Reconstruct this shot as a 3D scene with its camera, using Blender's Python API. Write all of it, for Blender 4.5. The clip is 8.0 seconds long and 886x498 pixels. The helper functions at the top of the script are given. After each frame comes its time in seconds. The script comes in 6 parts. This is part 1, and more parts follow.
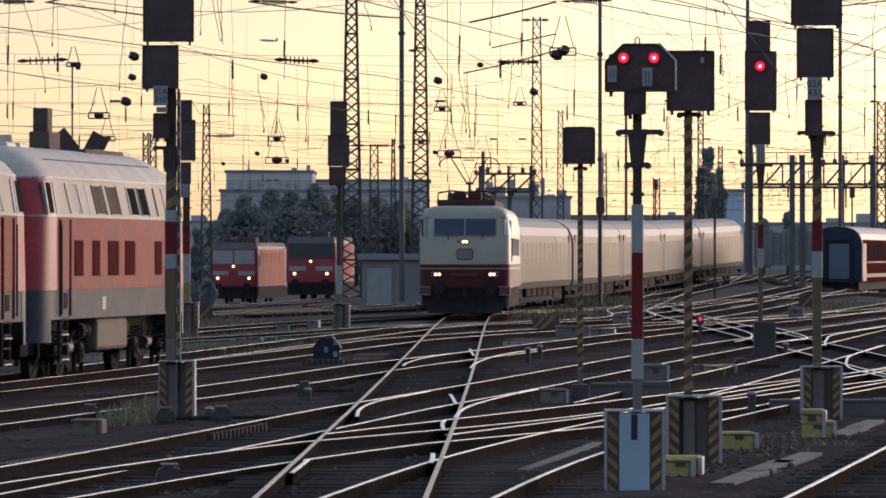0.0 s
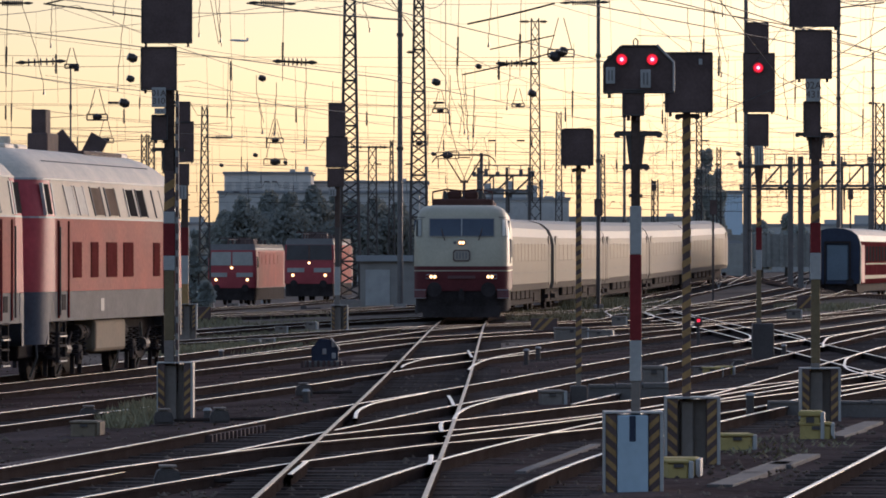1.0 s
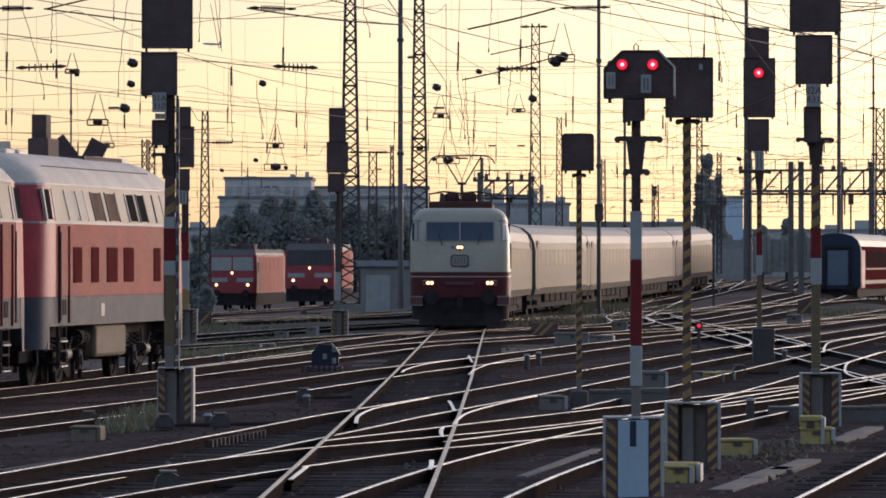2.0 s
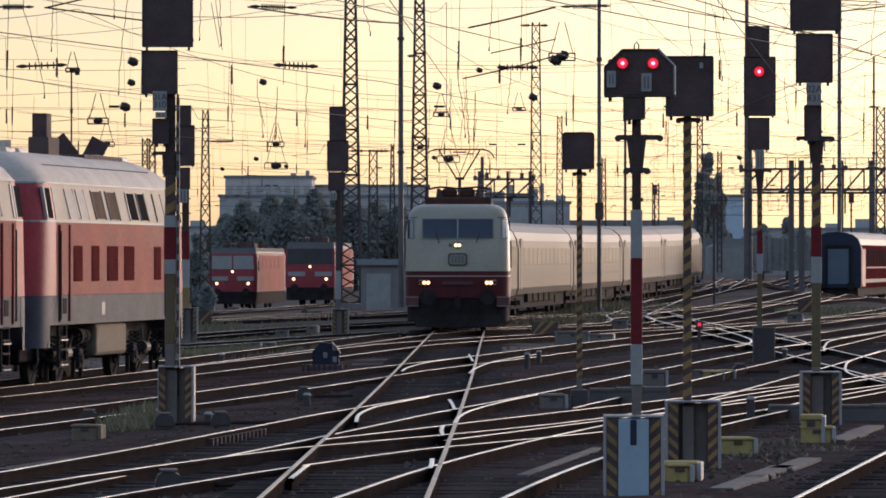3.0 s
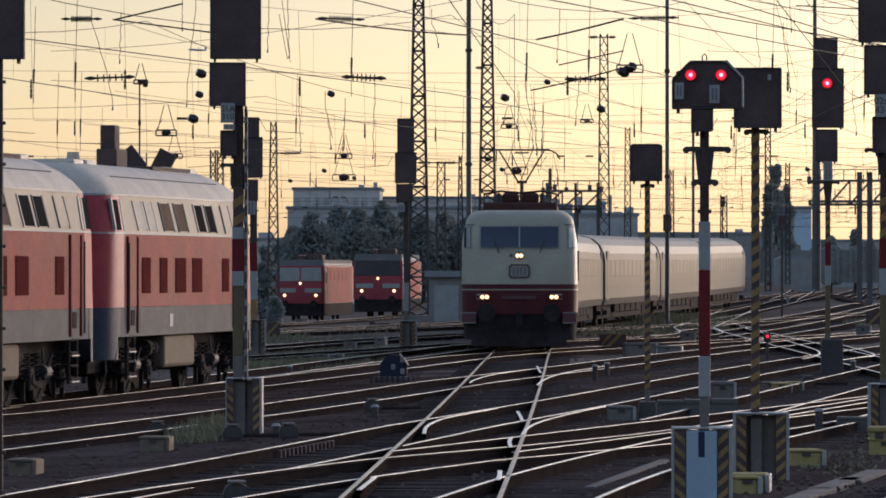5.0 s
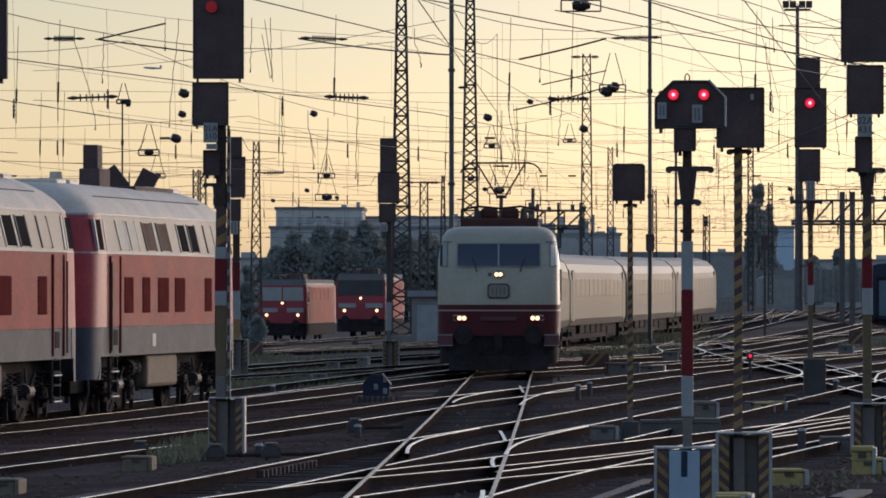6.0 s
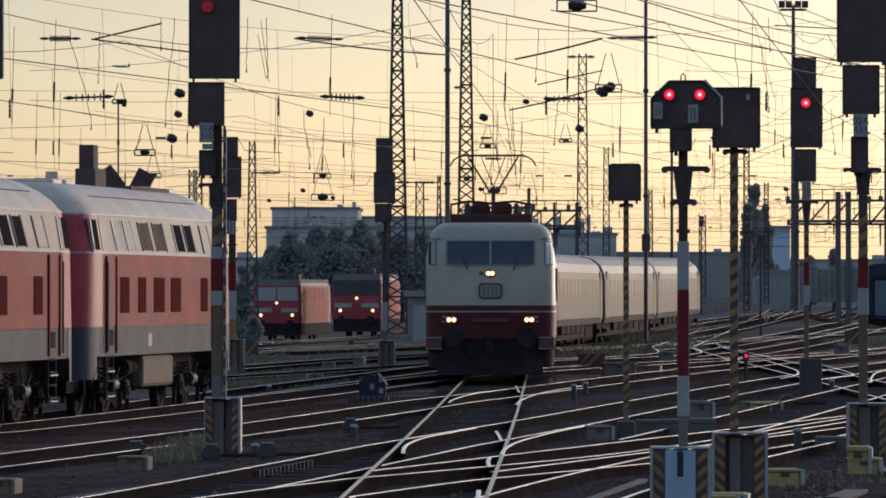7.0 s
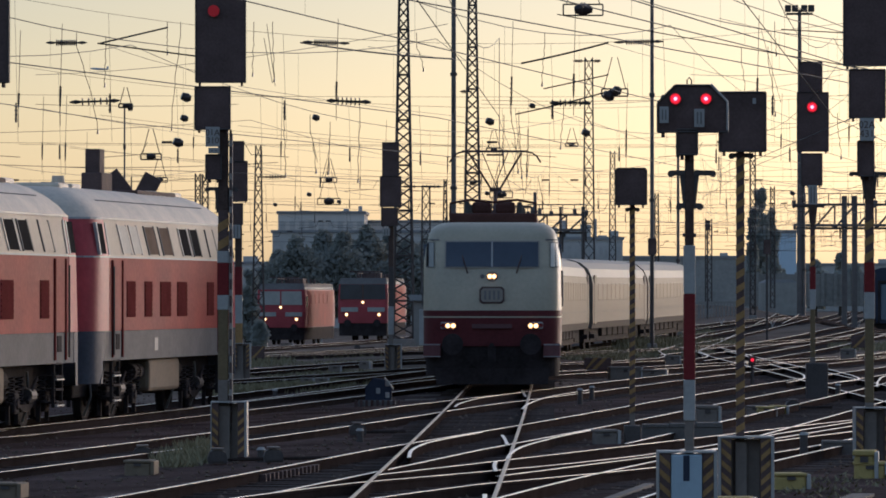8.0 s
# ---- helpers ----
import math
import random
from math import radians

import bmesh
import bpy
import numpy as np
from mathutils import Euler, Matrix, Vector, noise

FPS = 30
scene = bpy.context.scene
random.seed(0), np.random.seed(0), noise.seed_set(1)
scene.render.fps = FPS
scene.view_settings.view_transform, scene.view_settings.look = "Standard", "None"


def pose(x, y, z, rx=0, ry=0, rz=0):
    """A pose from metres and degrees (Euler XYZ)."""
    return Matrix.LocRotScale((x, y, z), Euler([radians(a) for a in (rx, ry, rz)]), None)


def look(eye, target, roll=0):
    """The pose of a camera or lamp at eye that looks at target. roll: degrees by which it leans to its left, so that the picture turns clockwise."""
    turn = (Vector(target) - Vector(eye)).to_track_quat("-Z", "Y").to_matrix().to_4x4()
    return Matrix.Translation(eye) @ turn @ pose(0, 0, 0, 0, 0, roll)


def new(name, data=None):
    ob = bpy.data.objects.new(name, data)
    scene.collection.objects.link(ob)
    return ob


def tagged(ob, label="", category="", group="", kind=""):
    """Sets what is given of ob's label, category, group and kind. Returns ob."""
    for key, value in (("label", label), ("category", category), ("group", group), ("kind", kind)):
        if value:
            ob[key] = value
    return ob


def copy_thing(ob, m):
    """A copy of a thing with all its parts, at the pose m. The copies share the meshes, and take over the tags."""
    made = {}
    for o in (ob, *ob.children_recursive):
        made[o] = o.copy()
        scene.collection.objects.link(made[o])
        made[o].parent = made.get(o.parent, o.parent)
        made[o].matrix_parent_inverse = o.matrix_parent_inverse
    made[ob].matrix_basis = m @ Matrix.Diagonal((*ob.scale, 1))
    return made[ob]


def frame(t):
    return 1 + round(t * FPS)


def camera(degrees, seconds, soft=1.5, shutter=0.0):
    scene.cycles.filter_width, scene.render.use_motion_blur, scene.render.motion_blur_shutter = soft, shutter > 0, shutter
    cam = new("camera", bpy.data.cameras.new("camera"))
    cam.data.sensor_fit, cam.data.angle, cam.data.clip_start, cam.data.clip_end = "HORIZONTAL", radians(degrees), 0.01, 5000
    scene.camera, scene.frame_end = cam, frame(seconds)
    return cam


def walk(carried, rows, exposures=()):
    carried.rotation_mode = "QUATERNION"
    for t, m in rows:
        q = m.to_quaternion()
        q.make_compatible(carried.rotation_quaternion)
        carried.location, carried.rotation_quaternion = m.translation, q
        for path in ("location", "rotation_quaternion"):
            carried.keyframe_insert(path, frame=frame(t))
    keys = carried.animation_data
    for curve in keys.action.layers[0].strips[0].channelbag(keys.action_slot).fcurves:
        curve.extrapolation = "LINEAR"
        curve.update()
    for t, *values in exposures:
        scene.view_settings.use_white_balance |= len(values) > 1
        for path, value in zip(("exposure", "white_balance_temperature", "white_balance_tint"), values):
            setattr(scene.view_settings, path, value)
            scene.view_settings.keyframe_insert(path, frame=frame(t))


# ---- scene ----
EYE = 2.15
cam = camera(8.622, 8.0, soft=1.75)
walk(cam, [
    (0, pose(0, 0, EYE, 90.0496, 0, 0.0000)),
    (0.5, pose(0, 0, EYE, 90.0716, 0, -0.0165)),
    (1, pose(0, 0, EYE, 90.0650, 0, -0.0165)),
    (1.5, pose(0, 0, EYE, 90.1102, 0, 0.0000)),
    (1.7, pose(0, 0, EYE, 90.1157, 0, -0.0138)),
    (2.8, pose(0, 0, EYE, 90.1047, 0, -0.0055)),
    (3, pose(0, 0, EYE, 90.1019, 0, -0.0083)),
    (3.5, pose(0, 0, EYE, 90.1058, 0, -0.0275)),
    (4, pose(0, 0, EYE, 90.1085, 0, -0.0342)),
    (4.1, pose(0, 0, EYE, 90.1036, 0, 0.0110)),
    (4.2, pose(0, 0, EYE, 90.1047, 0, 0.0578)),
    (4.3, pose(0, 0, EYE, 90.1063, 0, 0.1047)),
    (4.4, pose(0, 0, EYE, 90.1102, 0, 0.1653)),
    (4.5, pose(0, 0, EYE, 90.1157, 0, 0.2865)),
    (4.6, pose(0, 0, EYE, 90.1212, 0, 0.4187)),
    (4.7, pose(0, 0, EYE, 90.1267, 0, 0.5399)),
    (5.1, pose(0, 0, EYE, 90.2589, 0, 0.6556)),
    (5.45, pose(0, 0, EYE, 90.3801, 0, 0.5509)),
    (5.8, pose(0, 0, EYE, 90.4132, 0, 0.4931)),
    (6, pose(0, 0, EYE, 90.4093, 0, 0.4859)),
    (6.5, pose(0, 0, EYE, 90.4088, 0, 0.4517)),
    (7, pose(0, 0, EYE, 90.4088, 0, 0.4462)),
    (7.5, pose(0, 0, EYE, 90.4022, 0, 0.4517)),
    (8, pose(0, 0, EYE, 90.4490, 0, 0.5068)),
], exposures=[(0.0, 1.18, 4930, 19), (4.0, 1.16, 4930, 19), (6.0, 0.90, 4720, 15), (8.0, 0.90, 4720, 15)])

# ---- sky and sun ----
SUN_TURN, SUN_UP = radians(33), radians(5.0)
world = bpy.data.worlds.new("evening_sky")
scene.world = world
world.use_nodes = True
wn = world.node_tree
sky = wn.nodes.new("ShaderNodeTexSky")
sky.sky_type, sky.sun_disc = "NISHITA", False
sky.sun_elevation, sky.sun_rotation = SUN_UP, SUN_TURN
sky.air_density, sky.dust_density, sky.ozone_density = 1.0, 2.0, 1.0
haze = wn.nodes.new("ShaderNodeHueSaturation")
haze.inputs["Saturation"].default_value = 0.86
wn.links.new(sky.outputs[0], haze.inputs["Color"])
# the yellow evening haze lies on the horizon and thins out upwards
sky_dir, sky_axes = wn.nodes.new("ShaderNodeTexCoord"), wn.nodes.new("ShaderNodeSeparateXYZ")
veil = wn.nodes.new("ShaderNodeValToRGB")
veil.color_ramp.interpolation = "EASE"
veil.color_ramp.elements[0].position, veil.color_ramp.elements[0].color = 0.0, (0.89, 0.94, 0.88, 1)
veil.color_ramp.elements[1].position, veil.color_ramp.elements[1].color = 0.062, (0.535, 0.565, 0.62, 1)
upper = veil.color_ramp.elements.new(0.35)
upper.color = (1.09, 0.985, 0.90, 1)
tinted = wn.nodes.new("ShaderNodeMix")
tinted.data_type, tinted.blend_type = "RGBA", "MULTIPLY"
tinted.inputs["Factor"].default_value = 1.0
wn.links.new(sky_dir.outputs["Generated"], sky_axes.inputs[0])
wn.links.new(sky_axes.outputs["Z"], veil.inputs[0])
wn.links.new(haze.outputs[0], tinted.inputs["A"])
wn.links.new(veil.outputs[0], tinted.inputs["B"])
wn.links.new(tinted.outputs["Result"], wn.nodes["Background"].inputs[0])
wn.nodes["Background"].inputs[1].default_value = 0.137
sun = new("sun", bpy.data.lights.new("sun", "SUN"))
sun.data.energy, sun.data.angle, sun.data.color = 0.42, radians(10), (1.0, 0.72, 0.45)
sun.matrix_world = look((0, 0, 50), (-math.sin(SUN_TURN), -math.cos(SUN_TURN), 50 - math.tan(SUN_UP)))


# ---- materials ----
def material(name, color, rough=0.6, metal=0.0, vary=0.25, scale=3.0, fine=40.0, bump=0.0, second=None, each=0.0, spec=0.5):
    """A surface with stains at one scale and grain at another."""
    m = bpy.data.materials.new(name)
    m.use_nodes = True
    nt = m.node_tree
    bsdf = nt.nodes["Principled BSDF"]
    bsdf.inputs["Metallic"].default_value = metal
    bsdf.inputs["Specular IOR Level"].default_value = spec
    tc = nt.nodes.new("ShaderNodeTexCoord")
    big, small = nt.nodes.new("ShaderNodeTexNoise"), nt.nodes.new("ShaderNodeTexNoise")
    for n, s, d in ((big, scale, 5), (small, fine, 3)):
        n.inputs["Scale"].default_value, n.inputs["Detail"].default_value = s, d
        nt.links.new(tc.outputs["Object"], n.inputs["Vector"])
    both = nt.nodes.new("ShaderNodeMath")
    both.operation = "ADD"
    nt.links.new(big.outputs["Fac"], both.inputs[0])
    half = nt.nodes.new("ShaderNodeMath")
    half.operation = "MULTIPLY"
    half.inputs[1].default_value = 0.6
    nt.links.new(small.outputs["Fac"], half.inputs[0])
    nt.links.new(half.outputs[0], both.inputs[1])
    ramp = nt.nodes.new("ShaderNodeMapRange")
    ramp.inputs["From Min"].default_value, ramp.inputs["From Max"].default_value = 0.5, 1.1
    nt.links.new(both.outputs[0], ramp.inputs["Value"])
    mix = nt.nodes.new("ShaderNodeMix")
    mix.data_type = "RGBA"
    nt.links.new(ramp.outputs[0], mix.inputs["Factor"])
    second = second or tuple(c * (1 + vary) for c in color)
    mix.inputs["A"].default_value = (*[c * (1 - vary) for c in color], 1)
    mix.inputs["B"].default_value = (*second, 1)
    out = mix.outputs["Result"]
    if each:
        info, hsv = nt.nodes.new("ShaderNodeObjectInfo"), nt.nodes.new("ShaderNodeHueSaturation")
        rng = nt.nodes.new("ShaderNodeMapRange")
        rng.inputs["To Min"].default_value, rng.inputs["To Max"].default_value = 1 - each, 1 + each
        nt.links.new(info.outputs["Random"], rng.inputs["Value"])
        nt.links.new(rng.outputs[0], hsv.inputs["Value"])
        nt.links.new(out, hsv.inputs["Color"])
        out = hsv.outputs["Color"]
    nt.links.new(out, bsdf.inputs["Base Color"])
    rr = nt.nodes.new("ShaderNodeMapRange")
    rr.inputs["To Min"].default_value, rr.inputs["To Max"].default_value = max(rough - 0.12, 0.03), min(rough + 0.12, 1)
    nt.links.new(big.outputs["Fac"], rr.inputs["Value"])
    nt.links.new(rr.outputs[0], bsdf.inputs["Roughness"])
    if bump:
        b = nt.nodes.new("ShaderNodeBump")
        b.inputs["Strength"].default_value, b.inputs["Distance"].default_value = 0.6, bump
        nt.links.new(both.outputs[0], b.inputs["Height"])
        nt.links.new(b.outputs[0], bsdf.inputs["Normal"])
    return m


def lamp_glow(name, color, strength):
    m = bpy.data.materials.new(name)
    m.use_nodes = True
    bsdf = m.node_tree.nodes["Principled BSDF"]
    bsdf.inputs["Base Color"].default_value = (*color, 1)
    bsdf.inputs["Emission Color"].default_value = (*color, 1)
    bsdf.inputs["Emission Strength"].default_value = strength
    return m


def glass(name, color, rough=0.06):
    m = material(name, color, rough, 0.0, 0.15, 1.5, 8)
    m.node_tree.nodes["Principled BSDF"].inputs["Specular IOR Level"].default_value = 0.7
    return m


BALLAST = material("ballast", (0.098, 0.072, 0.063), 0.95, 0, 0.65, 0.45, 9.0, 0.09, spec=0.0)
HAZEBED = material("hazed_ballast", (0.195, 0.155, 0.124), 0.95, 0, 0.5, 0.3, 7.0, 0.06, spec=0.0)
PLATERED = material("worn_plate_paint", (0.17, 0.075, 0.075), 0.6, 0, 0.25, 1.5, 14, spec=0.2)
# tan tone paints the warm sky reflection along the express track's rails
DULLSTEEL = material("warm_dull_rail_steel", (0.50, 0.41, 0.30), 0.5, 0.9, 0.45, 0.4, 3.0)
ROOFBROWN = material("brown_roof_gear", (0.095, 0.045, 0.036), 0.75, 0, 0.3, 2, 20, spec=0.1)
STEEL = material("worn_rail_steel", (0.74, 0.68, 0.60), 0.40, 1.0, 0.4, 0.15, 2.0)
RUST = material("rusty_rail", (0.050, 0.038, 0.034), 0.95, 0.0, 0.3, 2, 30, spec=0.0)
SLEEPER = material("sleeper", (0.105, 0.082, 0.072), 0.95, 0, 0.35, 1.5, 20, 0.01, spec=0.0, each=0.2)
BLACK = material("black_board", (0.118, 0.080, 0.072), 0.75, 0, 0.3, 3, 30, spec=0.1)
MAST = material("galvanised_mast", (0.14, 0.12, 0.112), 0.6, 0.2, 0.3, 1.5, 25)
DARKMAST = material("weathered_mast", (0.080, 0.064, 0.058), 0.7, 0.15, 0.3, 1.5, 25)
WIRE = material("catenary_wire", (0.035, 0.032, 0.03), 0.6, 0.4, 0.2, 3, 30)
INSULATOR = material("brown_insulator", (0.04, 0.026, 0.022), 0.35, 0, 0.2, 3, 30)
POSTRUST = material("rusty_post_paint", (0.085, 0.056, 0.045), 0.8, 0.0, 0.45, 2.5, 25, spec=0.2)
SKIRT = material("worn_skirt_paint", (0.085, 0.088, 0.108), 0.65, 0, 0.25, 1.2, 12, spec=0.15)
RED = material("traffic_red_paint", (0.35, 0.066, 0.072), 0.55, 0, 0.22, 1.2, 14, spec=0.15)
OLDRED = material("faded_red_paint", (0.40, 0.096, 0.076), 0.6, 0, 0.28, 0.8, 10, spec=0.03)
DEEPRED = material("dark_red_paint", (0.105, 0.024, 0.027), 0.6, 0, 0.25, 1.5, 14, spec=0.2)
CREAM = material("cream_paint", (0.455, 0.395, 0.29), 0.45, 0, 0.14, 1.0, 12, spec=0.3)
# roof tone paler than the sides, with the sheen on top painted in
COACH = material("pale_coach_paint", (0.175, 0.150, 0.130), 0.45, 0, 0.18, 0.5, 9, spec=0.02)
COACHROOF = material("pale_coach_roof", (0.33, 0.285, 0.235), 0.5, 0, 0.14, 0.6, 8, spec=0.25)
ROOFGREY = material("grey_roof_paint", (0.68, 0.56, 0.43), 0.5, 0, 0.22, 1.0, 10, spec=0.25)
SILLGREY = material("grey_sill_paint", (0.20, 0.185, 0.178), 0.7, 0, 0.25, 1.0, 10, spec=0.05)
BLUEGREY = material("dark_blue_grey_paint", (0.04, 0.045, 0.07), 0.6, 0, 0.2, 1.0, 10, spec=0.15)
UNDER = material("oily_underframe", (0.042, 0.034, 0.034), 0.85, 0, 0.4, 2, 14, spec=0.05)
GRILLEBAR = material("dull_lettering_paint", (0.105, 0.04, 0.04), 0.6, 0, 0.2, 2, 20)
PALE = material("pale_enamel", (0.39, 0.365, 0.34), 0.55, 0, 0.18, 2, 20, spec=0.2)
CABINET = material("light_blue_cabinet_paint", (0.40, 0.47, 0.53), 0.5, 0, 0.1, 1.5, 16)
YELLOW = material("yellow_paint", (0.35, 0.21, 0.085), 0.65, 0, 0.3, 2, 20, spec=0.1)
SIGNRED = material("red_enamel", (0.175, 0.022, 0.023), 0.55, 0, 0.25, 2, 20, spec=0.15)
TAN = material("tan_tank_paint", (0.20, 0.152, 0.104), 0.7, 0, 0.2, 1.2, 12, spec=0.1)
CONCRETE = material("concrete", (0.27, 0.24, 0.215), 0.9, 0, 0.25, 1.2, 20, 0.004)
SLAB = material("weathered_slab", (0.14, 0.12, 0.108), 0.9, 0, 0.3, 1.5, 20, 0.004)
YBOX = material("pale_yellow_box", (0.44, 0.33, 0.12), 0.7, 0, 0.2, 1.5, 16, spec=0.1)
GREYBOX = material("grey_box", (0.22, 0.18, 0.152), 0.75, 0, 0.2, 1.5, 16, spec=0.1)
GRASS = material("dry_grass", (0.25, 0.215, 0.125), 0.95, 0, 0.4, 0.8, 12, spec=0.1)
# leaf colours lifted to put the haze over the far trees into them
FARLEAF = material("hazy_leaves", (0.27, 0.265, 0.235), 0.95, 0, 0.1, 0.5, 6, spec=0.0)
LEAF = material("haze_paled_leaves", (0.36, 0.36, 0.325), 0.9, 0, 0.3, 0.5, 6, spec=0.05)
BARK = material("bark", (0.05, 0.04, 0.032), 0.95, 0, 0.3, 2, 14)
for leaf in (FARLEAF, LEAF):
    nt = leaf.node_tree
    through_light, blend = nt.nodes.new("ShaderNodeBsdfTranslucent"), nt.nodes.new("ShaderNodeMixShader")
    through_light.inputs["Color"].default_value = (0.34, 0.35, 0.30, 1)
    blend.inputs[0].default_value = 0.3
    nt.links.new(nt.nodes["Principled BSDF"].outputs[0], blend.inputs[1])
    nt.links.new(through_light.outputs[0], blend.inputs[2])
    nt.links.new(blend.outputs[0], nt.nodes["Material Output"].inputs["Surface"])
# far walls and panes paled, with distance haze put into their colours
FARWALL = material("hazed_grey_wall", (0.62, 0.57, 0.52), 0.9, 0, 0.14, 0.06, 0.6, spec=0.1)
FARDARK = material("hazed_dark_wall", (0.52, 0.485, 0.45), 0.9, 0, 0.16, 0.08, 0.8, spec=0.1)
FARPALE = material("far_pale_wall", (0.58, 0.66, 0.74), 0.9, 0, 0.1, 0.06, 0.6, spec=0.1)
FARPANE = material("hazed_window_glass", (0.47, 0.44, 0.41), 0.5, 0, 0.2, 0.3, 2, spec=0.2)
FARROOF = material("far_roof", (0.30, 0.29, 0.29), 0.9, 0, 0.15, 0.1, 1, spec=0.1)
PANE = glass("dark_pane", (0.022, 0.028, 0.036))
CABPANE = glass("windscreen_pane", (0.05, 0.056, 0.075), 0.08)
# pale glass colour that carries the sky's reflection
LITPANE = material("pale_reflection_pane", (0.42, 0.40, 0.36), 0.5, 0, 0.15, 1.2, 8, spec=0.03)
# white glass colour paints the bright sky showing through the cab
WHITEPANE = material("bright_sky_pane", (0.74, 0.68, 0.58), 0.4, 0, 0.1, 1.2, 8, spec=0.3)
SIDEPANE = material("dark_side_pane", (0.05, 0.045, 0.042), 0.5, 0, 0.2, 1.2, 8, spec=0.0)
TANPANE = material("tan_pane", (0.26, 0.19, 0.14), 0.6, 0, 0.2, 1.2, 8, spec=0.0)
# near the body tone, painting in the glare that hides the windows
COACHPANE = material("washed_out_coach_pane", (0.150, 0.129, 0.112), 0.4, 0, 0.12, 1.0, 8, spec=0.025)
PLANE = material("far_aircraft_skin", (0.60, 0.60, 0.62), 0.5, 0, 0.05, 0.1, 1)
REDLIGHT = lamp_glow("red_lamp_light", (1.0, 0.015, 0.03), 0.8)
REDCORE = lamp_glow("red_lamp_core", (1.0, 0.36, 0.40), 1.3)
REDDIM = lamp_glow("dim_red_light", (0.5, 0.008, 0.012), 0.07)
# dim glow for the halo round a red lamp
REDGLOW = lamp_glow("red_halo_light", (1.0, 0.01, 0.02), 0.18)
WARMLIGHT = lamp_glow("headlamp_light", (1.0, 0.46, 0.13), 1.0)
WARMCORE = lamp_glow("headlamp_core", (1.0, 0.70, 0.30), 1.7)


# ---- mesh helpers ----
def part(name, bm, mat, parent=None, label="", smooth=False):
    me = bpy.data.meshes.new(name)
    bmesh.ops.recalc_face_normals(bm, faces=bm.faces)
    if smooth:
        for f in bm.faces:
            f.smooth = True
    bm.to_mesh(me)
    bm.free()
    if smooth:
        me.set_sharp_from_angle(angle=0.75)
    me.materials.append(mat)
    ob = new(name, me)
    if parent:
        ob.parent = parent
    if label:
        ob["label"] = label
    return ob


def box(bm, x0, x1, y0, y1, z0, z1, bevel=0.0):
    vs = [bm.verts.new((x, y, z)) for x in (x0, x1) for y in (y0, y1) for z in (z0, z1)]
    fs = [bm.faces.new([vs[i] for i in q]) for q in ((0, 1, 3, 2), (4, 6, 7, 5), (0, 4, 5, 1), (2, 3, 7, 6), (0, 2, 6, 4), (1, 5, 7, 3))]
    if bevel:
        es = list({e for f in fs for e in f.edges})
        bmesh.ops.bevel(bm, geom=es, offset=bevel, segments=2, affect="EDGES", profile=0.5)
    return bm


def boxed(*a, **k):
    return box(bmesh.new(), *a, **k)


def tube(bm, p, q, r0, r1=None, n=8):
    r1 = r0 if r1 is None else r1
    p, q = Vector(p), Vector(q)
    w = (q - p).normalized()
    u = w.orthogonal().normalized()
    v = w.cross(u)
    rings = [[bm.verts.new(c + (u * math.cos(a) + v * math.sin(a)) * r) for a in [2 * math.pi * (i + 0.5) / n for i in range(n)]] for c, r in ((p, r0), (q, r1))]
    for i in range(n):
        bm.faces.new((rings[0][i], rings[0][(i + 1) % n], rings[1][(i + 1) % n], rings[1][i]))
    bm.faces.new(rings[0][::-1])
    bm.faces.new(rings[1])
    return bm


def path_tube(bm, pts, r, n=6):
    """One bent rod or wire through the points."""
    pts = [Vector(q) for q in pts]
    rings = []
    for i, c in enumerate(pts):
        w = (pts[min(i + 1, len(pts) - 1)] - pts[max(i - 1, 0)]).normalized()
        u = w.orthogonal().normalized() if not rings else (u - w * u.dot(w)).normalized()
        v = w.cross(u)
        rings.append([c + (u * math.cos(t) + v * math.sin(t)) * r for t in [2 * math.pi * (k + 0.5) / n for k in range(n)]])
    return loft(bm, rings)


def prism(bm, outline, y0, y1, bevel=0.0):
    """An outline in x and z, drawn out along y."""
    a = [bm.verts.new((x, y0, z)) for x, z in outline]
    b = [bm.verts.new((x, y1, z)) for x, z in outline]
    n = len(a)
    fs = [bm.faces.new(a), bm.faces.new(b[::-1])]
    fs += [bm.faces.new((a[i], b[i], b[(i + 1) % n], a[(i + 1) % n])) for i in range(n)]
    if bevel:
        bmesh.ops.bevel(bm, geom=list({e for f in fs[:2] for e in f.edges}), offset=bevel, segments=2, affect="EDGES")
    return bm


def side_prism(bm, outline, x0, x1, bevel=0.0):
    """An outline in y and z, drawn out along x."""
    a = [bm.verts.new((x0, y, z)) for y, z in outline]
    b = [bm.verts.new((x1, y, z)) for y, z in outline]
    n = len(a)
    fs = [bm.faces.new(a), bm.faces.new(b[::-1])]
    fs += [bm.faces.new((a[i], b[i], b[(i + 1) % n], a[(i + 1) % n])) for i in range(n)]
    if bevel:
        bmesh.ops.bevel(bm, geom=list({e for f in fs[:2] for e in f.edges}), offset=bevel, segments=2, affect="EDGES")
    return bm


def loft(bm, rings, close=True):
    vs = [[bm.verts.new(p) for p in r] for r in rings]
    n = len(vs[0])
    for a, b in zip(vs, vs[1:]):
        for i in range(n):
            bm.faces.new((a[i], a[(i + 1) % n], b[(i + 1) % n], b[i]))
    if close:
        bm.faces.new(vs[0][::-1])
        bm.faces.new(vs[-1])
    return bm


def thing(name, label, category, group="", m=None, kind=""):
    ob = new(name)
    ob.empty_display_size = 0.2
    tagged(ob, label, category, group, kind)
    if m is not None:
        ob.matrix_world = m
    return ob


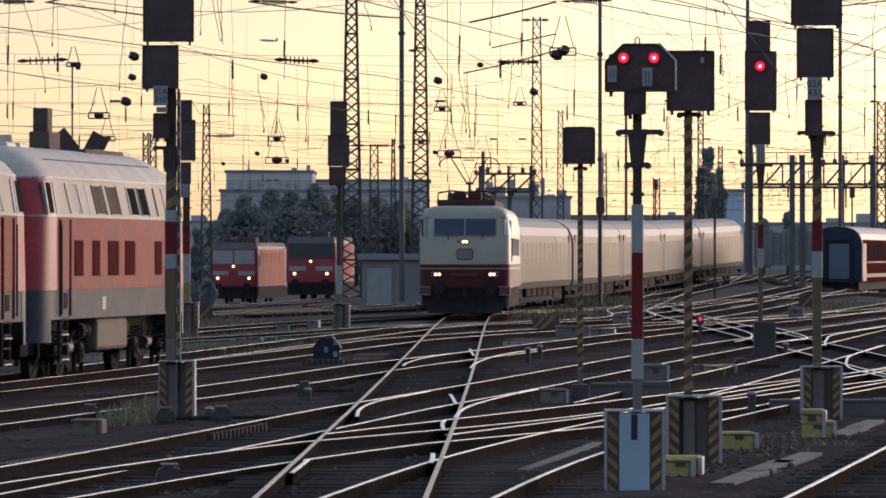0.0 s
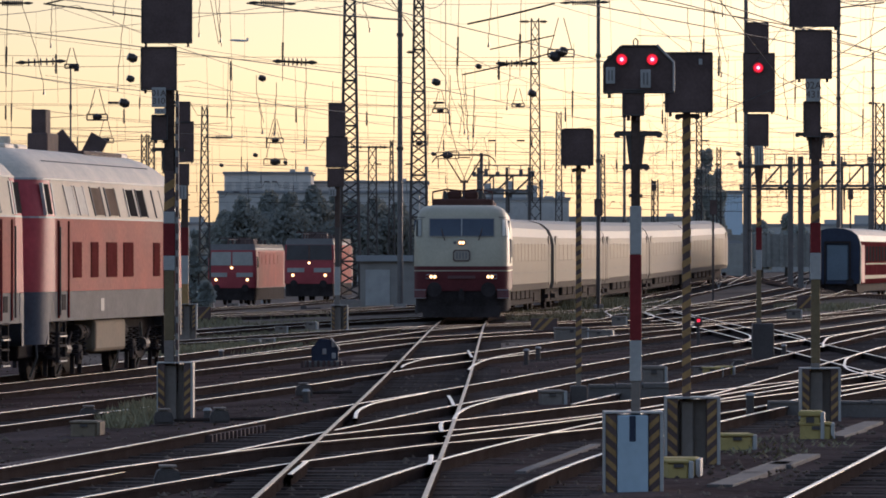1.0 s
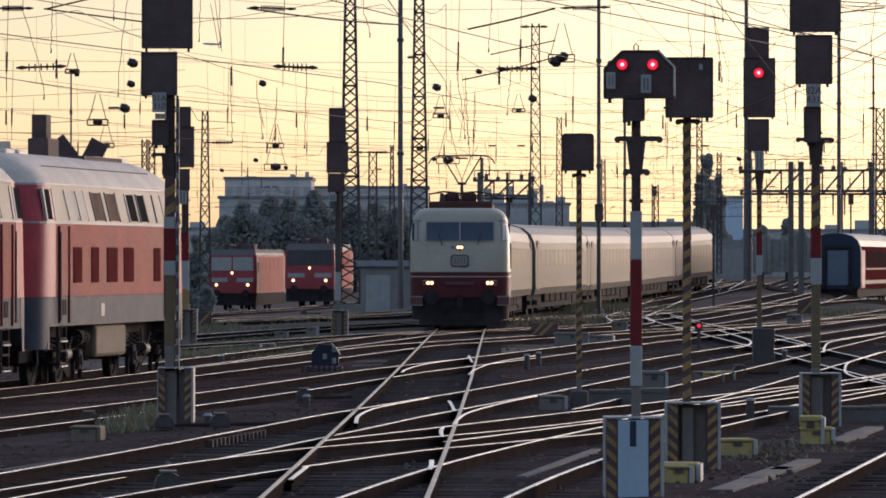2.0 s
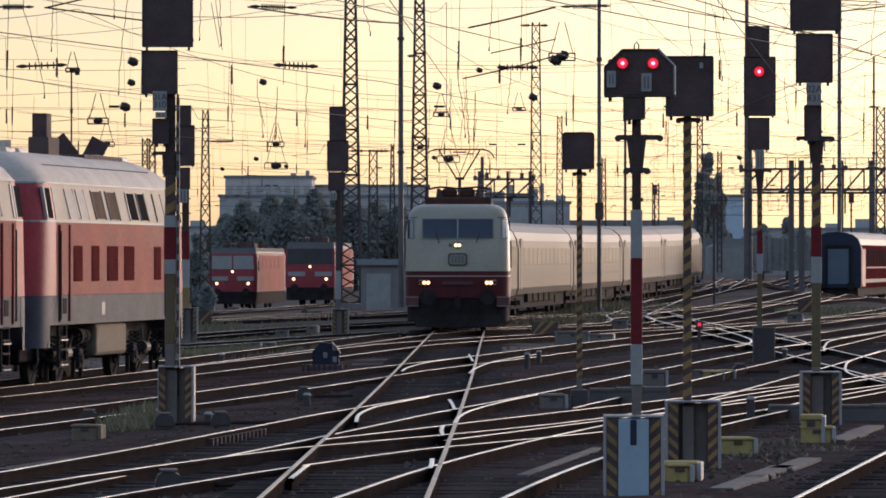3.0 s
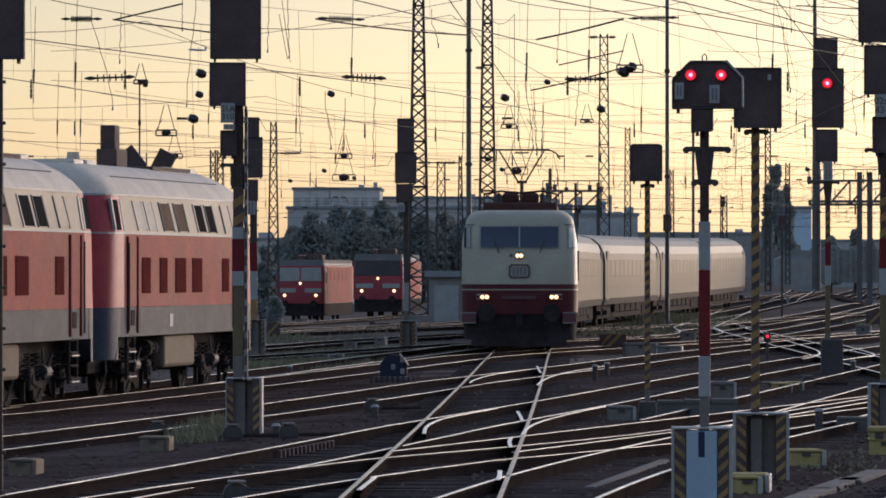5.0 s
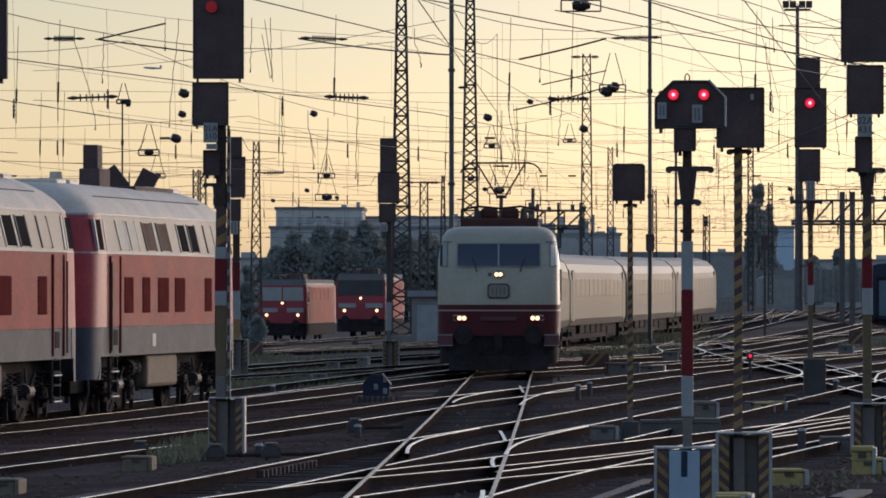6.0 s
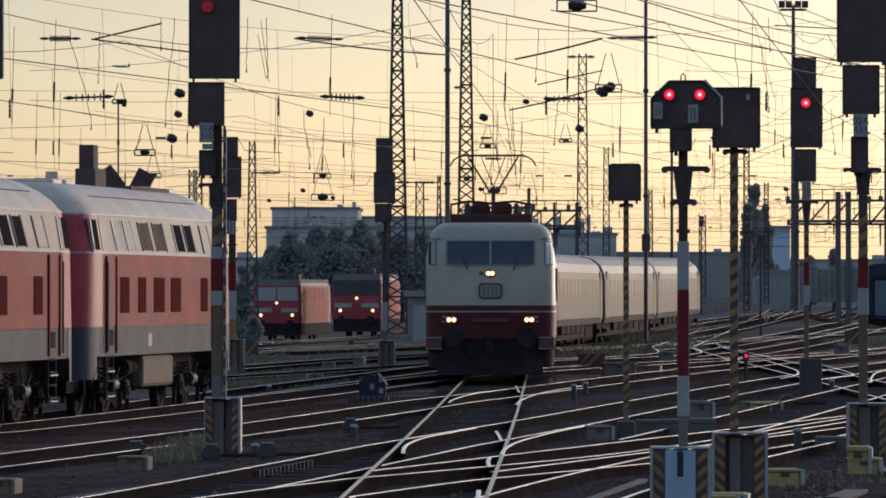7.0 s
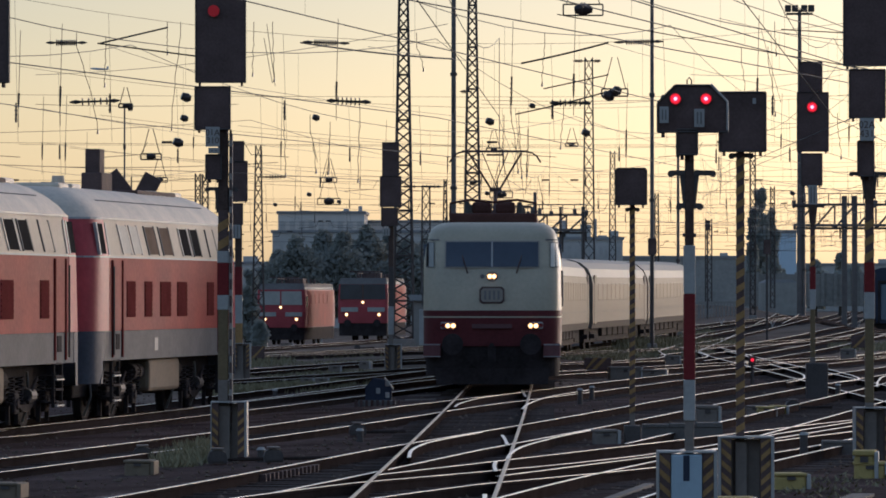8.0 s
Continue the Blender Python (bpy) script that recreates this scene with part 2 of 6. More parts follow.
def ground_z(x, y):
    """The yard dips towards the carriage sidings and climbs slowly in the distance."""
    a = -0.04 * min(max(-x - 1, 0), 8) * min(max((230 - y) / 60, 0), 1)
    b = 0.000345 * min(max(y - 200, 0), 260) * (min(max(x, -15), 30) - 3.15)
    b *= min(max(1 - (x - 19) / 4, 0), 1)
    return a + b - 1.2 * math.exp(-((x - 25) / 4.5) ** 2 - ((y - 338) / 32) ** 2)


RAIL_H = 0.125


# ---- ground ----
def build_ground():
    xs = [-900, -400, -150, -60] + [-40 + 1.0 * i for i in range(96)] + [70, 120, 200, 500, 1200]
    ys = [-60, -20, 10, 30] + [40 + 1.5 * i for i in range(120)] + [222 + 8 * i for i in range(36)] + [520, 560, 650, 800, 1200, 2500, 4800]
    verts, faces = [], []
    for y in ys:
        for x in xs:
            near = 40 < y < 300 and -40 < x < 40
            h = (noise.noise((x * 0.35, y * 0.2, 0)) * 0.035 + noise.noise((x * 1.3, y * 0.9, 5)) * 0.025) if near else 0
            verts.append((x, y, ground_z(x, y) - RAIL_H - 0.02 + h))
    n = len(xs)
    for j in range(len(ys) - 1):
        for i in range(n - 1):
            faces.append((j * n + i, j * n + i + 1, j * n + n + i + 1, j * n + n + i))
    me = bpy.data.meshes.new("ground")
    me.from_pydata(verts, [], faces)
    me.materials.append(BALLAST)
    me.materials.append(HAZEBED)
    # darker ballast near; the paler tone beyond paints in haze and grazing light
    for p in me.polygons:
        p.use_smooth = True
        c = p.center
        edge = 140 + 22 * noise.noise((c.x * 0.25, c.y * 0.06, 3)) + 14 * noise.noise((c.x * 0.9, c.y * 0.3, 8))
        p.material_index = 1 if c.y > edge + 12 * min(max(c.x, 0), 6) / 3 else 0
    tagged(new("ground", me), "dark brown ballast and cinder ground of a rail yard", "ground", kind="structure")


build_ground()


def spline(pts, step):
    """Points along a smooth line through the control points, as x, y and heading."""
    out = []
    P = [Vector(p) for p in pts]
    P = [2 * P[0] - P[1]] + P + [2 * P[-1] - P[-2]]
    for i in range(1, len(P) - 2):
        n = max(2, int((P[i + 1] - P[i]).length / step))
        for k in range(n):
            t = k / n
            a, b, c, d = P[i - 1:i + 3]
            out.append(0.5 * ((2 * b) + (c - a) * t + (2 * a - 5 * b + 4 * c - d) * t * t + (3 * b - a - 3 * c + d) * t ** 3))
    out.append(P[-2])
    return out


def sweep(bm_lists, line, offset, profile):
    verts, faces = bm_lists
    n, base = len(profile), len(verts)
    for i, p in enumerate(line):
        t = (line[min(i + 1, len(line) - 1)] - line[max(i - 1, 0)]).normalized()
        nx, ny = t.y, -t.x
        z = ground_z(p.x, p.y)
        verts.extend((p.x + nx * (offset + u), p.y + ny * (offset + u), z + v) for u, v in profile)
    for i in range(len(line) - 1):
        for k in range(n):
            a, b = base + i * n + k, base + i * n + (k + 1) % n
            faces.append((a, b, b + n, a + n))


def mesh_part(name, lists, mat, parent, label="", kind=""):
    me = bpy.data.meshes.new(name)
    me.from_pydata(lists[0], [], lists[1])
    me.materials.append(mat)
    ob = new(name, me)
    ob.parent = parent
    tagged(ob, label, "", "", kind)
    return ob


HEAD = [(-0.0235, 0.002), (0.0235, 0.002), (0.026, -0.003), (-0.026, -0.003)]
WEB = [(-0.036, -0.008), (-0.028, 0.0), (0.028, 0.0), (0.036, -0.008), (0.034, -0.035), (0.012, -0.04), (0.014, -0.15), (0.07, -0.165), (0.07, -0.18), (-0.07, -0.18), (-0.07, -0.165), (-0.014, -0.15), (-0.012, -0.04), (-0.034, -0.035)]


def sleeper_mesh():
    me = bpy.data.meshes.new("sleeper")
    bm = boxed(-1.3, 1.3, -0.12, 0.12, -0.16, 0.0)
    bm.to_mesh(me)
    bm.free()
    me.materials.append(SLEEPER)
    return me


SLEEPER_MESH = sleeper_mesh()


def track(pts, label="railway track with worn bright rails on dark sleepers", crown=None):
    root = thing("railway_track", label, "track", "tracks of the yard", kind="structure")
    line = spline(pts, 2.0)
    for side in (-0.7535, 0.7535):
        head, web = ([], []), ([], [])
        sweep(head, line, side, HEAD)
        sweep(web, line, side, WEB)
        rail = mesh_part("rail", web, RUST, root, "rusty rail with a bright head")
        mesh_part("rail_head", head, crown or STEEL, rail, "bright worn rail head")
    sl = ([], [])
    fine = spline(pts, 0.63)
    single = 0
    for i, p in enumerate(fine[:-1]):
        t = (fine[i + 1] - p).normalized()
        nrm = Vector((t.y, -t.x))
        z = ground_z(p.x, p.y) - 0.135 + 0.003 * ((i * 7) % 5)
        if p.y < 150 and single < 290:
            single += 1
            ob = new("sleeper", SLEEPER_MESH)
            ob.parent = root
            ob.matrix_basis = pose(p.x, p.y, z, 0, 0, -math.degrees(math.atan2(t.x, t.y)))
            continue
        b = len(sl[0])
        for h in (-0.16, 0.0):
            for u, v in ((-1.3, -0.12), (1.3, -0.12), (1.3, 0.12), (-1.3, 0.12)):
                c = p + nrm * u + t * v
                sl[0].append((c.x, c.y, z + h))
        sl[1].extend(tuple(b + k for k in f) for f in ((4, 5, 6, 7), (0, 1, 5, 4), (1, 2, 6, 5), (2, 3, 7, 6), (3, 0, 4, 7)))
    if sl[0]:
        mesh_part("far_sleepers", sl, SLEEPER, root, "dark weathered sleepers", "stuff")
    return root


TRACKS = [
    [(-1.02, 44), (-0.907, 52), (-0.78, 61.3), (-0.625, 73.3), (-0.475, 85.3), (-0.17, 111.8), (0.16, 144), (0.46, 172), (0.64, 187), (0.92, 205), (1.35, 216), (2.1, 227), (3.75, 243), (9.5, 295), (12.65, 322), (16.5, 350), (21, 375)],
    [(-6.36, 45.0), (-2.78, 61.0), (2.27, 77.0), (5.51, 93.0), (8.67, 109.0), (11.84, 125.0)],
    [(-6.94, 46.0), (-2.71, 70.1), (0.78, 94.3), (3.94, 118.4), (7.3, 142.6), (10.99, 166.7), (14.68, 190.9), (18.37, 215.0)],
    [(-9.7, 70.0), (-3.9, 97.1), (0.5, 124.3), (4.36, 151.4), (8.71, 178.6), (13.37, 205.7), (18.03, 232.9), (22.68, 260.0)],
    [(-12.58, 88.0), (-7.65, 109.7), (-3.77, 131.4), (-0.12, 153.1), (4.91, 174.9), (10.59, 196.6), (16.28, 218.3), (21.96, 240.0)],
    [(-33.81, 130.0), (-8.38, 162.0), (5.09, 194.0), (7.13, 226.0), (9.17, 258.0), (11.21, 290.0)],
    [(-17.28, 150.0), (-8.39, 180.0), (0.49, 210.0), (9.38, 240.0), (18.27, 270.0), (27.16, 300.0)],
    [(-18.26, 200.0), (-14.7, 244.0), (-11.13, 288.0), (-7.57, 332.0), (-4.0, 376.0), (-0.44, 420.0)],
    [(-17.85, 180.0), (-9.36, 224.0), (-0.86, 268.0), (7.63, 312.0), (16.13, 356.0), (24.62, 400.0)],
    [(-1.07, 44.0), (0.91, 63.2), (3.91, 82.4), (7.62, 101.6), (11.34, 120.8), (15.06, 140.0)],
    [(8.71, 95.0), (8.6, 123.0), (8.5, 151.0), (8.4, 179.0), (8.29, 207.0), (8.19, 235.0)],
    [(2.68, 44.0), (4.26, 55.2), (5.83, 66.4), (7.41, 77.6), (8.99, 88.8), (10.57, 100.0)],
    [(2.64, 85.0), (5.41, 106.0), (8.16, 127.0), (10.87, 148.0), (13.58, 169.0), (16.29, 190.0)],
    [(-0.7, 70.0), (3.69, 88.0), (8.07, 106.0), (12.45, 124.0), (16.84, 142.0), (21.22, 160.0)],
    [(7.58, 249.4), (14.85, 320.4), (21.48, 391.4), (27.44, 462.4), (32.75, 533.3), (37.4, 604.3)],
    [(6.61, 209.5), (14.95, 274.1), (22.41, 338.7), (28.97, 403.2), (34.64, 467.8), (39.43, 532.4)],
    [(7.6, 192.8), (12.32, 229.4), (16.68, 266.1), (20.69, 302.8), (24.35, 339.5), (27.65, 376.2)],
    [(15.37, 330.6), (23.0, 436.5), (30.63, 542.4), (38.26, 648.2), (45.89, 754.1), (53.53, 860.0)],
]
TRACKS.append([(-17.0, 201.0), (-9.0, 219.0), (-4.2, 231.5), (-1.5, 247.0), (1.4, 270.0)])
TRACKS.append([(-13.4, 80.0), (-11.35, 95.0), (-9.1, 111.5), (-6.4, 131.0), (-3.2, 154.0), (0.4, 180.0)])
for pts in TRACKS:
    track(pts, crown=DULLSTEEL if pts is TRACKS[0] else None)


def wing_rail(pts):
    root = thing("wing_rail", "short bent guide rail at a switch", "rail", "guide rails of the switches")
    line = spline(pts, 0.8)
    head, web = ([], []), ([], [])
    sweep(head, line, 0, [(u, v + 0.004) for u, v in HEAD])
    sweep(web, line, 0, [(u * 0.95, v + 0.003) for u, v in WEB])
    rail = mesh_part("rail", web, RUST, root)
    mesh_part("rail_head", head, STEEL, rail)


for pts in (
    [(-1.14, 77.84), (-1.16, 81.25), (-1.08, 83.87), (-0.87, 86.67), (-0.21, 92.02)],
    [(0.16, 77.1), (0.24, 80.43), (0.45, 84.06), (1.0, 89.44), (1.59, 93.95)],
    [(0.51, 110.69), (0.68, 116.46), (1.15, 124.22), (2.12, 133.1)],
    [(-0.77, 112.93), (-0.69, 116.46), (-0.28, 122.86), (0.7, 130.76)],
    [(0.18, 84.06), (0.15, 87.34), (0.11, 90.16)],
    [(-0.13, 60.43), (-0.11, 61.77), (-0.11, 63.34)],
    [(0.65, 124.22), (0.62, 130.0), (0.61, 133.1)],
    [(7.16, 144.26), (7.75, 149.07), (8.11, 154.21), (8.38, 162.03), (8.56, 183.28)],
    [(8.02, 142.42), (8.66, 146.14), (9.2, 149.07), (9.5, 155.28), (9.69, 172.0)],
    [(10.3, 138.02), (8.77, 125.62), (8.17, 118.94), (7.68, 110.69), (7.73, 102.57)],
    [(8.72, 223.39), (8.75, 199.64), (8.24, 189.49), (7.33, 183.28)],
    [(8.97, 138.02), (9.59, 147.11), (10.54, 157.46), (13.17, 174.69)],
    [(0.01, 71.67), (-0.01, 74.04), (0.01, 75.8)],
    [(-1.5, 58.17), (-1.46, 59.98), (-1.42, 61.74)],
):
    wing_rail(pts)


# ---- the train ----
def route(y):
    """The middle of the express's track at depth y, seen from above."""
    line_a, line_b = -0.07 + 0.01252 * (y - 132.1), 3.73 + 0.11 * (y - 243) + 0.0004 * max(y - 300, 0) ** 2
    k = 5.0
    e = (line_b - line_a) / k / 0.11
    return line_a + k * 0.11 * (math.log1p(math.exp(e)) if e < 30 else e)


def back_along(y, length):
    """The depth that lies this far behind depth y along the track."""
    for _ in range(int(length * 2)):
        y += 0.5 / math.hypot(1, (route(y + 0.25) - route(y - 0.25)) / 0.5)
    return y


def nose_ring(z, half, front, back, corner, n=10):
    """A body's outline at height z: rounded front towards -y and rounded back."""
    pts = []
    for i in range(n + 1):
        a = math.pi * i / n
        c, s = math.cos(a), math.sin(a)
        pts.append((half * math.copysign(abs(c) ** 0.35, c), front + corner * (1 - abs(s) ** 0.9), z))
    for i in range(n + 1):
        a = math.pi * i / n
        c, s = math.cos(a), math.sin(a)
        pts.append((-half * math.copysign(abs(c) ** 0.35, c), back - corner * (1 - abs(s) ** 0.9), z))
    return pts


def wheelset(parent, y, r=0.5, drop=0.0):
    bm, c = bmesh.new(), r - drop
    for s in (-1, 1):
        tube(bm, (s * 0.69, y, c), (s * 0.82, y, c), r, r, 20)
        tube(bm, (s * 0.67, y, c), (s * 0.69, y, c), r + 0.025, r + 0.025, 20)
        tube(bm, (s * 0.82, y, c), (s * 0.86, y, c), r * 0.42, r * 0.36, 12)
    tube(bm, (-0.9, y, c), (0.9, y, c), 0.09, 0.09, 8)
    return part("wheelset", bm, UNDER, parent)


def lamp(parent, x, y, z, r, core=WARMCORE, halo=WARMLIGHT, name="headlight"):
    rim = part(name, tube(bmesh.new(), (x, y - 0.02, z), (x, y + 0.12, z), r * 1.25, r * 1.25, 16), BLACK, parent, "round lit lamp")
    part("lens", tube(bmesh.new(), (x, y - 0.035, z), (x, y - 0.015, z), r, r, 16), halo, rim)
    part("bulb_glow", tube(bmesh.new(), (x, y - 0.05, z), (x, y - 0.03, z), r * 0.6, r * 0.6, 12), core, rim)
    return rim


def express_locomotive():
    root = thing("electric_locomotive", "cream and red six-axle electric express locomotive with lit headlights", "locomotive")
    L = 19.5

    def half(z):
        return 1.555 - 0.085 * max(0, (z - 2.9) / 0.5) ** 1.5

    def face(z):
        if z < 1.7:
            return 0.05 + 0.10 * (1.7 - z)
        return 0.05 + 0.16 * (z - 1.7) ** 2

    def shell(name, zs, mat, grow=0.0, label=""):
        return part(name, loft(bmesh.new(), [nose_ring(z, half(z) + grow, face(z) - grow, L - face(z) + grow, 0.75) for z in zs]), mat, root, label, True)

    shell("skirt", [0.32, 0.6, 1.0], UNDER, -0.05, "dark skirt and buffer beam")
    shell("lower_body", [1.0, 1.2, 1.45, 1.70], DEEPRED, 0, "dark red lower body")
    shell("waist_stripe", [1.703, 1.80], DEEPRED, 0.006, "dark red waist stripe")
    shell("pale_stripe", [1.64, 1.672], CREAM, 0.006, "thin cream line")
    upper = shell("upper_body", [1.803, 2.1, 2.5, 2.9, 3.2, 3.4], CREAM, 0, "cream upper body")
    rings = []
    for k in range(6):
        a = k / 5 * math.pi / 2
        rings.append(nose_ring(3.40 + 0.40 * math.sin(a), half(3.4) - 0.44 * (1 - math.cos(a)), face(3.4) + 0.75 * (1 - math.cos(a)), L - face(3.4) - 0.75 * (1 - math.cos(a)), 0.75))
    part("roof", loft(bmesh.new(), rings), CREAM, root, "rounded cream roof", True)

    def on_face(x, z, out):
        h = half(z)
        c = min(abs(x) / h, 1) ** (1 / 0.35)
        s = math.sqrt(max(0, 1 - c * c))
        return (x, face(z) + 0.75 * (1 - s ** 0.9) - out, z)

    def face_panel(name, x0, x1, z0, z1, mat, out=0.02, label="", nx=6, nz=4):
        bm = bmesh.new()
        for o, flip in ((out, False), (-0.03, True)):
            g = [[bm.verts.new(on_face(x0 + (x1 - x0) * i / nx, z0 + (z1 - z0) * j / nz, o)) for i in range(nx + 1)] for j in range(nz + 1)]
            for j in range(nz):
                for i in range(nx):
                    q = (g[j][i], g[j][i + 1], g[j + 1][i + 1], g[j + 1][i])
                    bm.faces.new(q[::-1] if flip else q)
        return part(name, bm, mat, root, label)

    face_panel("windscreen_frame", -1.07, 1.07, 2.76, 3.38, COACHROOF, 0.012, "pale rubber windscreen surround", 10)
    face_panel("windscreen", -1.04, -0.02, 2.79, 3.35, CABPANE, 0.022, "dark windscreen pane")
    face_panel("windscreen", 0.02, 1.04, 2.79, 3.35, CABPANE, 0.022, "dark windscreen pane")
    face_panel("windscreen_mullion", -0.018, 0.018, 2.78, 3.36, PALE, 0.026, "pale centre post of the windscreen", 4)
    for s in (-1, 1):
        face_panel("corner_window_frame", *sorted((s * 1.305, s * 1.495)), 2.775, 3.345, SILLGREY, 0.016, "dark rubber window frame", 8)
        # right panes painted white with sky light, left inner pane with its reflection
        face_panel("corner_window", *sorted((s * 1.32, s * 1.425)), 2.79, 3.33, WHITEPANE if s > 0 else LITPANE, 0.026, "corner cab window", 5)
        face_panel("corner_window", *sorted((s * 1.44, s * 1.49)), 2.80, 3.32, WHITEPANE if s > 0 else SIDEPANE, 0.026, "corner cab window", 5)
        part("cab_side_window", side_prism(bmesh.new(), [(1.0, 2.76), (1.75, 2.76), (1.75, 3.3), (1.2, 3.3)], s * 1.40, s * (half(3.0) + 0.012)), CABPANE, root)
        face_panel("rain_gutter", *sorted((s * 1.20, s * 1.47)), 3.385, 3.415, SILLGREY, 0.03, "dark rain gutter over the cab window", 8, 2)
        bm = bmesh.new()
        x, y, z = on_face(s * 0.55, 2.76, 0.03)
        tube(bm, (x, y, z - 0.12), (x + s * 0.12, y - 0.01, z + 0.28), 0.016, 0.012, 6)
        part("windscreen_wiper", bm, BLACK, root)
        x, y, z = on_face(s * 0.93, 1.46, 0.0)
        part("lamp_housing", tube(tube(boxed(min(x - 0.10, x + s * 0.22), max(x + 0.10, x + s * 0.22), y - 0.015, y + 0.15, z - 0.075, z + 0.085, bevel=0.03), (x - 0.055, y - 0.03, z), (x - 0.055, y + 0.1, z), 0.075, 0.075, 12), (x + 0.055, y - 0.03, z), (x + 0.055, y + 0.1, z), 0.075, 0.075, 12), PALE, root, "pale twin lamp housing")
        for dx in (-0.052, 0.052):
            lamp(root, x + dx * 1.15, y - 0.03, z, 0.058)
        part("tail_lamp", tube(bmesh.new(), (x + s * 0.17, y - 0.03, z + 0.01), (x + s * 0.17, y + 0.1, z + 0.01), 0.05, 0.05, 12), SIGNRED, root)
        plate = part("step_plate", boxed(*sorted((s * 1.15, s * 1.545)), 0.16, 0.60, 0.74, 1.06, bevel=0.03), PLATERED, root, "worn dusty red corner plate")
        for zz in (0.755, 1.02):
            part("plate_edge", boxed(*sorted((s * 1.16, s * 1.55)), 0.150, 0.60, zz, zz + 0.022, bevel=0.004), PALE, plate, "thin pale edge line")
        bm = tube(bmesh.new(), (s * 0.875, -0.55, 1.05), (s * 0.875, -0.49, 1.05), 0.24, 0.24, 20)
        tube(bm, (s * 0.875, -0.49, 1.05), (s * 0.875, 0.3, 1.05), 0.10, 0.10, 12)
        part("buffer", bm, UNDER, root, "black round buffer")
        bm = bmesh.new()
        tube(bm, (s * (half(2.6) + 0.03), 0.95, 1.9), (s * (half(2.6) + 0.03), 0.95, 2.7), 0.018, 0.018, 6)
        tube(bm, (s * (half(2.6) + 0.03), 0.95, 2.68), (s * (half(2.6) - 0.15), 0.95, 2.7), 0.018, 0.018, 6)
        part("grab_rail", bm, SILLGREY, root)
        for i in range(9):
            part("side_louvre", boxed(*sorted((s * 1.50, s * 1.575)), 3.4 + i * 1.45, 4.5 + i * 1.45, 2.1, 2.7, bevel=0.01), SILLGREY, root)
        bm = boxed(*sorted((s * 1.25, s * 1.45)), 3.0, 9.0, 0.3, 0.9, bevel=0.03)
        part("bogie_frame", bm, UNDER, root)
        part("bogie_frame", boxed(*sorted((s * 1.25, s * 1.45)), 10.5, 16.5, 0.3, 0.9, bevel=0.03), UNDER, root)
    x, y, z = on_face(0, 2.57, 0.0)
    part("lamp_housing", tube(bmesh.new(), (x, y - 0.03, z), (x, y + 0.1, z), 0.125, 0.125, 18), COACHROOF, root, "round lamp ring")
    for dx in (-0.045, 0.045):
        lamp(root, x + dx * 1.1, y - 0.035, z, 0.056)
    part("horn_opening", tube(bmesh.new(), (x - 0.22, y - 0.01, z), (x - 0.22, y + 0.1, z), 0.05, 0.05, 12), SILLGREY, root)
    out = [(0.22, 1.96), (0.28, 2.02), (0.28, 2.28), (0.22, 2.34), (-0.22, 2.34), (-0.28, 2.28), (-0.28, 2.02), (-0.22, 1.96)]
    em = part("emblem", prism(bmesh.new(), out, face(2.15) - 0.045, face(2.15) + 0.06, 0.008), BLACK, root, "rounded black-framed emblem plate")
    part("emblem_field", prism(bmesh.new(), [(px * 0.87, 2.15 + (pz - 2.15) * 0.80) for px, pz in out], face(2.15) - 0.050, face(2.15), 0.004), COACHROOF, em)
    for k in (-0.15, -0.05, 0.05, 0.15):
        part("emblem_bar", boxed(k - 0.022, k + 0.022, face(2.15) - 0.056, face(2.15), 2.05, 2.25), SILLGREY, em)
    part("number_bar", boxed(-0.45, 0.45, 0.02, 0.06, 1.40, 1.50), GRILLEBAR, root, "plain painted bar")
    bm = tube(bmesh.new(), (0, -0.35, 1.02), (0, 0.3, 1.02), 0.06, 0.05, 8)
    box(bm, -0.09, 0.09, -0.3, -0.2, 0.65, 1.0)
    part("coupling_hook", bm, UNDER, root)
    part("snow_plough", prism(bmesh.new(), [(-1.25, 0.14), (1.25, 0.14), (1.3, 0.5), (-1.3, 0.5)], 0.15, 0.35), UNDER, root)
    for y in (3.6, 5.8, 8.0, 11.4, 13.6, 15.8):
        wheelset(root, y, 0.62)
    # roof gear
    bm = boxed(-1.0, 1.0, 2.0, 17.4, 3.74, 4.02, bevel=0.06)
    part("roof_deck", bm, ROOFBROWN, root, "brown-grey raised roof deck")
    for s in (-1, 1):
        part("roof_rail", path_tube(bmesh.new(), [(s * 0.98, 2.2, 3.95), (s * 0.98, 2.4, 4.25), (s * 0.55, 2.5, 4.33), (0, 2.6, 4.28)], 0.03), ROOFBROWN, root)
        for k in range(4):
            part("roof_insulator", tube(bmesh.new(), (s * 0.6, 3.0 + k * 3.5, 4.0), (s * 0.6, 3.0 + k * 3.5, 4.28), 0.09, 0.06, 8), INSULATOR, root)
        part("roof_conductor", tube(bmesh.new(), (s * 0.6, 3.0, 4.28), (s * 0.6, 14, 4.28), 0.025, 0.025, 6), INSULATOR, root)
    for s in (-0.5, 0.05):
        part("roof_box", boxed(s, s + 0.45, 3.0, 4.2, 4.0, 4.30, bevel=0.09), ROOFBROWN, root, "dark brown roof box")
    pan = part("pantograph", pantograph_mesh(6.0, 5.52), BLACK, root, "raised black half-open pantograph")
    bm = bmesh.new()
    for s in (-0.5, 0.5):
        tube(bm, (s, 13.0, 4.25), (s, 15.2, 4.3), 0.03, 0.03, 6)
    box(bm, -0.8, 0.8, 13.0, 13.15, 4.3, 4.36)
    part("folded_pantograph", bm, BLACK, root, "folded black pantograph")
    return root


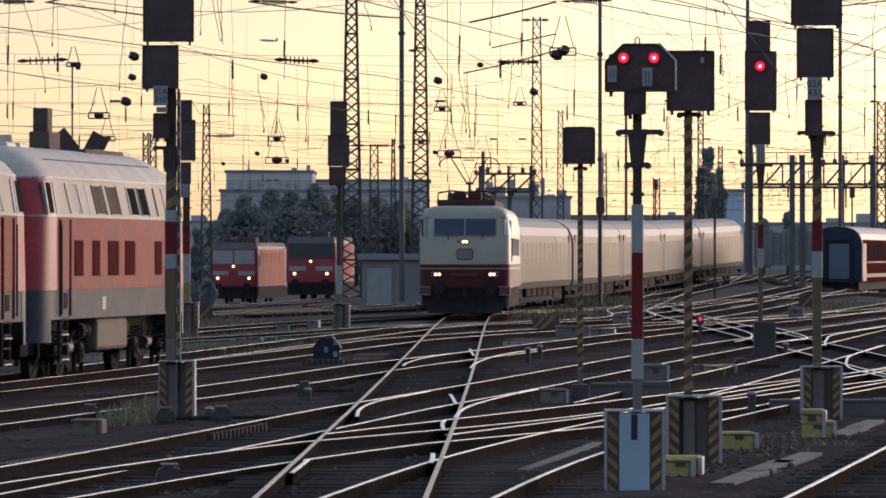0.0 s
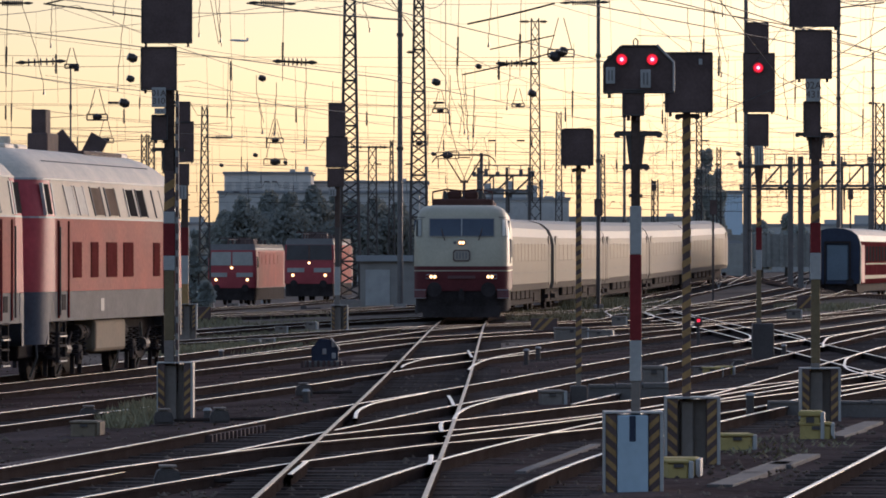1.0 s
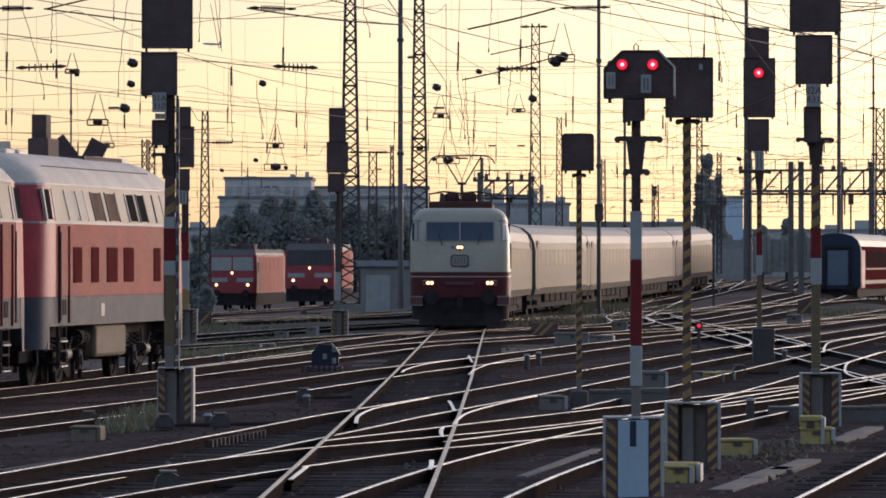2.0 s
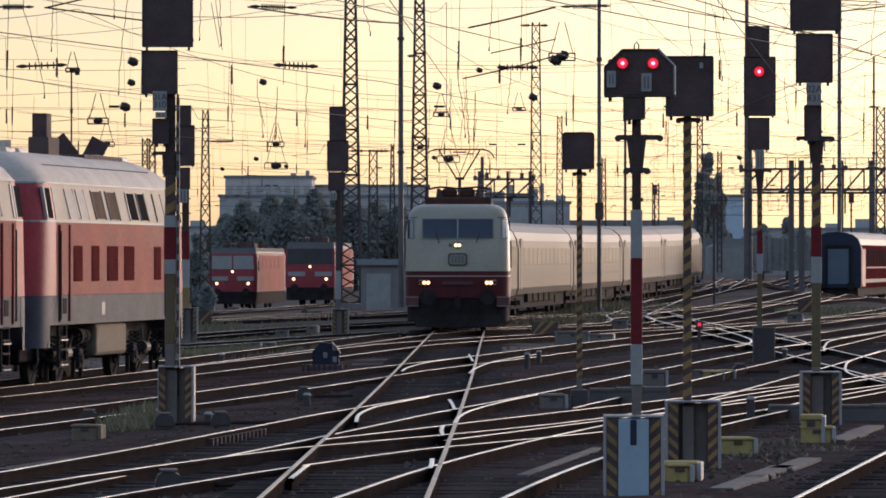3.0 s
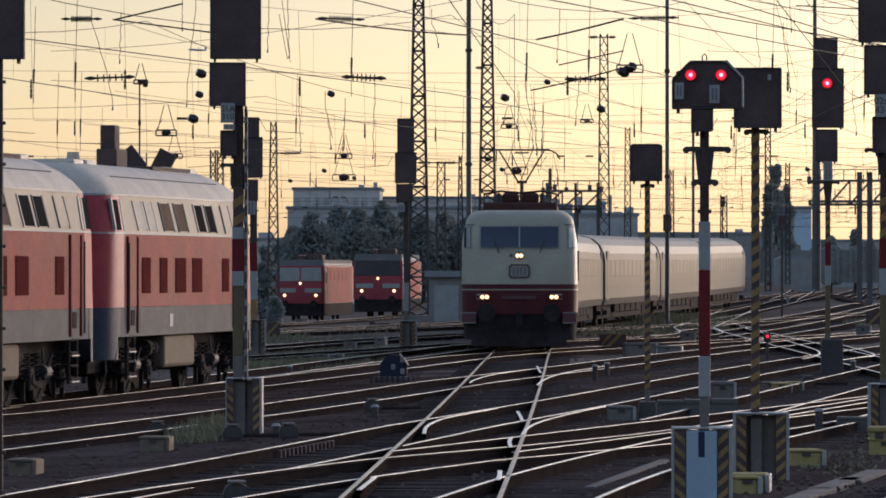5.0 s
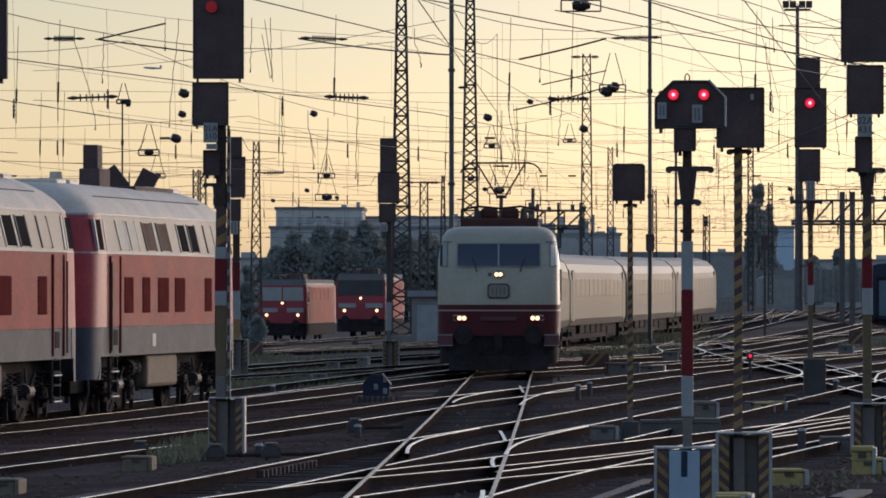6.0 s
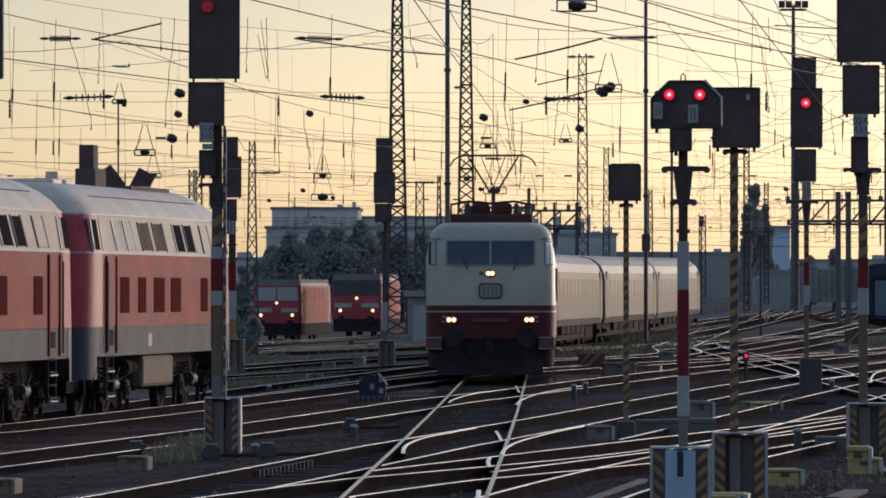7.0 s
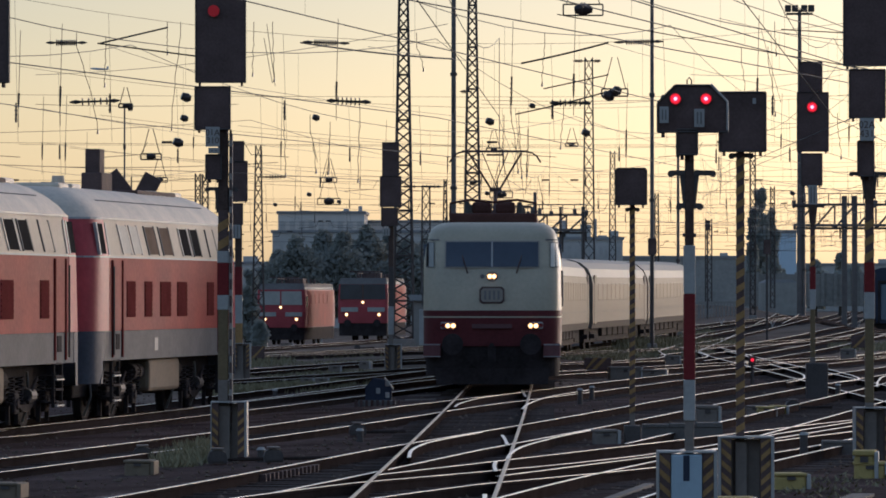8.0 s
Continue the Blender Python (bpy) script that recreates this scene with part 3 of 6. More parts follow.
def pantograph_mesh(y, top):
    bm = bmesh.new()
    box(bm, -0.35, 0.35, y - 0.4, y + 0.4, 4.02, 4.14)
    tube(bm, (0, y, 4.1), (0, y + 0.5, 4.62), 0.055, 0.05)
    box(bm, -0.14, 0.14, y + 0.42, y + 0.58, 4.60, 4.68)
    for s in (-1, 1):
        tube(bm, (s * 0.10, y + 0.5, 4.64), (s * 0.62, y - 0.2, top - 0.03), 0.026, 0.022)
        tube(bm, (s * 0.05, y + 0.5, 4.64), (s * -0.30, y - 0.2, top - 0.03), 0.012, 0.012)
        path_tube(bm, [(s * 0.70, y - 0.2, top), (s * 0.86, y - 0.2, top - 0.03), (s * 0.98, y - 0.2, top - 0.11), (s * 1.07, y - 0.2, top - 0.26)], 0.022)
    for k in (-0.33, -0.07):
        box(bm, -0.78, 0.78, y + k - 0.03, y + k + 0.03, top - 0.02, top + 0.025)
    box(bm, -0.2, 0.2, y - 0.3, y - 0.1, top - 0.10, top - 0.06)
    return bm


COACH_L = 26.4


def coach_profile(h=3.6, half=1.43, low=0.85):
    pts = [(half - 0.06, low), (half, low + 0.25), (half, h - 1.05), (half - 0.05, h - 0.75), (half - 0.20, h - 0.42), (half - 0.5, h - 0.17), (half - 0.95, h - 0.04), (0, h)]
    return pts + [(-x, z) for x, z in pts[-2::-1]]


def passenger_coach():
    root = thing("passenger_coach", "pale cream smooth-sided passenger coach with a curved roof", "railway coach", "coaches of the express train")
    L = COACH_L - 0.55
    prof = coach_profile()
    side = [p for p in prof if p[1] <= 2.56]
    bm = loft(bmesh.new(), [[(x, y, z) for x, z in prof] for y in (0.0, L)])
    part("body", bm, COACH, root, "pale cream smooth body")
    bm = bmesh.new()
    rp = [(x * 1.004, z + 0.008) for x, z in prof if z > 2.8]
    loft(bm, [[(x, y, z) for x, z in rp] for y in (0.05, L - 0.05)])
    part("roof", bm, COACHROOF, root, "cream ribbed roof painted paler for its sheen")
    bm = bmesh.new()
    loft(bm, [[(x * 0.86, y, 0.9 + (z - 0.95) * 0.88) for x, z in prof] for y in (-0.28, 0.0)])
    part("gangway", bm, UNDER, root, "black rubber gangway")
    part("gangway", loft(bmesh.new(), [[(x * 0.86, y, 0.9 + (z - 0.95) * 0.88) for x, z in prof] for y in (L, L + 0.28)]), UNDER, root)
    for s in (-1, 1):
        for i in range(11):
            y = 2.4 + i * 1.95
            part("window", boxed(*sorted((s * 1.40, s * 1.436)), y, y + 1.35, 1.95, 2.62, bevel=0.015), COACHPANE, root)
        for y in (0.7, L - 1.5):
            part("door", boxed(*sorted((s * 1.40, s * 1.440)), y, y + 0.8, 1.0, 2.95, bevel=0.015), COACH, root)
            part("step", boxed(*sorted((s * 1.2, s * 1.42)), y, y + 0.8, 0.45, 0.62, bevel=0.02), UNDER, root)
        for y in (2.5, L - 5.2):
            part("bogie_frame", boxed(*sorted((s * 0.9, s * 1.1)), y, y + 3.1, 0.35, 0.72, bevel=0.05), UNDER, root)
        part("waist_groove", boxed(*sorted((s * 1.42, s * 1.434)), 0.1, L - 0.1, 1.50, 1.53), SILLGREY, root)
    # solid dark box fills the gaps with the shade under the coach
    part("underframe", boxed(-1.05, 1.05, 0.4, L - 0.4, 0.28, 0.90, bevel=0.03), UNDER, root, "black underframe box filling the shade below")
    for i in range(5):
        part("underfloor_box", boxed(-1.2, 1.2, 6.6 + i * 2.5, 8.6 + i * 2.5, 0.5, 0.93, bevel=0.05), UNDER, root)
    for y in (2.8, 5.3, L - 4.9, L - 2.4):
        wheelset(root, y, 0.46)
    return root


express = express_locomotive()
coaches = [passenger_coach()]
for k in range(4):
    coaches.append(copy_thing(coaches[0], Matrix.Identity(4)))


def on_track(front_y, length, overhang):
    """The pose of a vehicle whose front stands at depth front_y."""
    a, b = back_along(front_y, overhang), back_along(front_y, length - overhang)
    pa, pb = Vector((route(a), a, ground_z(route(a), a))), Vector((route(b), b, ground_z(route(b), b)))
    d = (pb - pa).normalized()
    o = pa - d * overhang
    return Matrix.Translation(o) @ pose(0, 0, 0, math.degrees(math.asin(d.z)), 0, -math.degrees(math.atan2(d.x, d.y)))


def express_rows(start, length, overhang):
    rows = []
    for k in range(17):
        t = k * 0.5
        front = 199.7 - 8.45 * t
        rows.append((t, on_track(back_along(front, start) if start else front, length, overhang)))
    return rows


# ---- signals ----
def slant_bands(bm, x0, x1, y0, y1, z0, z1, pitch, rise):
    z = z0
    while z + rise + pitch * 0.5 <= z1:
        prism(bm, [(x0, z), (x1, z + rise), (x1, z + rise + pitch * 0.5), (x0, z + pitch * 0.5)], y0, y1)
        z += pitch
    return bm


def lettering(parent, text, x, y, z, size, mat):
    c = bpy.data.curves.new("lettering", "FONT")
    c.body, c.size, c.extrude, c.align_x, c.align_y = text, size, 0.002, "CENTER", "CENTER"
    c.space_line = 0.9
    c.materials.append(mat)
    ob = new("lettering", c)
    ob.parent = parent
    ob.matrix_basis = pose(x, y, z, 90, 0, 0)
    return ob


def head_board(parent, x0, x1, z0, z1, chamfer=0.0, depth=0.24):
    """A black signal board: a shallow box with a raised rim, a rear case and hinges."""
    out = [(x0, z0), (x1, z0), (x1, z1 - chamfer), (x1 - chamfer, z1), (x0 + chamfer, z1), (x0, z1 - chamfer)] if chamfer else [(x0, z0), (x1, z0), (x1, z1), (x0, z1)]
    board = part("signal_board", prism(bmesh.new(), out, -0.16, -0.16 + depth, 0.012), BLACK, parent, "matt black signal board")
    bm = bmesh.new()
    for a, b in zip(out, out[1:] + out[:1]):
        tube(bm, (a[0], -0.17, a[1]), (b[0], -0.17, b[1]), 0.011, 0.011, 6)
    part("board_rim", bm, DARKMAST, board)
    bm = boxed(x0 + 0.06 * (x1 - x0), x1 - 0.06 * (x1 - x0), -0.16 + depth, 0.02 + depth, z0 + 0.03, z1 - 0.08, bevel=0.02)
    part("rear_case", bm, BLACK, board)
    for x in (x0 + 0.04, x1 - 0.07):
        part("mounting_lug", boxed(x, x + 0.03, -0.13, 0.0, z0 - 0.05, z0), BLACK, board)
    return board


def red_lamp(parent, x, z, r, dim=False):
    ring = part("lamp_hood", tube(bmesh.new(), (x, -0.17, z), (x, -0.22, z), r * 1.35, r * 1.35, 16), BLACK, parent)
    # glowing ring added to give the lamp its halo
    part("reflector_ring", tube(bmesh.new(), (x, -0.2205, z), (x, -0.223, z), r * 1.3, r * 1.3, 16), REDDIM if dim else REDGLOW, ring)
    part("red_lens", tube(bmesh.new(), (x, -0.224, z), (x, -0.232, z), r * 0.9, r * 0.9, 16), REDDIM if dim else REDLIGHT, ring, "glowing red signal lens")
    if dim:
        return
    part("red_bulb", tube(bmesh.new(), (x, -0.233, z), (x, -0.242, z), r * 0.42, r * 0.42, 12), REDCORE, ring)


def dark_lens(parent, x, z, r):
    part("dark_lens", tube(bmesh.new(), (x, -0.165, z), (x, -0.19, z), r, r, 14), PANE, parent, "unlit dark signal lens")


BROWN = material("ochre_worn_paint", (0.16, 0.11, 0.05), 0.7, 0, 0.35, 2.5, 25)


def signal_mast(label, x, y, boards, lamps=(), bands=(), half=0.06, plates=(), base=None, chamfer=(), arms=(), lenses=()):
    """boards: x0, x1, z0, z1 about the mast's foot; bands: z0, z1, kind of the post from the ground up."""
    zb = ground_z(x, y) - RAIL_H
    root = thing("signal_mast", label, "railway signal", "signals of the yard", pose(x, y, zb))
    paint = {"rust": POSTRUST, "white": PALE, "red": SIGNRED, "grey": GREYBOX, "yellow": YELLOW, "dark": DARKMAST, "stripe": BLACK, "brown": BROWN}
    names = {"rust": "post_section", "white": "white_plate", "red": "red_plate", "grey": "post_section", "yellow": "yellow_plate", "dark": "post_section", "stripe": "striped_post", "brown": "post_section"}
    for z0, z1, kind in bands:
        z0, z1 = z0 - zb, z1 - zb
        grow = 0.012 if kind in ("white", "red", "yellow") else 0.0
        p = part(names[kind], boxed(-half - grow, half + grow, -half - grow, half + grow, z0, z1, bevel=0.008), paint[kind], root)
        if kind == "stripe":
            h = half + 0.004
            part("stripe_paint", slant_bands(bmesh.new(), -h, h, -h, h, z0, z1, half * 3.6, half * 1.3), YELLOW, p, "worn yellow hazard stripes")
        if kind in ("rust", "dark"):
            z = z0 + 0.1
            while z < z1 - 0.1:
                part("climbing_rung", tube(bmesh.new(), (-half * 1.5, 0, z), (half * 1.5, 0, z), 0.018, 0.018, 6), DARKMAST, p)
                z += 0.42
    for i, (x0, x1, z0, z1) in enumerate(boards):
        head_board(root, x0, x1, z0 - zb, z1 - zb, chamfer[i] if i < len(chamfer) else 0.0)
    for lx, lz, r, *dim in lamps:
        red_lamp(root, lx, lz - zb, r, bool(dim))
    for lx, lz, r in lenses:
        dark_lens(root, lx, lz - zb, r)
    for x0, x1, z0, z1, text in plates:
        pl = part("sign_plate", boxed(x0, x1, -0.26, -0.245, z0 - zb, z1 - zb, bevel=0.004), PALE, root, "small white enamel plate")
        if text:
            rows = text.split("/")
            size = (z1 - z0) / len(rows) * 0.88
            lettering(pl, "\n".join(rows), (x0 + x1) / 2, -0.263, (z0 + z1) / 2 - zb, size, BLACK)
        else:
            w = x1 - x0
            bm = bmesh.new()
            box(bm, x0 + w * 0.25, x0 + w * 0.4, -0.264, -0.26, z0 - zb + 0.03, z1 - zb - 0.03)
            box(bm, x0 + w * 0.6, x0 + w * 0.75, -0.264, -0.26, z0 - zb + 0.03, z1 - zb - 0.03)
            part("plate_mark", bm, SILLGREY, pl)
    for x0, x1, z in arms:
        z -= zb
        bm = boxed(x0, x1, -0.04, 0.04, z - 0.025, z + 0.025, bevel=0.005)
        for e in (x0, x1):
            tube(bm, (e, -0.07, z - 0.01), (e, 0.07, z - 0.01), 0.034, 0.028, 8)
        if x1 - x0 > 0.3:
            prism(bm, [(-half * 1.3, z - 0.35), (half * 1.3, z - 0.35), (min(x1, half + 0.05), z - 0.02), (max(x0, -half - 0.05), z - 0.02)], -0.03, 0.03)
        part("cross_arm", bm, DARKMAST, root, "dark bracket with small fittings")
    if base:
        x0, x1, z0, z1, style = base
        z0, z1 = z0 - zb, z1 - zb
        w = (x1 - x0) * 0.21
        if style == "plain":
            b = part("base_cabinet", boxed(x0, x1, -0.25, 0.2, -0.1, z1, bevel=0.02), DARKMAST, root, "dark grey base cabinet")
        else:
            b = part("base_frame", boxed(x0, x1, -0.10, 0.28, -0.2, z1 - 0.02, bevel=0.01), GREYBOX, root, "hazard-striped base guard")
            for xa in (x0, x1 - w):
                pn = part("guard_panel", boxed(xa, xa + w, -0.30, -0.10, z0, z1, bevel=0.006), BLACK, root, "black and yellow striped panel")
                sgn = 1 if xa == x0 else -1
                bm = bmesh.new()
                xl, xr, za, rise, thick = xa + 0.005, xa + w - 0.005, z0 - w, w * 0.8, 0.062
                while za < z1 - 0.02:
                    lo, hi = (za + rise, za) if sgn > 0 else (za, za + rise)
                    quad = [(xl, min(max(lo, z0), z1)), (xr, min(max(hi, z0), z1)), (xr, min(max(hi + thick, z0), z1)), (xl, min(max(lo + thick, z0), z1))]
                    if quad[3][1] - quad[0][1] > 0.01 and quad[2][1] - quad[1][1] > 0.01:
                        prism(bm, quad, -0.306, -0.29)
                    za += 0.135
                part("stripe_paint", bm, YELLOW, pn, "worn yellow stripes")
            bm = boxed(x1, x1 + 0.035, -0.32, 0.26, z0, z1 + 0.01, bevel=0.004)
            box(bm, x0 - 0.014, x1 + 0.035, -0.32, 0.26, z1 + 0.002, z1 + 0.017)
            box(bm, x0 - 0.014, x0, -0.32, 0.26, z0, z1)
            part("guard_edge", bm, PALE, root, "pale steel edge")
            if style == "frame":
                part("post_foot", boxed(-half * 1.5, half * 1.5, -0.20, -0.11, -0.1, z1 - 0.04, bevel=0.01), GREYBOX, root, "grey post foot inside the guard")
            if style == "cabinet":
                c = part("cabinet_door", boxed(x0 + w + 0.004, x1 - w - 0.004, -0.34, -0.1, z0 - 0.02, z1 - 0.015, bevel=0.012), CABINET, root, "light blue-grey cabinet front")
                xm = (x0 + x1) / 2
                part("cable_slot", boxed(xm - 0.035, xm + 0.03, -0.346, -0.33, z1 - 0.27, z1 - 0.02, bevel=0.01), BLUEGREY, c)
    return root


signal_mast("red and white shunting signal mast showing two red lights", 1.885, 57.0,
            [(-0.312, 0.362, 3.728, 4.178), (-0.126, 0.071, 3.509, 3.75)], [(-0.142, 4.046, 0.041), (0.153, 4.046, 0.041)],
            [(2.632, 3.52, 'rust'), (2.161, 2.632, 'white'), (1.328, 2.161, 'red'), (0.933, 1.328, 'white'), (-0.344, 0.933, 'grey')], 0.044,
            [(-0.296, -0.208, 3.811, 3.97, ''), (0.038, 0.137, 3.772, 3.948, '')], (-0.301, 0.225, -0.234, 0.626, 'cabinet'), (0.17,), [(-0.181, 0.225, 3.334), (-0.099, 0.099, 3.016)])
signal_mast("black and yellow striped mast with a square black signal box", 2.712, 65.0,
            [(-0.237, 0.275, 3.737, 4.387)], (), [(0.462, 3.737, 'stripe'), (-0.35, 0.462, 'grey')], 0.043,
            [(0.125, 0.163, 4.256, 4.319, '')], (-0.225, 0.325, -0.238, 0.575, 'frame'), (), [(-0.1, 0.113, 3.694)])
signal_mast("slim striped mast carrying a small square black board", 2.103, 90.0,
            [(-0.26, 0.216, 3.535, 4.088)], (), [(0.333, 3.535, 'stripe'), (-0.256, 0.376, 'grey')], 0.04,
            (), (-0.13, 0.13, -0.256, 0.16, 'plain'), (0.03,), [(-0.078, 0.078, 3.465)])
signal_mast("colour-light signal mast with one red light and stacked black boards", 7.025, 130.0,
            [(-0.3, 0.2, 6.625, 7.3), (-0.35, 0.338, 5.325, 6.625), (-0.263, 0.2, 4.575, 5.275)], [(-0.025, 6.3, 0.087)],
            [(3.65, 4.575, 'rust'), (2.775, 3.65, 'stripe'), (2.275, 2.775, 'red'), (1.837, 2.275, 'white'), (0.775, 1.837, 'brown'), (-0.25, 0.775, 'grey')], 0.052,
            [(-0.113, 0.087, 4.15, 4.575, '')], (-0.15, 0.325, -0.225, 0.65, 'plain'), (), [(-0.425, 0.225, 4.112)])
signal_mast("tall signal mast with large black boards, number plate and striped guard", 5.22, 82.0,
            [(-0.363, 0.331, 5.343, 6.881), (-0.284, 0.213, 4.618, 5.288), (-0.166, 0.055, 3.806, 4.295)], (),
            [(3.412, 4.594, 'rust'), (2.607, 3.412, 'stripe'), (2.189, 2.607, 'red'), (1.819, 2.189, 'white'), (0.652, 1.819, 'brown'), (-0.294, 0.652, 'grey')], 0.060,
            [(-0.15, 0.055, 4.295, 4.61, '02A/431')], (-0.205, 0.3, -0.176, 0.573, 'frame'), (), [(-0.252, 0.221, 3.845)])
signal_mast("tall signal mast with large black boards and one red light above", -3.931, 85.0,
            [(-0.392, 0.327, 5.223, 7.054), (-0.4, 0.106, 4.545, 5.158), (-0.245, -0.025, 3.825, 4.177)], [(-0.131, 6.253, 0.065, 1)],
            [(3.376, 4.545, 'rust'), (2.787, 3.376, 'stripe'), (2.616, 2.787, 'white'), (2.15, 2.616, 'red'), (1.938, 2.15, 'white'), (0.924, 1.938, 'brown'), (-0.286, 0.924, 'grey')], 0.072,
            [(-0.245, -0.041, 4.291, 4.577, '01A/310'), (-0.204, -0.041, 4.193, 4.275, '')], (-0.155, 0.319, -0.188, 0.597, 'frame'), (), [(-0.221, 0.188, 3.687)])
signal_mast("far colour-light signal mast with stacked black boards", -7.421, 170.0,
            [(-0.196, 0.163, 5.991, 6.596), (-0.262, 0.262, 4.863, 6.024), (-0.18, 0.131, 4.193, 4.798)], (),
            [(2.967, 4.193, 'rust'), (2.15, 2.967, 'red'), (1.333, 2.15, 'white'), (0.107, 1.333, 'yellow'), (-0.302, 0.107, 'grey')], 0.10,
            [(-0.196, 0.065, 3.785, 4.177, '')], (-0.131, 0.327, 0.025, 0.744, 'frame'))
signal_mast("far signal mast with stacked black boards near a lattice tower", -3.114, 176.0,
            [(-0.254, 0.237, 5.704, 6.719), (-0.322, 0.305, 4.79, 5.704), (-0.288, 0.203, 4.215, 4.756)], (),
            [(2.996, 4.215, 'rust'), (1.812, 2.996, 'dark'), (0.965, 1.812, 'white'), (-0.355, 0.965, 'grey')], 0.075,
            [(-0.254, -0.034, 3.927, 4.147, '')], (-0.169, 0.288, -0.219, 0.661, 'frame'))
front_mast = bpy.data.objects["signal_mast"]
part("lifting_loop", path_tube(bmesh.new(), [(-0.02, 0, 4.30), (-0.022, 0, 4.36), (0, 0, 4.385), (0.022, 0, 4.36), (0.02, 0, 4.30)], 0.007), DARKMAST, front_mast, "small lifting loop")
# pale rod paints the highlight on the board's right-hand rim
part("bright_edge", path_tube(bmesh.new(), [(0.20, -0.185, 4.315), (0.362, -0.185, 4.145), (0.362, -0.185, 3.87)], 0.012), PALE, front_mast, "pale rod for the board's rim highlight")
left_post = bpy.data.objects["signal_mast.005"]
part("slotted_flange", boxed(0.09, 0.135, -0.10, 0.09, 0.4, 4.73, bevel=0.004), CONCRETE, left_post, "pale slotted steel flange")
for k in range(18):
    part("flange_slot", boxed(0.095, 0.130, -0.106, -0.095, 0.55 + 0.24 * k, 0.70 + 0.24 * k), BLACK, left_post)
signal_mast("signal mast with a large dark board close to the camera", -5.244, 60.0, [(-0.271, 0.283, 4.319, 5.727)], (), [(-0.215, 4.319, 'rust')], 0.06)
# the distant signals that stand against the coaches
for dx, dy, top in ((6.282, 235.0, 4.41), (12.488, 270.0, 4.694), (25.897, 372.0, 6.371), (14.1, 390.0, 7.1)):
    signal_mast("thin distant signal mast with a small black head", dx, dy, [(-0.16, 0.16, top - 0.65, top)], (), [(ground_z(dx, dy) - 0.3, top - 0.6, "dark")], 0.05)


def dwarf_signal(x, y):
    z = ground_z(x, y) - RAIL_H
    root = thing("dwarf_signal", "low dark shunting signal with white lenses beside the track", "railway signal", "", pose(x, y, z))
    root.scale = (0.82, 0.82, 0.82)
    body = prism(bmesh.new(), [(-0.33, 0.1), (0.36, 0.1), (0.36, 0.42), (0.2, 0.66), (-0.12, 0.70), (-0.33, 0.45)], -0.2, 0.25, 0.03)
    b = part("housing", body, BLUEGREY, root, "dark rounded housing")
    for k, (dx, dz) in enumerate(((0.0, 0.36), (0.24, 0.55), (0.24, 0.25))):
        part("lens", boxed(dx - 0.05, dx + 0.06, -0.225, -0.19, dz - 0.07, dz + 0.08, bevel=0.02), PALE, b, "pale square lens")
    part("hood", prism(bmesh.new(), [(0.16, 0.68), (0.40, 0.40), (0.40, 0.44), (0.18, 0.72)], -0.28, 0.25), PALE, b)
    part("foot", boxed(-0.5, 0.45, -0.3, 0.3, -0.1, 0.12, bevel=0.02), CONCRETE, root)
    for i in range(9):
        part("cable_clamp", boxed(-0.6 + i * 0.14, -0.53 + i * 0.14, -0.5, -0.3, -0.05, 0.13, bevel=0.01), BLACK, root)


dwarf_signal(-2.488, 125.0)


def low_red_signal(x, y):
    z = ground_z(x, y) - RAIL_H
    root = thing("ground_lamp", "small ground lamp with a red light on a short stem", "railway signal", "", pose(x, y, z))
    part("stem", tube(bmesh.new(), (0, 0, 0), (0, 0, 0.5), 0.05, 0.04), DARKMAST, root)
    h = part("housing", boxed(-0.09, 0.09, -0.12, 0.1, 0.48, 0.72, bevel=0.03), BLACK, root)
    part("lens", tube(bmesh.new(), (0, -0.125, 0.62), (0, -0.14, 0.62), 0.04, 0.04, 12), REDLIGHT, h, "glowing red lens")


low_red_signal(6.562, 150.0)


def hazard_board(x, y, w, h):
    z = ground_z(x, y) - RAIL_H
    root = thing("hazard_board", "low black and yellow striped marker board in the ballast", "marker board", "marker boards", pose(x, y, z))
    b = part("board", boxed(-w / 2, w / 2, -0.04, 0.04, 0.1, 0.1 + h, bevel=0.02), BLACK, root)
    a = -w / 2 - h
    while a < w / 2:
        lo, hi = max(a, -w / 2), min(a + 0.13, w / 2)
        if hi > lo and a + h + 0.13 > -w / 2:
            pts = [(min(max(a + 0.0 + u0, -w / 2), w / 2), 0.1 + v0) for u0, v0 in ((0, 0), (0.13, 0), (0.13 + h, h), (h, h))]
            if pts[0][0] > -w / 2 - 0.001 and pts[2][0] - pts[3][0] > 0.02 and pts[1][0] - pts[0][0] > 0.02:
                part("stripe", prism(bmesh.new(), pts, -0.046, -0.03), YELLOW, b, "worn yellow stripe")
        a += 0.27
    for s in (-1, 1):
        part("leg", boxed(s * w / 3 - 0.03, s * w / 3 + 0.03, -0.03, 0.03, -0.05, 0.12), DARKMAST, root)


hazard_board(2.975, 170.0, 0.78, 0.36)
hazard_board(-8.724, 215.0, 0.6, 0.45)
hazard_board(14.331, 230.0, 0.8, 0.5)


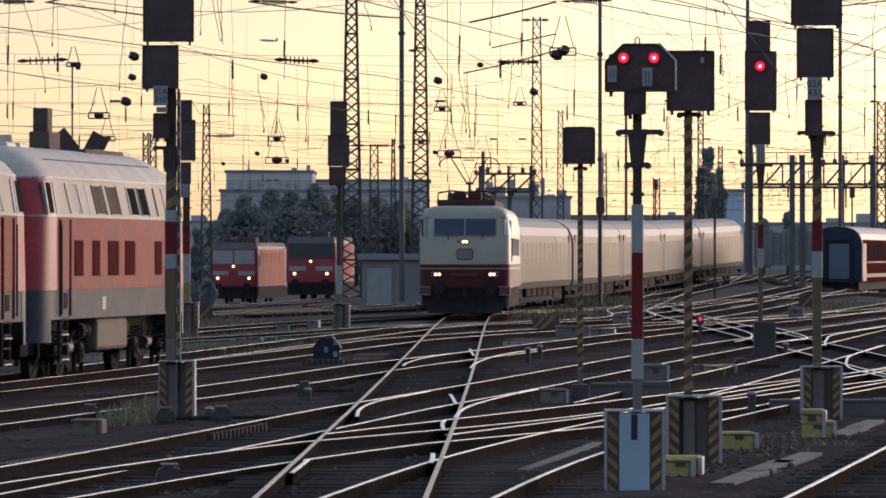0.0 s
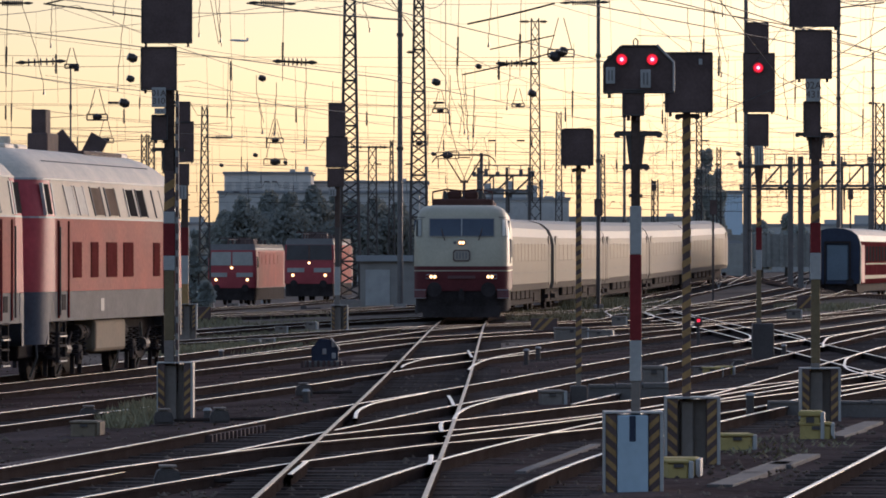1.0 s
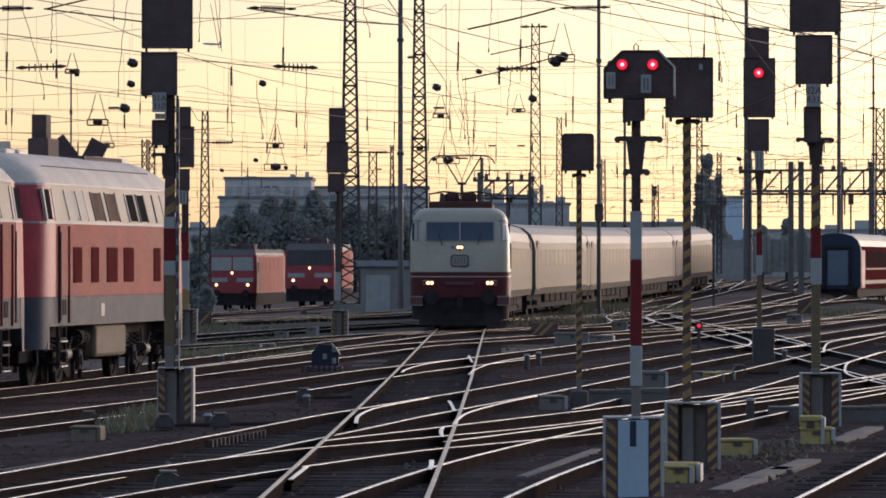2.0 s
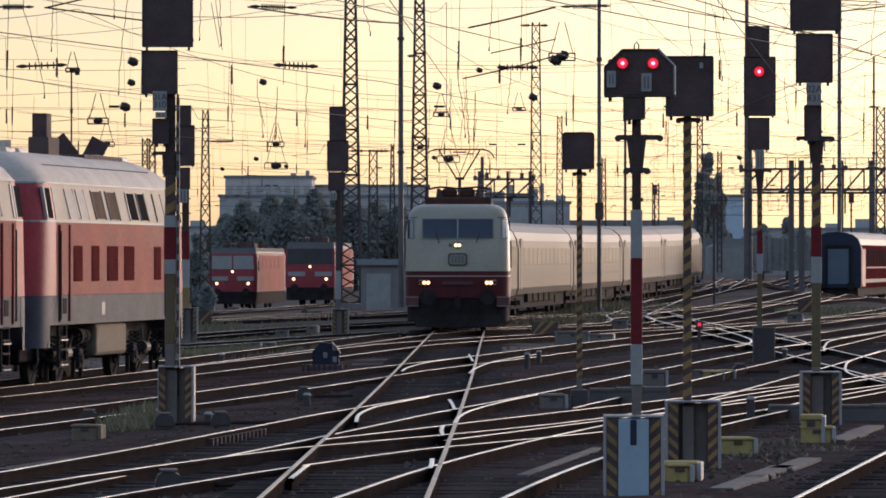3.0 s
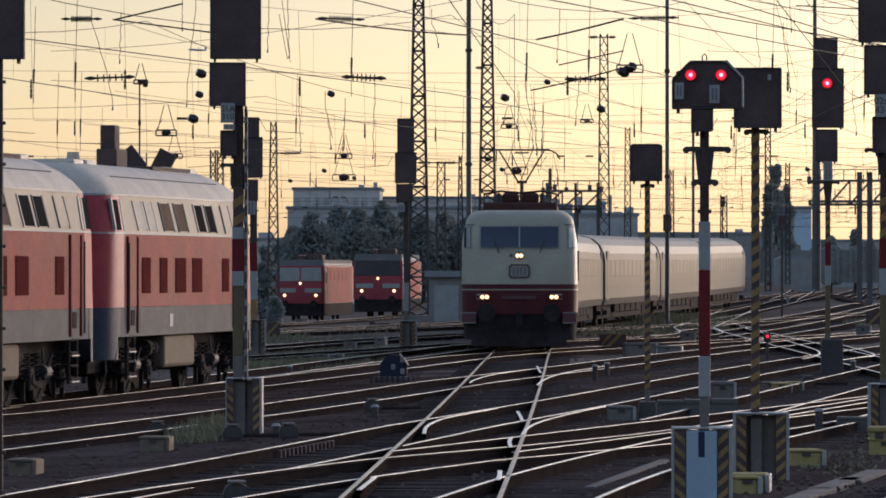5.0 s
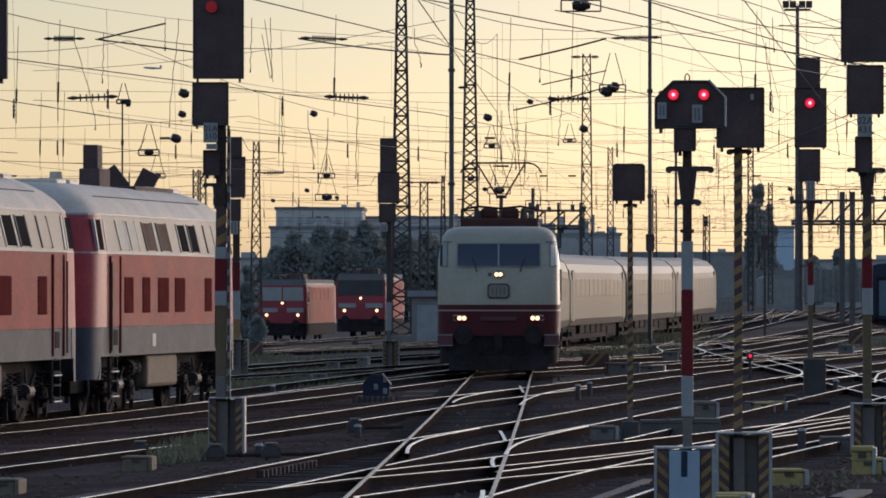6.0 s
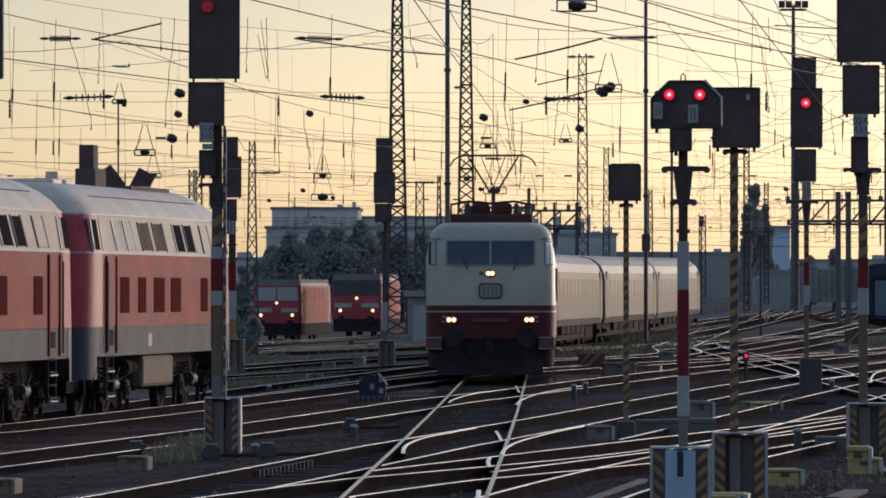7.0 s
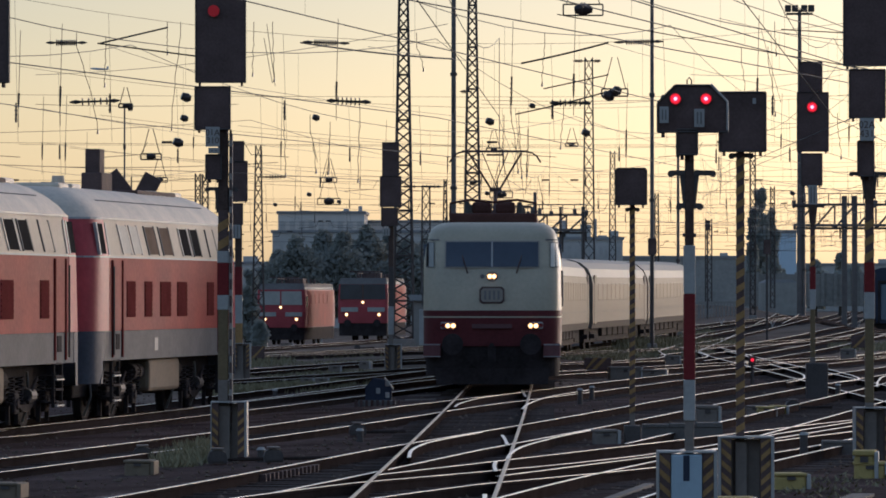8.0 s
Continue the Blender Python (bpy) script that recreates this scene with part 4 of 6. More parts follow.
# ---- trackside boxes and slabs ----
def trackside_box(x, y, w, h, mat, label, depth=0.5):
    z = ground_z(x, y) - RAIL_H - 0.02
    root = thing("trackside_box", label, "equipment box", "boxes along the tracks", pose(x, y, z, 0, 0, ((x * 37) % 13) - 6))
    b = part("case", boxed(-w / 2, w / 2, -depth / 2, depth / 2, -0.1, h * 0.82, bevel=0.03), mat, root)
    part("lid", boxed(-w / 2 - 0.02, w / 2 + 0.02, -depth / 2 - 0.02, depth / 2 + 0.02, h * 0.82, h, bevel=0.02), mat, root)
    part("end_plate", boxed(w / 2, w / 2 + 0.05, -depth / 2 - 0.03, depth / 2 + 0.03, 0.0, h * 0.95, bevel=0.01), mat if mat is TAN else PALE, root, "end plate")
    part("latch", boxed(-0.05, 0.05, -depth / 2 - 0.035, -depth / 2, h * 0.6, h * 0.8), DARKMAST, b)


for x, y, w, h in [(2.48, 61.1, 0.353, 0.2), (2.42, 60.8, 0.21, 0.187), (3.46, 69.4, 0.367, 0.2), (4.6, 73.2, 0.253, 0.366), (4.66, 73.2, 0.373, 0.225), (5.11, 111.1, 0.32, 0.192), (5.44, 113.1, 0.305, 0.174)]:
    trackside_box(x, y, w, h, YBOX, "pale yellow trackside equipment box with a lid")
for x, y, w, h in [(1.68, 89.9, 0.346, 0.242), (3.73, 103.6, 0.378, 0.358), (-5.17, 161.6, 0.342, 0.186), (-4.71, 159.4, 0.337, 0.199), (-5.02, 183.8, 0.353, 0.212), (-4.18, 189.1, 0.327, 0.255), (4.97, 112.1, 0.323, 0.194), (3.49, 158.7, 0.839, 0.366), (4.26, 158.7, 0.702, 0.29), (12.01, 200.3, 0.481, 0.462), (0.03, 274.8, 0.793, 0.37), (5.76, 190.9, 0.459, 0.33), (-11.74, 330.8, 0.636, 0.286)]:
    trackside_box(x, y, w, h, GREYBOX, "weathered grey-brown trackside equipment box")
for x, y, w, h in [(-14.48, 481.0, 0.555, 1.156)]:
    trackside_box(x, y, w, h, PALE, "small pale relay box beside the track", 0.25)
trackside_box(-5.96, 72.0, 0.30, 0.20, TAN, "low beige concrete box beside the track")
trackside_box(-4.85, 80.2, 0.36, 0.20, TAN, "low beige concrete box beside the track")


def cable_trough(x0, x1, y, h, skew=0.0):
    z = min(ground_z(x0, y), ground_z(x1, y)) - RAIL_H
    root = thing("cable_trough", "pale grey concrete cable trough with loose lids", "cable trough", "cable troughs", pose((x0 + x1) / 2, y, z, 0, 0, skew))
    n = max(1, round((x1 - x0) / 0.5))
    w = (x1 - x0) / n
    for i in range(n):
        a = -(x1 - x0) / 2 + i * w
        part("lid", boxed(a + 0.006, a + w - 0.006, -0.22, 0.22, h * 0.8, h + 0.012 * (i % 3), bevel=0.01), SLAB, root)
    part("trough", boxed(-(x1 - x0) / 2, (x1 - x0) / 2, -0.2, 0.2, -0.1, h * 0.79), SLAB, root)


cable_trough(2.3, 3.556, 92.0, 0.26)
cable_trough(4.668, 5.137, 84.0, 0.2)
cable_trough(5.67, 6.591, 84.0, 0.2)




def plank(x, y, length, w, turn):
    z = ground_z(x, y) - RAIL_H
    ob = part("plank", boxed(-w / 2, w / 2, -length / 2, length / 2, -0.15, 0.022, bevel=0.01), SLAB)
    ob.matrix_world = pose(x, y, z, 0, 0, turn)
    tagged(ob, "grey weathered walkway slab lying on the ballast", "slab", "walkway slabs")


for a in [(3.01, 59.6), (3.47, 62.7), (3.92, 65.2), (5.18, 75.2), (5.62, 78.3)]:
    plank(a[0], a[1], 3.4, 0.26, -9)
plank(1.339, 66.0, 9.0, 0.12, -6.5)


def bollard(x, y, h, r):
    z = ground_z(x, y) - RAIL_H
    root = thing("marker_post", "short dark post standing in the ballast", "post", "marker posts", pose(x, y, z))
    part("shaft", tube(bmesh.new(), (0, 0, -0.1), (0, 0, h), r, r * 0.9, 10), DARKMAST, root)
    part("cap", tube(bmesh.new(), (0, 0, h), (0, 0, h + 0.04), r * 1.2, r * 0.7, 10), PALE, root)


for x, y, h in [(4.25, 80.9, 0.35), (1.77, 122.2, 0.3), (2.12, 128.6, 0.25), (-3.35, 84.2, 0.15), (-2.16, 94.0, 0.15), (-5.15, 137.7, 0.2), (7.5, 128.6, 0.3), (-1.01, 238.2, 0.3)]:
    bollard(x, y, h, 0.06)


def point_machine(x, y):
    z = ground_z(x, y) - RAIL_H
    root = thing("point_machine", "rounded dark point machine beside a switch", "point machine", "point machines", pose(x, y, z, 0, 0, 4))
    part("case", prism(bmesh.new(), [(-0.13, 0), (0.13, 0), (0.14, 0.08), (0.11, 0.16), (0.05, 0.19), (-0.05, 0.19), (-0.11, 0.16), (-0.14, 0.08)], -0.2, 0.2, 0.03), DARKMAST, root)
    part("cover", boxed(-0.09, 0.09, -0.2, 0.2, 0.2, 0.22, bevel=0.008), GREYBOX, root)
    part("drive_rod", tube(bmesh.new(), (0.15, 0, 0.05), (0.8, 0.1, 0.06), 0.02, 0.03, 6), RUST, root)


for x, y in [(-5.24, 87.3), (-3.13, 83.0), (-3.95, 83.6), (-2.28, 97.5), (-6.48, 276.3), (5.89, 116.4), (-2.78, 59.7)]:
    point_machine(x, y)


def stop_comb(x0, y0, x1, y1):
    """A row of black cable clamps along a rail."""
    root = thing("rail_brake", "row of black clamps along a rail joint", "rail clamp", "rail clamps", kind="")
    n = 14
    for i in range(n):
        t = i / (n - 1)
        x, y = x0 + (x1 - x0) * t, y0 + (y1 - y0) * t
        z = ground_z(x, y)
        part("clamp", boxed(x - 0.10, x + 0.10, y - 0.14, y + 0.14, z - 0.2, z - 0.012, bevel=0.01), BLACK, root)
    z0, z1 = ground_z(x0, y0), ground_z(x1, y1)
    part("clamp_bar", tube(bmesh.new(), (x0, y0, z0 - 0.07), (x1, y1, z1 - 0.07), 0.05, 0.05, 6), BLACK, root, "black bar under the clamps")


for q in [(-4.88, 65.15, -4.28, 67.78), (-2.96, 73.58, -2.41, 77.01), (-2.57, 110.65, -1.97, 113.82)]:
    stop_comb(*q)


def white_marker(x, y):
    z = ground_z(x, y) - RAIL_H
    root = thing("white_marker", "small white track marker with a forked top", "marker post", "white track markers", pose(x, y, z))
    part("stem", boxed(-0.04, 0.04, -0.04, 0.04, -0.1, 0.25), PALE, root)
    for s in (-1, 1):
        part("fork", prism(bmesh.new(), [(s * 0.01, 0.23), (s * 0.06, 0.23), (s * 0.17, 0.42), (s * 0.10, 0.42)], -0.04, 0.04), PALE, root)


for x, y in [(14.84, 314.3), (25.27, 408.67), (13.08, 339.24)]:
    white_marker(x, y)


# ---- weeds ----
def grass_strip(name, spots, label):
    verts, faces = [], []
    rnd = random.Random(4)
    for x, y, rx, ry, n, h in spots:
        for _ in range(n):
            a, r = rnd.random() * 6.283, math.sqrt(rnd.random())
            px, py = x + rx * r * math.cos(a), y + ry * r * math.sin(a)
            z = ground_z(px, py) - RAIL_H - 0.03
            hh, t, b = h * (0.4 + rnd.random()), rnd.random() * 6.283, len(verts)
            w = 0.02 + 0.02 * rnd.random()
            verts.extend([(px - w * math.cos(t), py - w * math.sin(t), z), (px + w * math.cos(t), py + w * math.sin(t), z), (px + 0.12 * math.sin(t), py + 0.1 * math.cos(t), z + hh)])
            faces.append((b, b + 1, b + 2))
    me = bpy.data.meshes.new(name)
    me.from_pydata(verts, [], faces)
    me.materials.append(GRASS)
    tagged(new(name, me), label, "grass", kind="stuff")


grass_strip("grass", [(6.6, 250.0, 1.6, 9, 1800, 0.4), (-5.6, 158.0, 2.4, 9, 3000, 0.12), (3.75, 70.0, 0.6, 4, 260, 0.07), (4.6, 72.5, 0.4, 3, 120, 0.07), (-4.45, 84.5, 0.35, 2, 250, 0.16), (-5.41, 154.55, 1.7600000000000002, 10, 1750, 0.12), (-6.2, 152.01, 1.2000000000000002, 8, 875, 0.11), (-4.51, 87.79, 0.5599999999999999, 5, 720, 0.17), (-4.49, 90.85, 0.4, 3, 560, 0.19), (5.67, 230.17, 2.8000000000000003, 18, 4000, 0.17), (3.69, 217.91, 1.6, 14, 2000, 0.17), (8.61, 258.77, 2.4000000000000004, 20, 2000, 0.19), (9.23, 313.71, 2.4000000000000004, 20, 2000, 0.17), (-2.29, 177.91, 1.6, 8, 420, 0.11), (15.97, 238.59, 2.4000000000000004, 12, 1440, 0.17), (-8.66, 207.62, 1.6, 12, 700, 0.19), (-6.81, 232.85, 3.2, 12, 875, 0.14), (-5.89, 183.26, 2.4000000000000004, 6, 1050, 0.07), (-3.67, 170.3, 2.0, 6, 875, 0.07), (-3.63, 205.06, 2.4000000000000004, 9, 875, 0.08), (-6.16, 204.03, 2.4000000000000004, 8, 875, 0.08)], "low dry green-brown weeds between the tracks")


def rubble():
    verts, faces = [], []
    rnd = random.Random(9)
    for i in range(9000):
        y = 45 + 130 * rnd.random() ** 1.6
        x = (rnd.random() - 0.5) * y * 0.17
        z = ground_z(x, y) - RAIL_H - 0.02
        s, b = 0.015 + 0.032 * rnd.random() ** 3, len(verts)
        for k in range(6):
            v = Vector(((1, 0, 0), (-1, 0, 0), (0, 1, 0), (0, -1, 0), (0, 0, 1), (0, 0, -1))[k]) * s * (0.6 + 0.8 * rnd.random())
            verts.append((x + v.x, y + v.y, z + v.z * 0.8 + s * 0.3))
        faces.extend(tuple(b + j for j in f) for f in ((0, 2, 4), (2, 1, 4), (1, 3, 4), (3, 0, 4), (2, 0, 5), (1, 2, 5), (3, 1, 5), (0, 3, 5)))
    me = bpy.data.meshes.new("ballast_stones")
    me.from_pydata(verts, [], faces)
    me.materials.append(CONCRETE_DARK)
    tagged(new("ballast_stones", me), "loose grey-brown ballast stones between the rails", "gravel", kind="stuff")


CONCRETE_DARK = material("ballast_stone", (0.16, 0.12, 0.092), 0.95, 0, 0.5, 0.9, 7, spec=0.0)
rubble()


# ---- the red diesel locomotives ----
BAND = material("beige_window_band", (0.48, 0.40, 0.30), 0.6, 0, 0.14, 1.0, 10, spec=0.15)
# the body red tinted crimson, painting in blue skylight on the cab
CABRED = material("skylit_cab_red", (0.45, 0.085, 0.09), 0.5, 0, 0.2, 1.0, 10, spec=0.1)
GRILLE = material("dark_red_grille", (0.17, 0.045, 0.040), 0.8, 0, 0.2, 2.0, 20, spec=0.0)


def diesel_locomotive():
    root = thing("diesel_locomotive", "faded red diesel locomotive with grey sill and beige window band", "locomotive", "parked diesel locomotives")
    L, W = 15.7, 1.5

    def shell(name, zs, mat, grow=0.0, label=""):
        rings = []
        for z in zs:
            lean = 0.10 * max(0, z - 1.6) + 0.22 * max(0, z - 3.1)
            narrow = 0.16 * max(0, z - 3.05)
            rings.append(nose_ring(z, W - narrow + grow, lean - grow, L - lean + grow, 0.9))
        return part(name, loft(bmesh.new(), rings), mat, root, label, False)

    shell("sill", [1.09, 1.4, 1.655], SILLGREY, 0, "dusty grey sill")
    shell("side_wall", [1.66, 2.2, 2.7, 3.07], OLDRED, 0, "faded red side wall")
    shell("trim_line", [3.065, 3.10], PALE, 0.012, "thin pale line")
    shell("window_band", [3.10, 3.5, 3.80], BAND, 0, "beige window band")
    shell("gutter", [3.80, 3.84], PALE, 0.02, "thin pale gutter")
    rings = []
    for k in range(6):
        a = k / 5 * math.pi / 2
        lean = 0.10 * 2.24 + 0.22 * 0.74
        sh = (k / 5) ** 1.25
        rings.append(nose_ring(3.84 + 0.62 * math.sin(a), W - 0.12 - 1.1 * sh, lean + 1.3 * sh, L - lean - 1.3 * sh, 0.9))
    part("roof", loft(bmesh.new(), rings), ROOFGREY, root, "dusty grey rounded roof", True)
    def cab_top(z, f):
        lean = 0.10 * max(0, z - 1.6) + 0.22 * max(0, z - 3.1)
        ring = nose_ring(z, W - 0.16 * max(0, z - 3.05) + 0.008, lean - 0.008, L, 0.9)[:11]
        ring += [(ring[-1][0], 1.48, z), (ring[0][0], 1.48, z)]
        return [(px, py if f > 0 else L - py, pz) for px, py, pz in ring]

    def cab_ring(z, f, deep=1.48):
        lean = 0.10 * max(0, z - 1.6) + 0.22 * max(0, z - 3.1)
        ring = nose_ring(z, W - 0.16 * max(0, z - 3.05) + 0.008, lean - 0.008, L, 0.9)[:11]
        ring += [(ring[-1][0], deep, z), (ring[0][0], deep, z)]
        return [(px, py if f > 0 else L - py, pz) for px, py, pz in ring]

    for e, f in ((0, 1), (L, -1)):
        part("cab_front", loft(bmesh.new(), [cab_top(z, f) for z in (3.06, 3.3, 3.6, 3.83)]), CABRED, root, "red rounded cab front", True)
        part("cab_shell", loft(bmesh.new(), [cab_ring(z, f) for z in (1.66, 2.0, 2.6, 3.06)]), CABRED, root, "cab shell tinted crimson for skylight", True)
        part("end_skirt", loft(bmesh.new(), [cab_ring(z, f, 1.05 - 0.9 * max(0, 1.09 - z)) for z in (0.66, 1.09, 1.4, 1.655)]), SKIRT, root, "dark blue-grey end skirt", True)
        part("end_panel", prism(bmesh.new(), [(-1.0, 1.66), (1.0, 1.66), (0.95, 3.05), (-0.95, 3.05)], *sorted((e + f * -0.02, e + f * 0.3))), RED, root, "red front")
        for s in (-1, 1):
            part("windscreen", prism(bmesh.new(), [(s * 0.06, 3.1), (s * 1.1, 3.1), (s * 1.0, 3.75), (s * 0.06, 3.75)], *sorted((e + f * 0.08, e + f * 0.6))), CABPANE, root)
            bm = tube(bmesh.new(), (s * 0.875, e - f * 0.55, 1.05), (s * 0.875, e - f * 0.48, 1.05), 0.23, 0.23, 18)
            tube(bm, (s * 0.875, e - f * 0.5, 1.05), (s * 0.875, e + f * 0.3, 1.05), 0.1, 0.1, 10)
            part("buffer", bm, UNDER, root)
    for s in (-1, 1):
        def pane(name, y0, y1, z0, z1, mat, slant=0.0, out=0.012, label=""):
            xs = [(s * (W - 0.16 * max(0, z - 3.05) + out), z) for z in (z0, z1)]
            bm = bmesh.new()
            v = [bm.verts.new((xs[0][0], y0, z0)), bm.verts.new((xs[0][0], y1, z0)), bm.verts.new((xs[1][0], y1 + slant, z1)), bm.verts.new((xs[1][0], y0 + slant, z1))]
            w = [bm.verts.new((p.co.x - s * 0.06, p.co.y, p.co.z)) for p in v]
            bm.faces.new(v)
            bm.faces.new(w[::-1])
            for i in range(4):
                bm.faces.new((v[i], v[(i + 1) % 4], w[(i + 1) % 4], w[i]))
            return part(name, bm, mat, root, label)
        for e, f in ((0, 1), (L, -1)):
            a = (e + f * 0.78, e + f * 1.3)
            pane("cab_window_frame", min(a) - 0.1, min(a), 3.12, 3.74, PALE, 0, 0.02)
            pane("cab_window", min(a), max(a), 3.14, 3.72, SIDEPANE, 0)
            a = (e + f * 1.5, e + f * 1.62)
            pane("cab_window_frame", min(a), max(a), 3.12, 3.74, PALE, 0, 0.02)
            for k in (1.75, 2.7):
                a = (e + f * k, e + f * (k + 0.09))
                pane("handrail_recess", min(a), max(a), 1.15, 3.02, GRILLE, 0, 0.03)
            a = (e + f * 1.86, e + f * 2.68)
            pane("cab_door", min(a), max(a), 1.68, 3.02, OLDRED, 0, 0.010)
            for k in range(4):
                part("step", boxed(*sorted((s * 1.25, s * 1.5)), *sorted((e + f * 1.95, e + f * 2.6)), 0.35 + 0.24 * k, 0.39 + 0.24 * k), UNDER, root)
            pane("door_notch", *sorted((e + f * 2.15, e + f * 2.5)), 1.3, 1.6, UNDER, 0, 0.012)
            part("handrail", tube(bmesh.new(), (s * 1.56, e + f * 1.7, 1.2), (s * 1.56, e + f * 1.7, 2.9), 0.02, 0.02, 6), DARKMAST, root)
        for k, (y, w, mt) in enumerate(((3.0, 0.75, LITPANE), (4.1, 0.7, LITPANE), (5.6, 0.95, TANPANE), (7.1, 0.95, TANPANE), (9.2, 0.85, SIDEPANE), (10.4, 0.75, SIDEPANE), (12.2, 0.8, BAND))):
            pane("side_window", y, y + w, 3.16, 3.70, mt, -0.24, 0.014)
            for q in (y - 0.08, y + w):
                pane("window_frame", q, q + 0.08, 3.14, 3.72, PALE if k in (0, 1, 4) else SILLGREY, -0.24, 0.02)
        for y, w in ((3.2, 0.85), (5.0, 0.75), (6.6, 1.1), (8.4, 1.05), (11.7, 0.75)):
            g = pane("side_grille", y, y + w, 1.92, 2.62, GRILLE, 0, 0.012, "dark red ventilation grille")
            for k in range(7):
                bm = boxed(*sorted((s * 1.505, s * 1.525)), y + 0.03, y + w - 0.03, 1.95 + k * 0.095, 1.985 + k * 0.095)
                part("louvre", bm, GRILLE, g)
        pane("data_plate", 6.0, 6.35, 1.25, 1.5, PALE, 0, 0.01)
        part("fuel_tank", boxed(*sorted((s * 0.6, s * 1.38)), 6.1, 9.3, 0.42, 1.07, bevel=0.08), TAN, root, "tan fuel tank")
        for y0 in (2.0, 10.3):
            part("bogie_frame", side_prism(bmesh.new(), [(y0 - 0.1, 0.50), (y0 + 0.2, 0.36), (y0 + 1.2, 0.34), (y0 + 1.5, 0.22), (y0 + 2.1, 0.22), (y0 + 2.4, 0.34), (y0 + 3.4, 0.36), (y0 + 3.7, 0.50), (y0 + 3.5, 0.66), (y0 + 0.1, 0.66)], *sorted((s * 1.0, s * 1.16)), 0.02), UNDER, root, "black cranked bogie frame")
            for k in range(4):
                yy = y0 + 0.12 + (0.0, 0.76, 2.62, 3.36)[k]
                coil = bmesh.new()
                path_tube(coil, [(s * (1.24 + 0.075 * math.cos(q * 0.9)), yy + 0.075 * math.sin(q * 0.9), 0.42 + 0.013 * q) for q in range(36)], 0.016, 5)
                part("spring", coil, UNDER, root, "coil spring")
                part("spring_seat", tube(bmesh.new(), (s * 1.24, yy, 0.37), (s * 1.24, yy, 0.42), 0.12, 0.12, 10), UNDER, root)
                part("hanger_link", boxed(*sorted((s * 1.14, s * 1.22)), yy - 0.03, yy + 0.03, 0.02, 0.42), UNDER, root)
            for k in (0.5, 3.1):
                part("axle_box", boxed(*sorted((s * 1.1, s * 1.28)), y0 + k - 0.2, y0 + k + 0.2, 0.20, 0.60, bevel=0.05), UNDER, root, "oily axle box")
                part("axle_cover", tube(bmesh.new(), (s * 1.28, y0 + k, 0.39), (s * 1.31, y0 + k, 0.39), 0.11, 0.09, 12), UNDER, root)
                part("sand_pipe", path_tube(bmesh.new(), [(s * 1.05, y0 + k - 0.75, 0.95), (s * 1.08, y0 + k - 0.7, 0.4), (s * 0.92, y0 + k - 0.56, 0.02)], 0.025), SILLGREY, root)
                part("brake_shoe", boxed(*sorted((s * 0.68, s * 0.82)), y0 + k + 0.5, y0 + k + 0.62, 0.12, 0.62, bevel=0.02), UNDER, root)
            part("damper", tube(bmesh.new(), (s * 1.27, y0 + 1.4, 0.40), (s * 1.27, y0 + 2.2, 0.85), 0.04, 0.03, 8), UNDER, root, "slanted damper")
            part("brake_cylinder", tube(bmesh.new(), (s * 1.2, y0 + 1.55, 0.52), (s * 1.2, y0 + 2.0, 0.52), 0.13, 0.13, 12), DARKMAST, root)
        for k in (5.2, 5.75, 9.6):
            part("air_tank", tube(bmesh.new(), (s * 1.12, k, 0.82), (s * 1.12, k + 0.45, 0.82), 0.17, 0.17, 12), UNDER, root, "black air tank")
        for e, f in ((0, 1), (L, -1)):
            for zz in (0.30, 0.78):
                part("step_edge", boxed(*sorted((s * 1.48, s * 1.52)), *sorted((e + f * 1.95, e + f * 2.6)), zz, zz + 0.03), PALE, root, "pale step edge")
            for k in (1.92, 2.60):
                part("step_hanger", boxed(*sorted((s * 1.42, s * 1.48)), *sorted((e + f * k, e + f * (k + 0.05))), 0.28, 1.12), UNDER, root)
            part("brake_hose", path_tube(bmesh.new(), [(s * 0.5, e - f * 0.05, 0.95), (s * 0.52, e - f * 0.25, 0.6), (s * 0.45, e - f * 0.2, 0.3)], 0.03), UNDER, root)
        part("roof_seam", path_tube(bmesh.new(), [(s * 1.045, 2.3, 4.18), (s * 1.045, L - 2.3, 4.18)], 0.018, 5), UNDER, root, "dark seam along the roof")
    for y in (2.5, 5.1, 10.8, 13.4):
        wheelset(root, y, 0.5, 0.11)
    part("underframe", boxed(-0.95, 0.95, 0.7, L - 0.7, 0.38, 1.08, bevel=0.05), UNDER, root, "oily black underframe")
    # roof gear
    part("exhaust_pipe", boxed(-0.12, 0.18, 7.0, 7.5, 4.4, 5.30, bevel=0.02), BLACK, root, "black exhaust pipe")
    part("silencer_box", boxed(-0.16, 0.26, 6.8, 7.9, 4.4, 4.82, bevel=0.03), BLACK, root)
    for y, x, t in ((9.4, 0.05, -38), (12.4, 0.1, 28)):
        ob = part("roof_flap", boxed(-0.2, 0.2, -0.04, 0.04, -0.27, 0.27, bevel=0.015), BLACK, root, "raised black roof flap")
        ob.matrix_basis = pose(x, y, 4.62, 0, t, 0)
    part("flap_frame", boxed(-0.5, 0.6, 8.8, 12.9, 4.40, 4.50, bevel=0.02), BLACK, root, "dark open roof frame")
    for y in (1.6, 2.8, 10.6, 13.2):
        part("roof_hatch", boxed(-0.5, 0.5, y, y + 0.9, 4.36, 4.52, bevel=0.05), ROOFGREY, root, "low grey roof hatch")
    part("roof_horn", tube(bmesh.new(), (0.35, 2.2, 4.3), (0.35, 2.2, 4.66), 0.16, 0.12, 10), ROOFGREY, root)
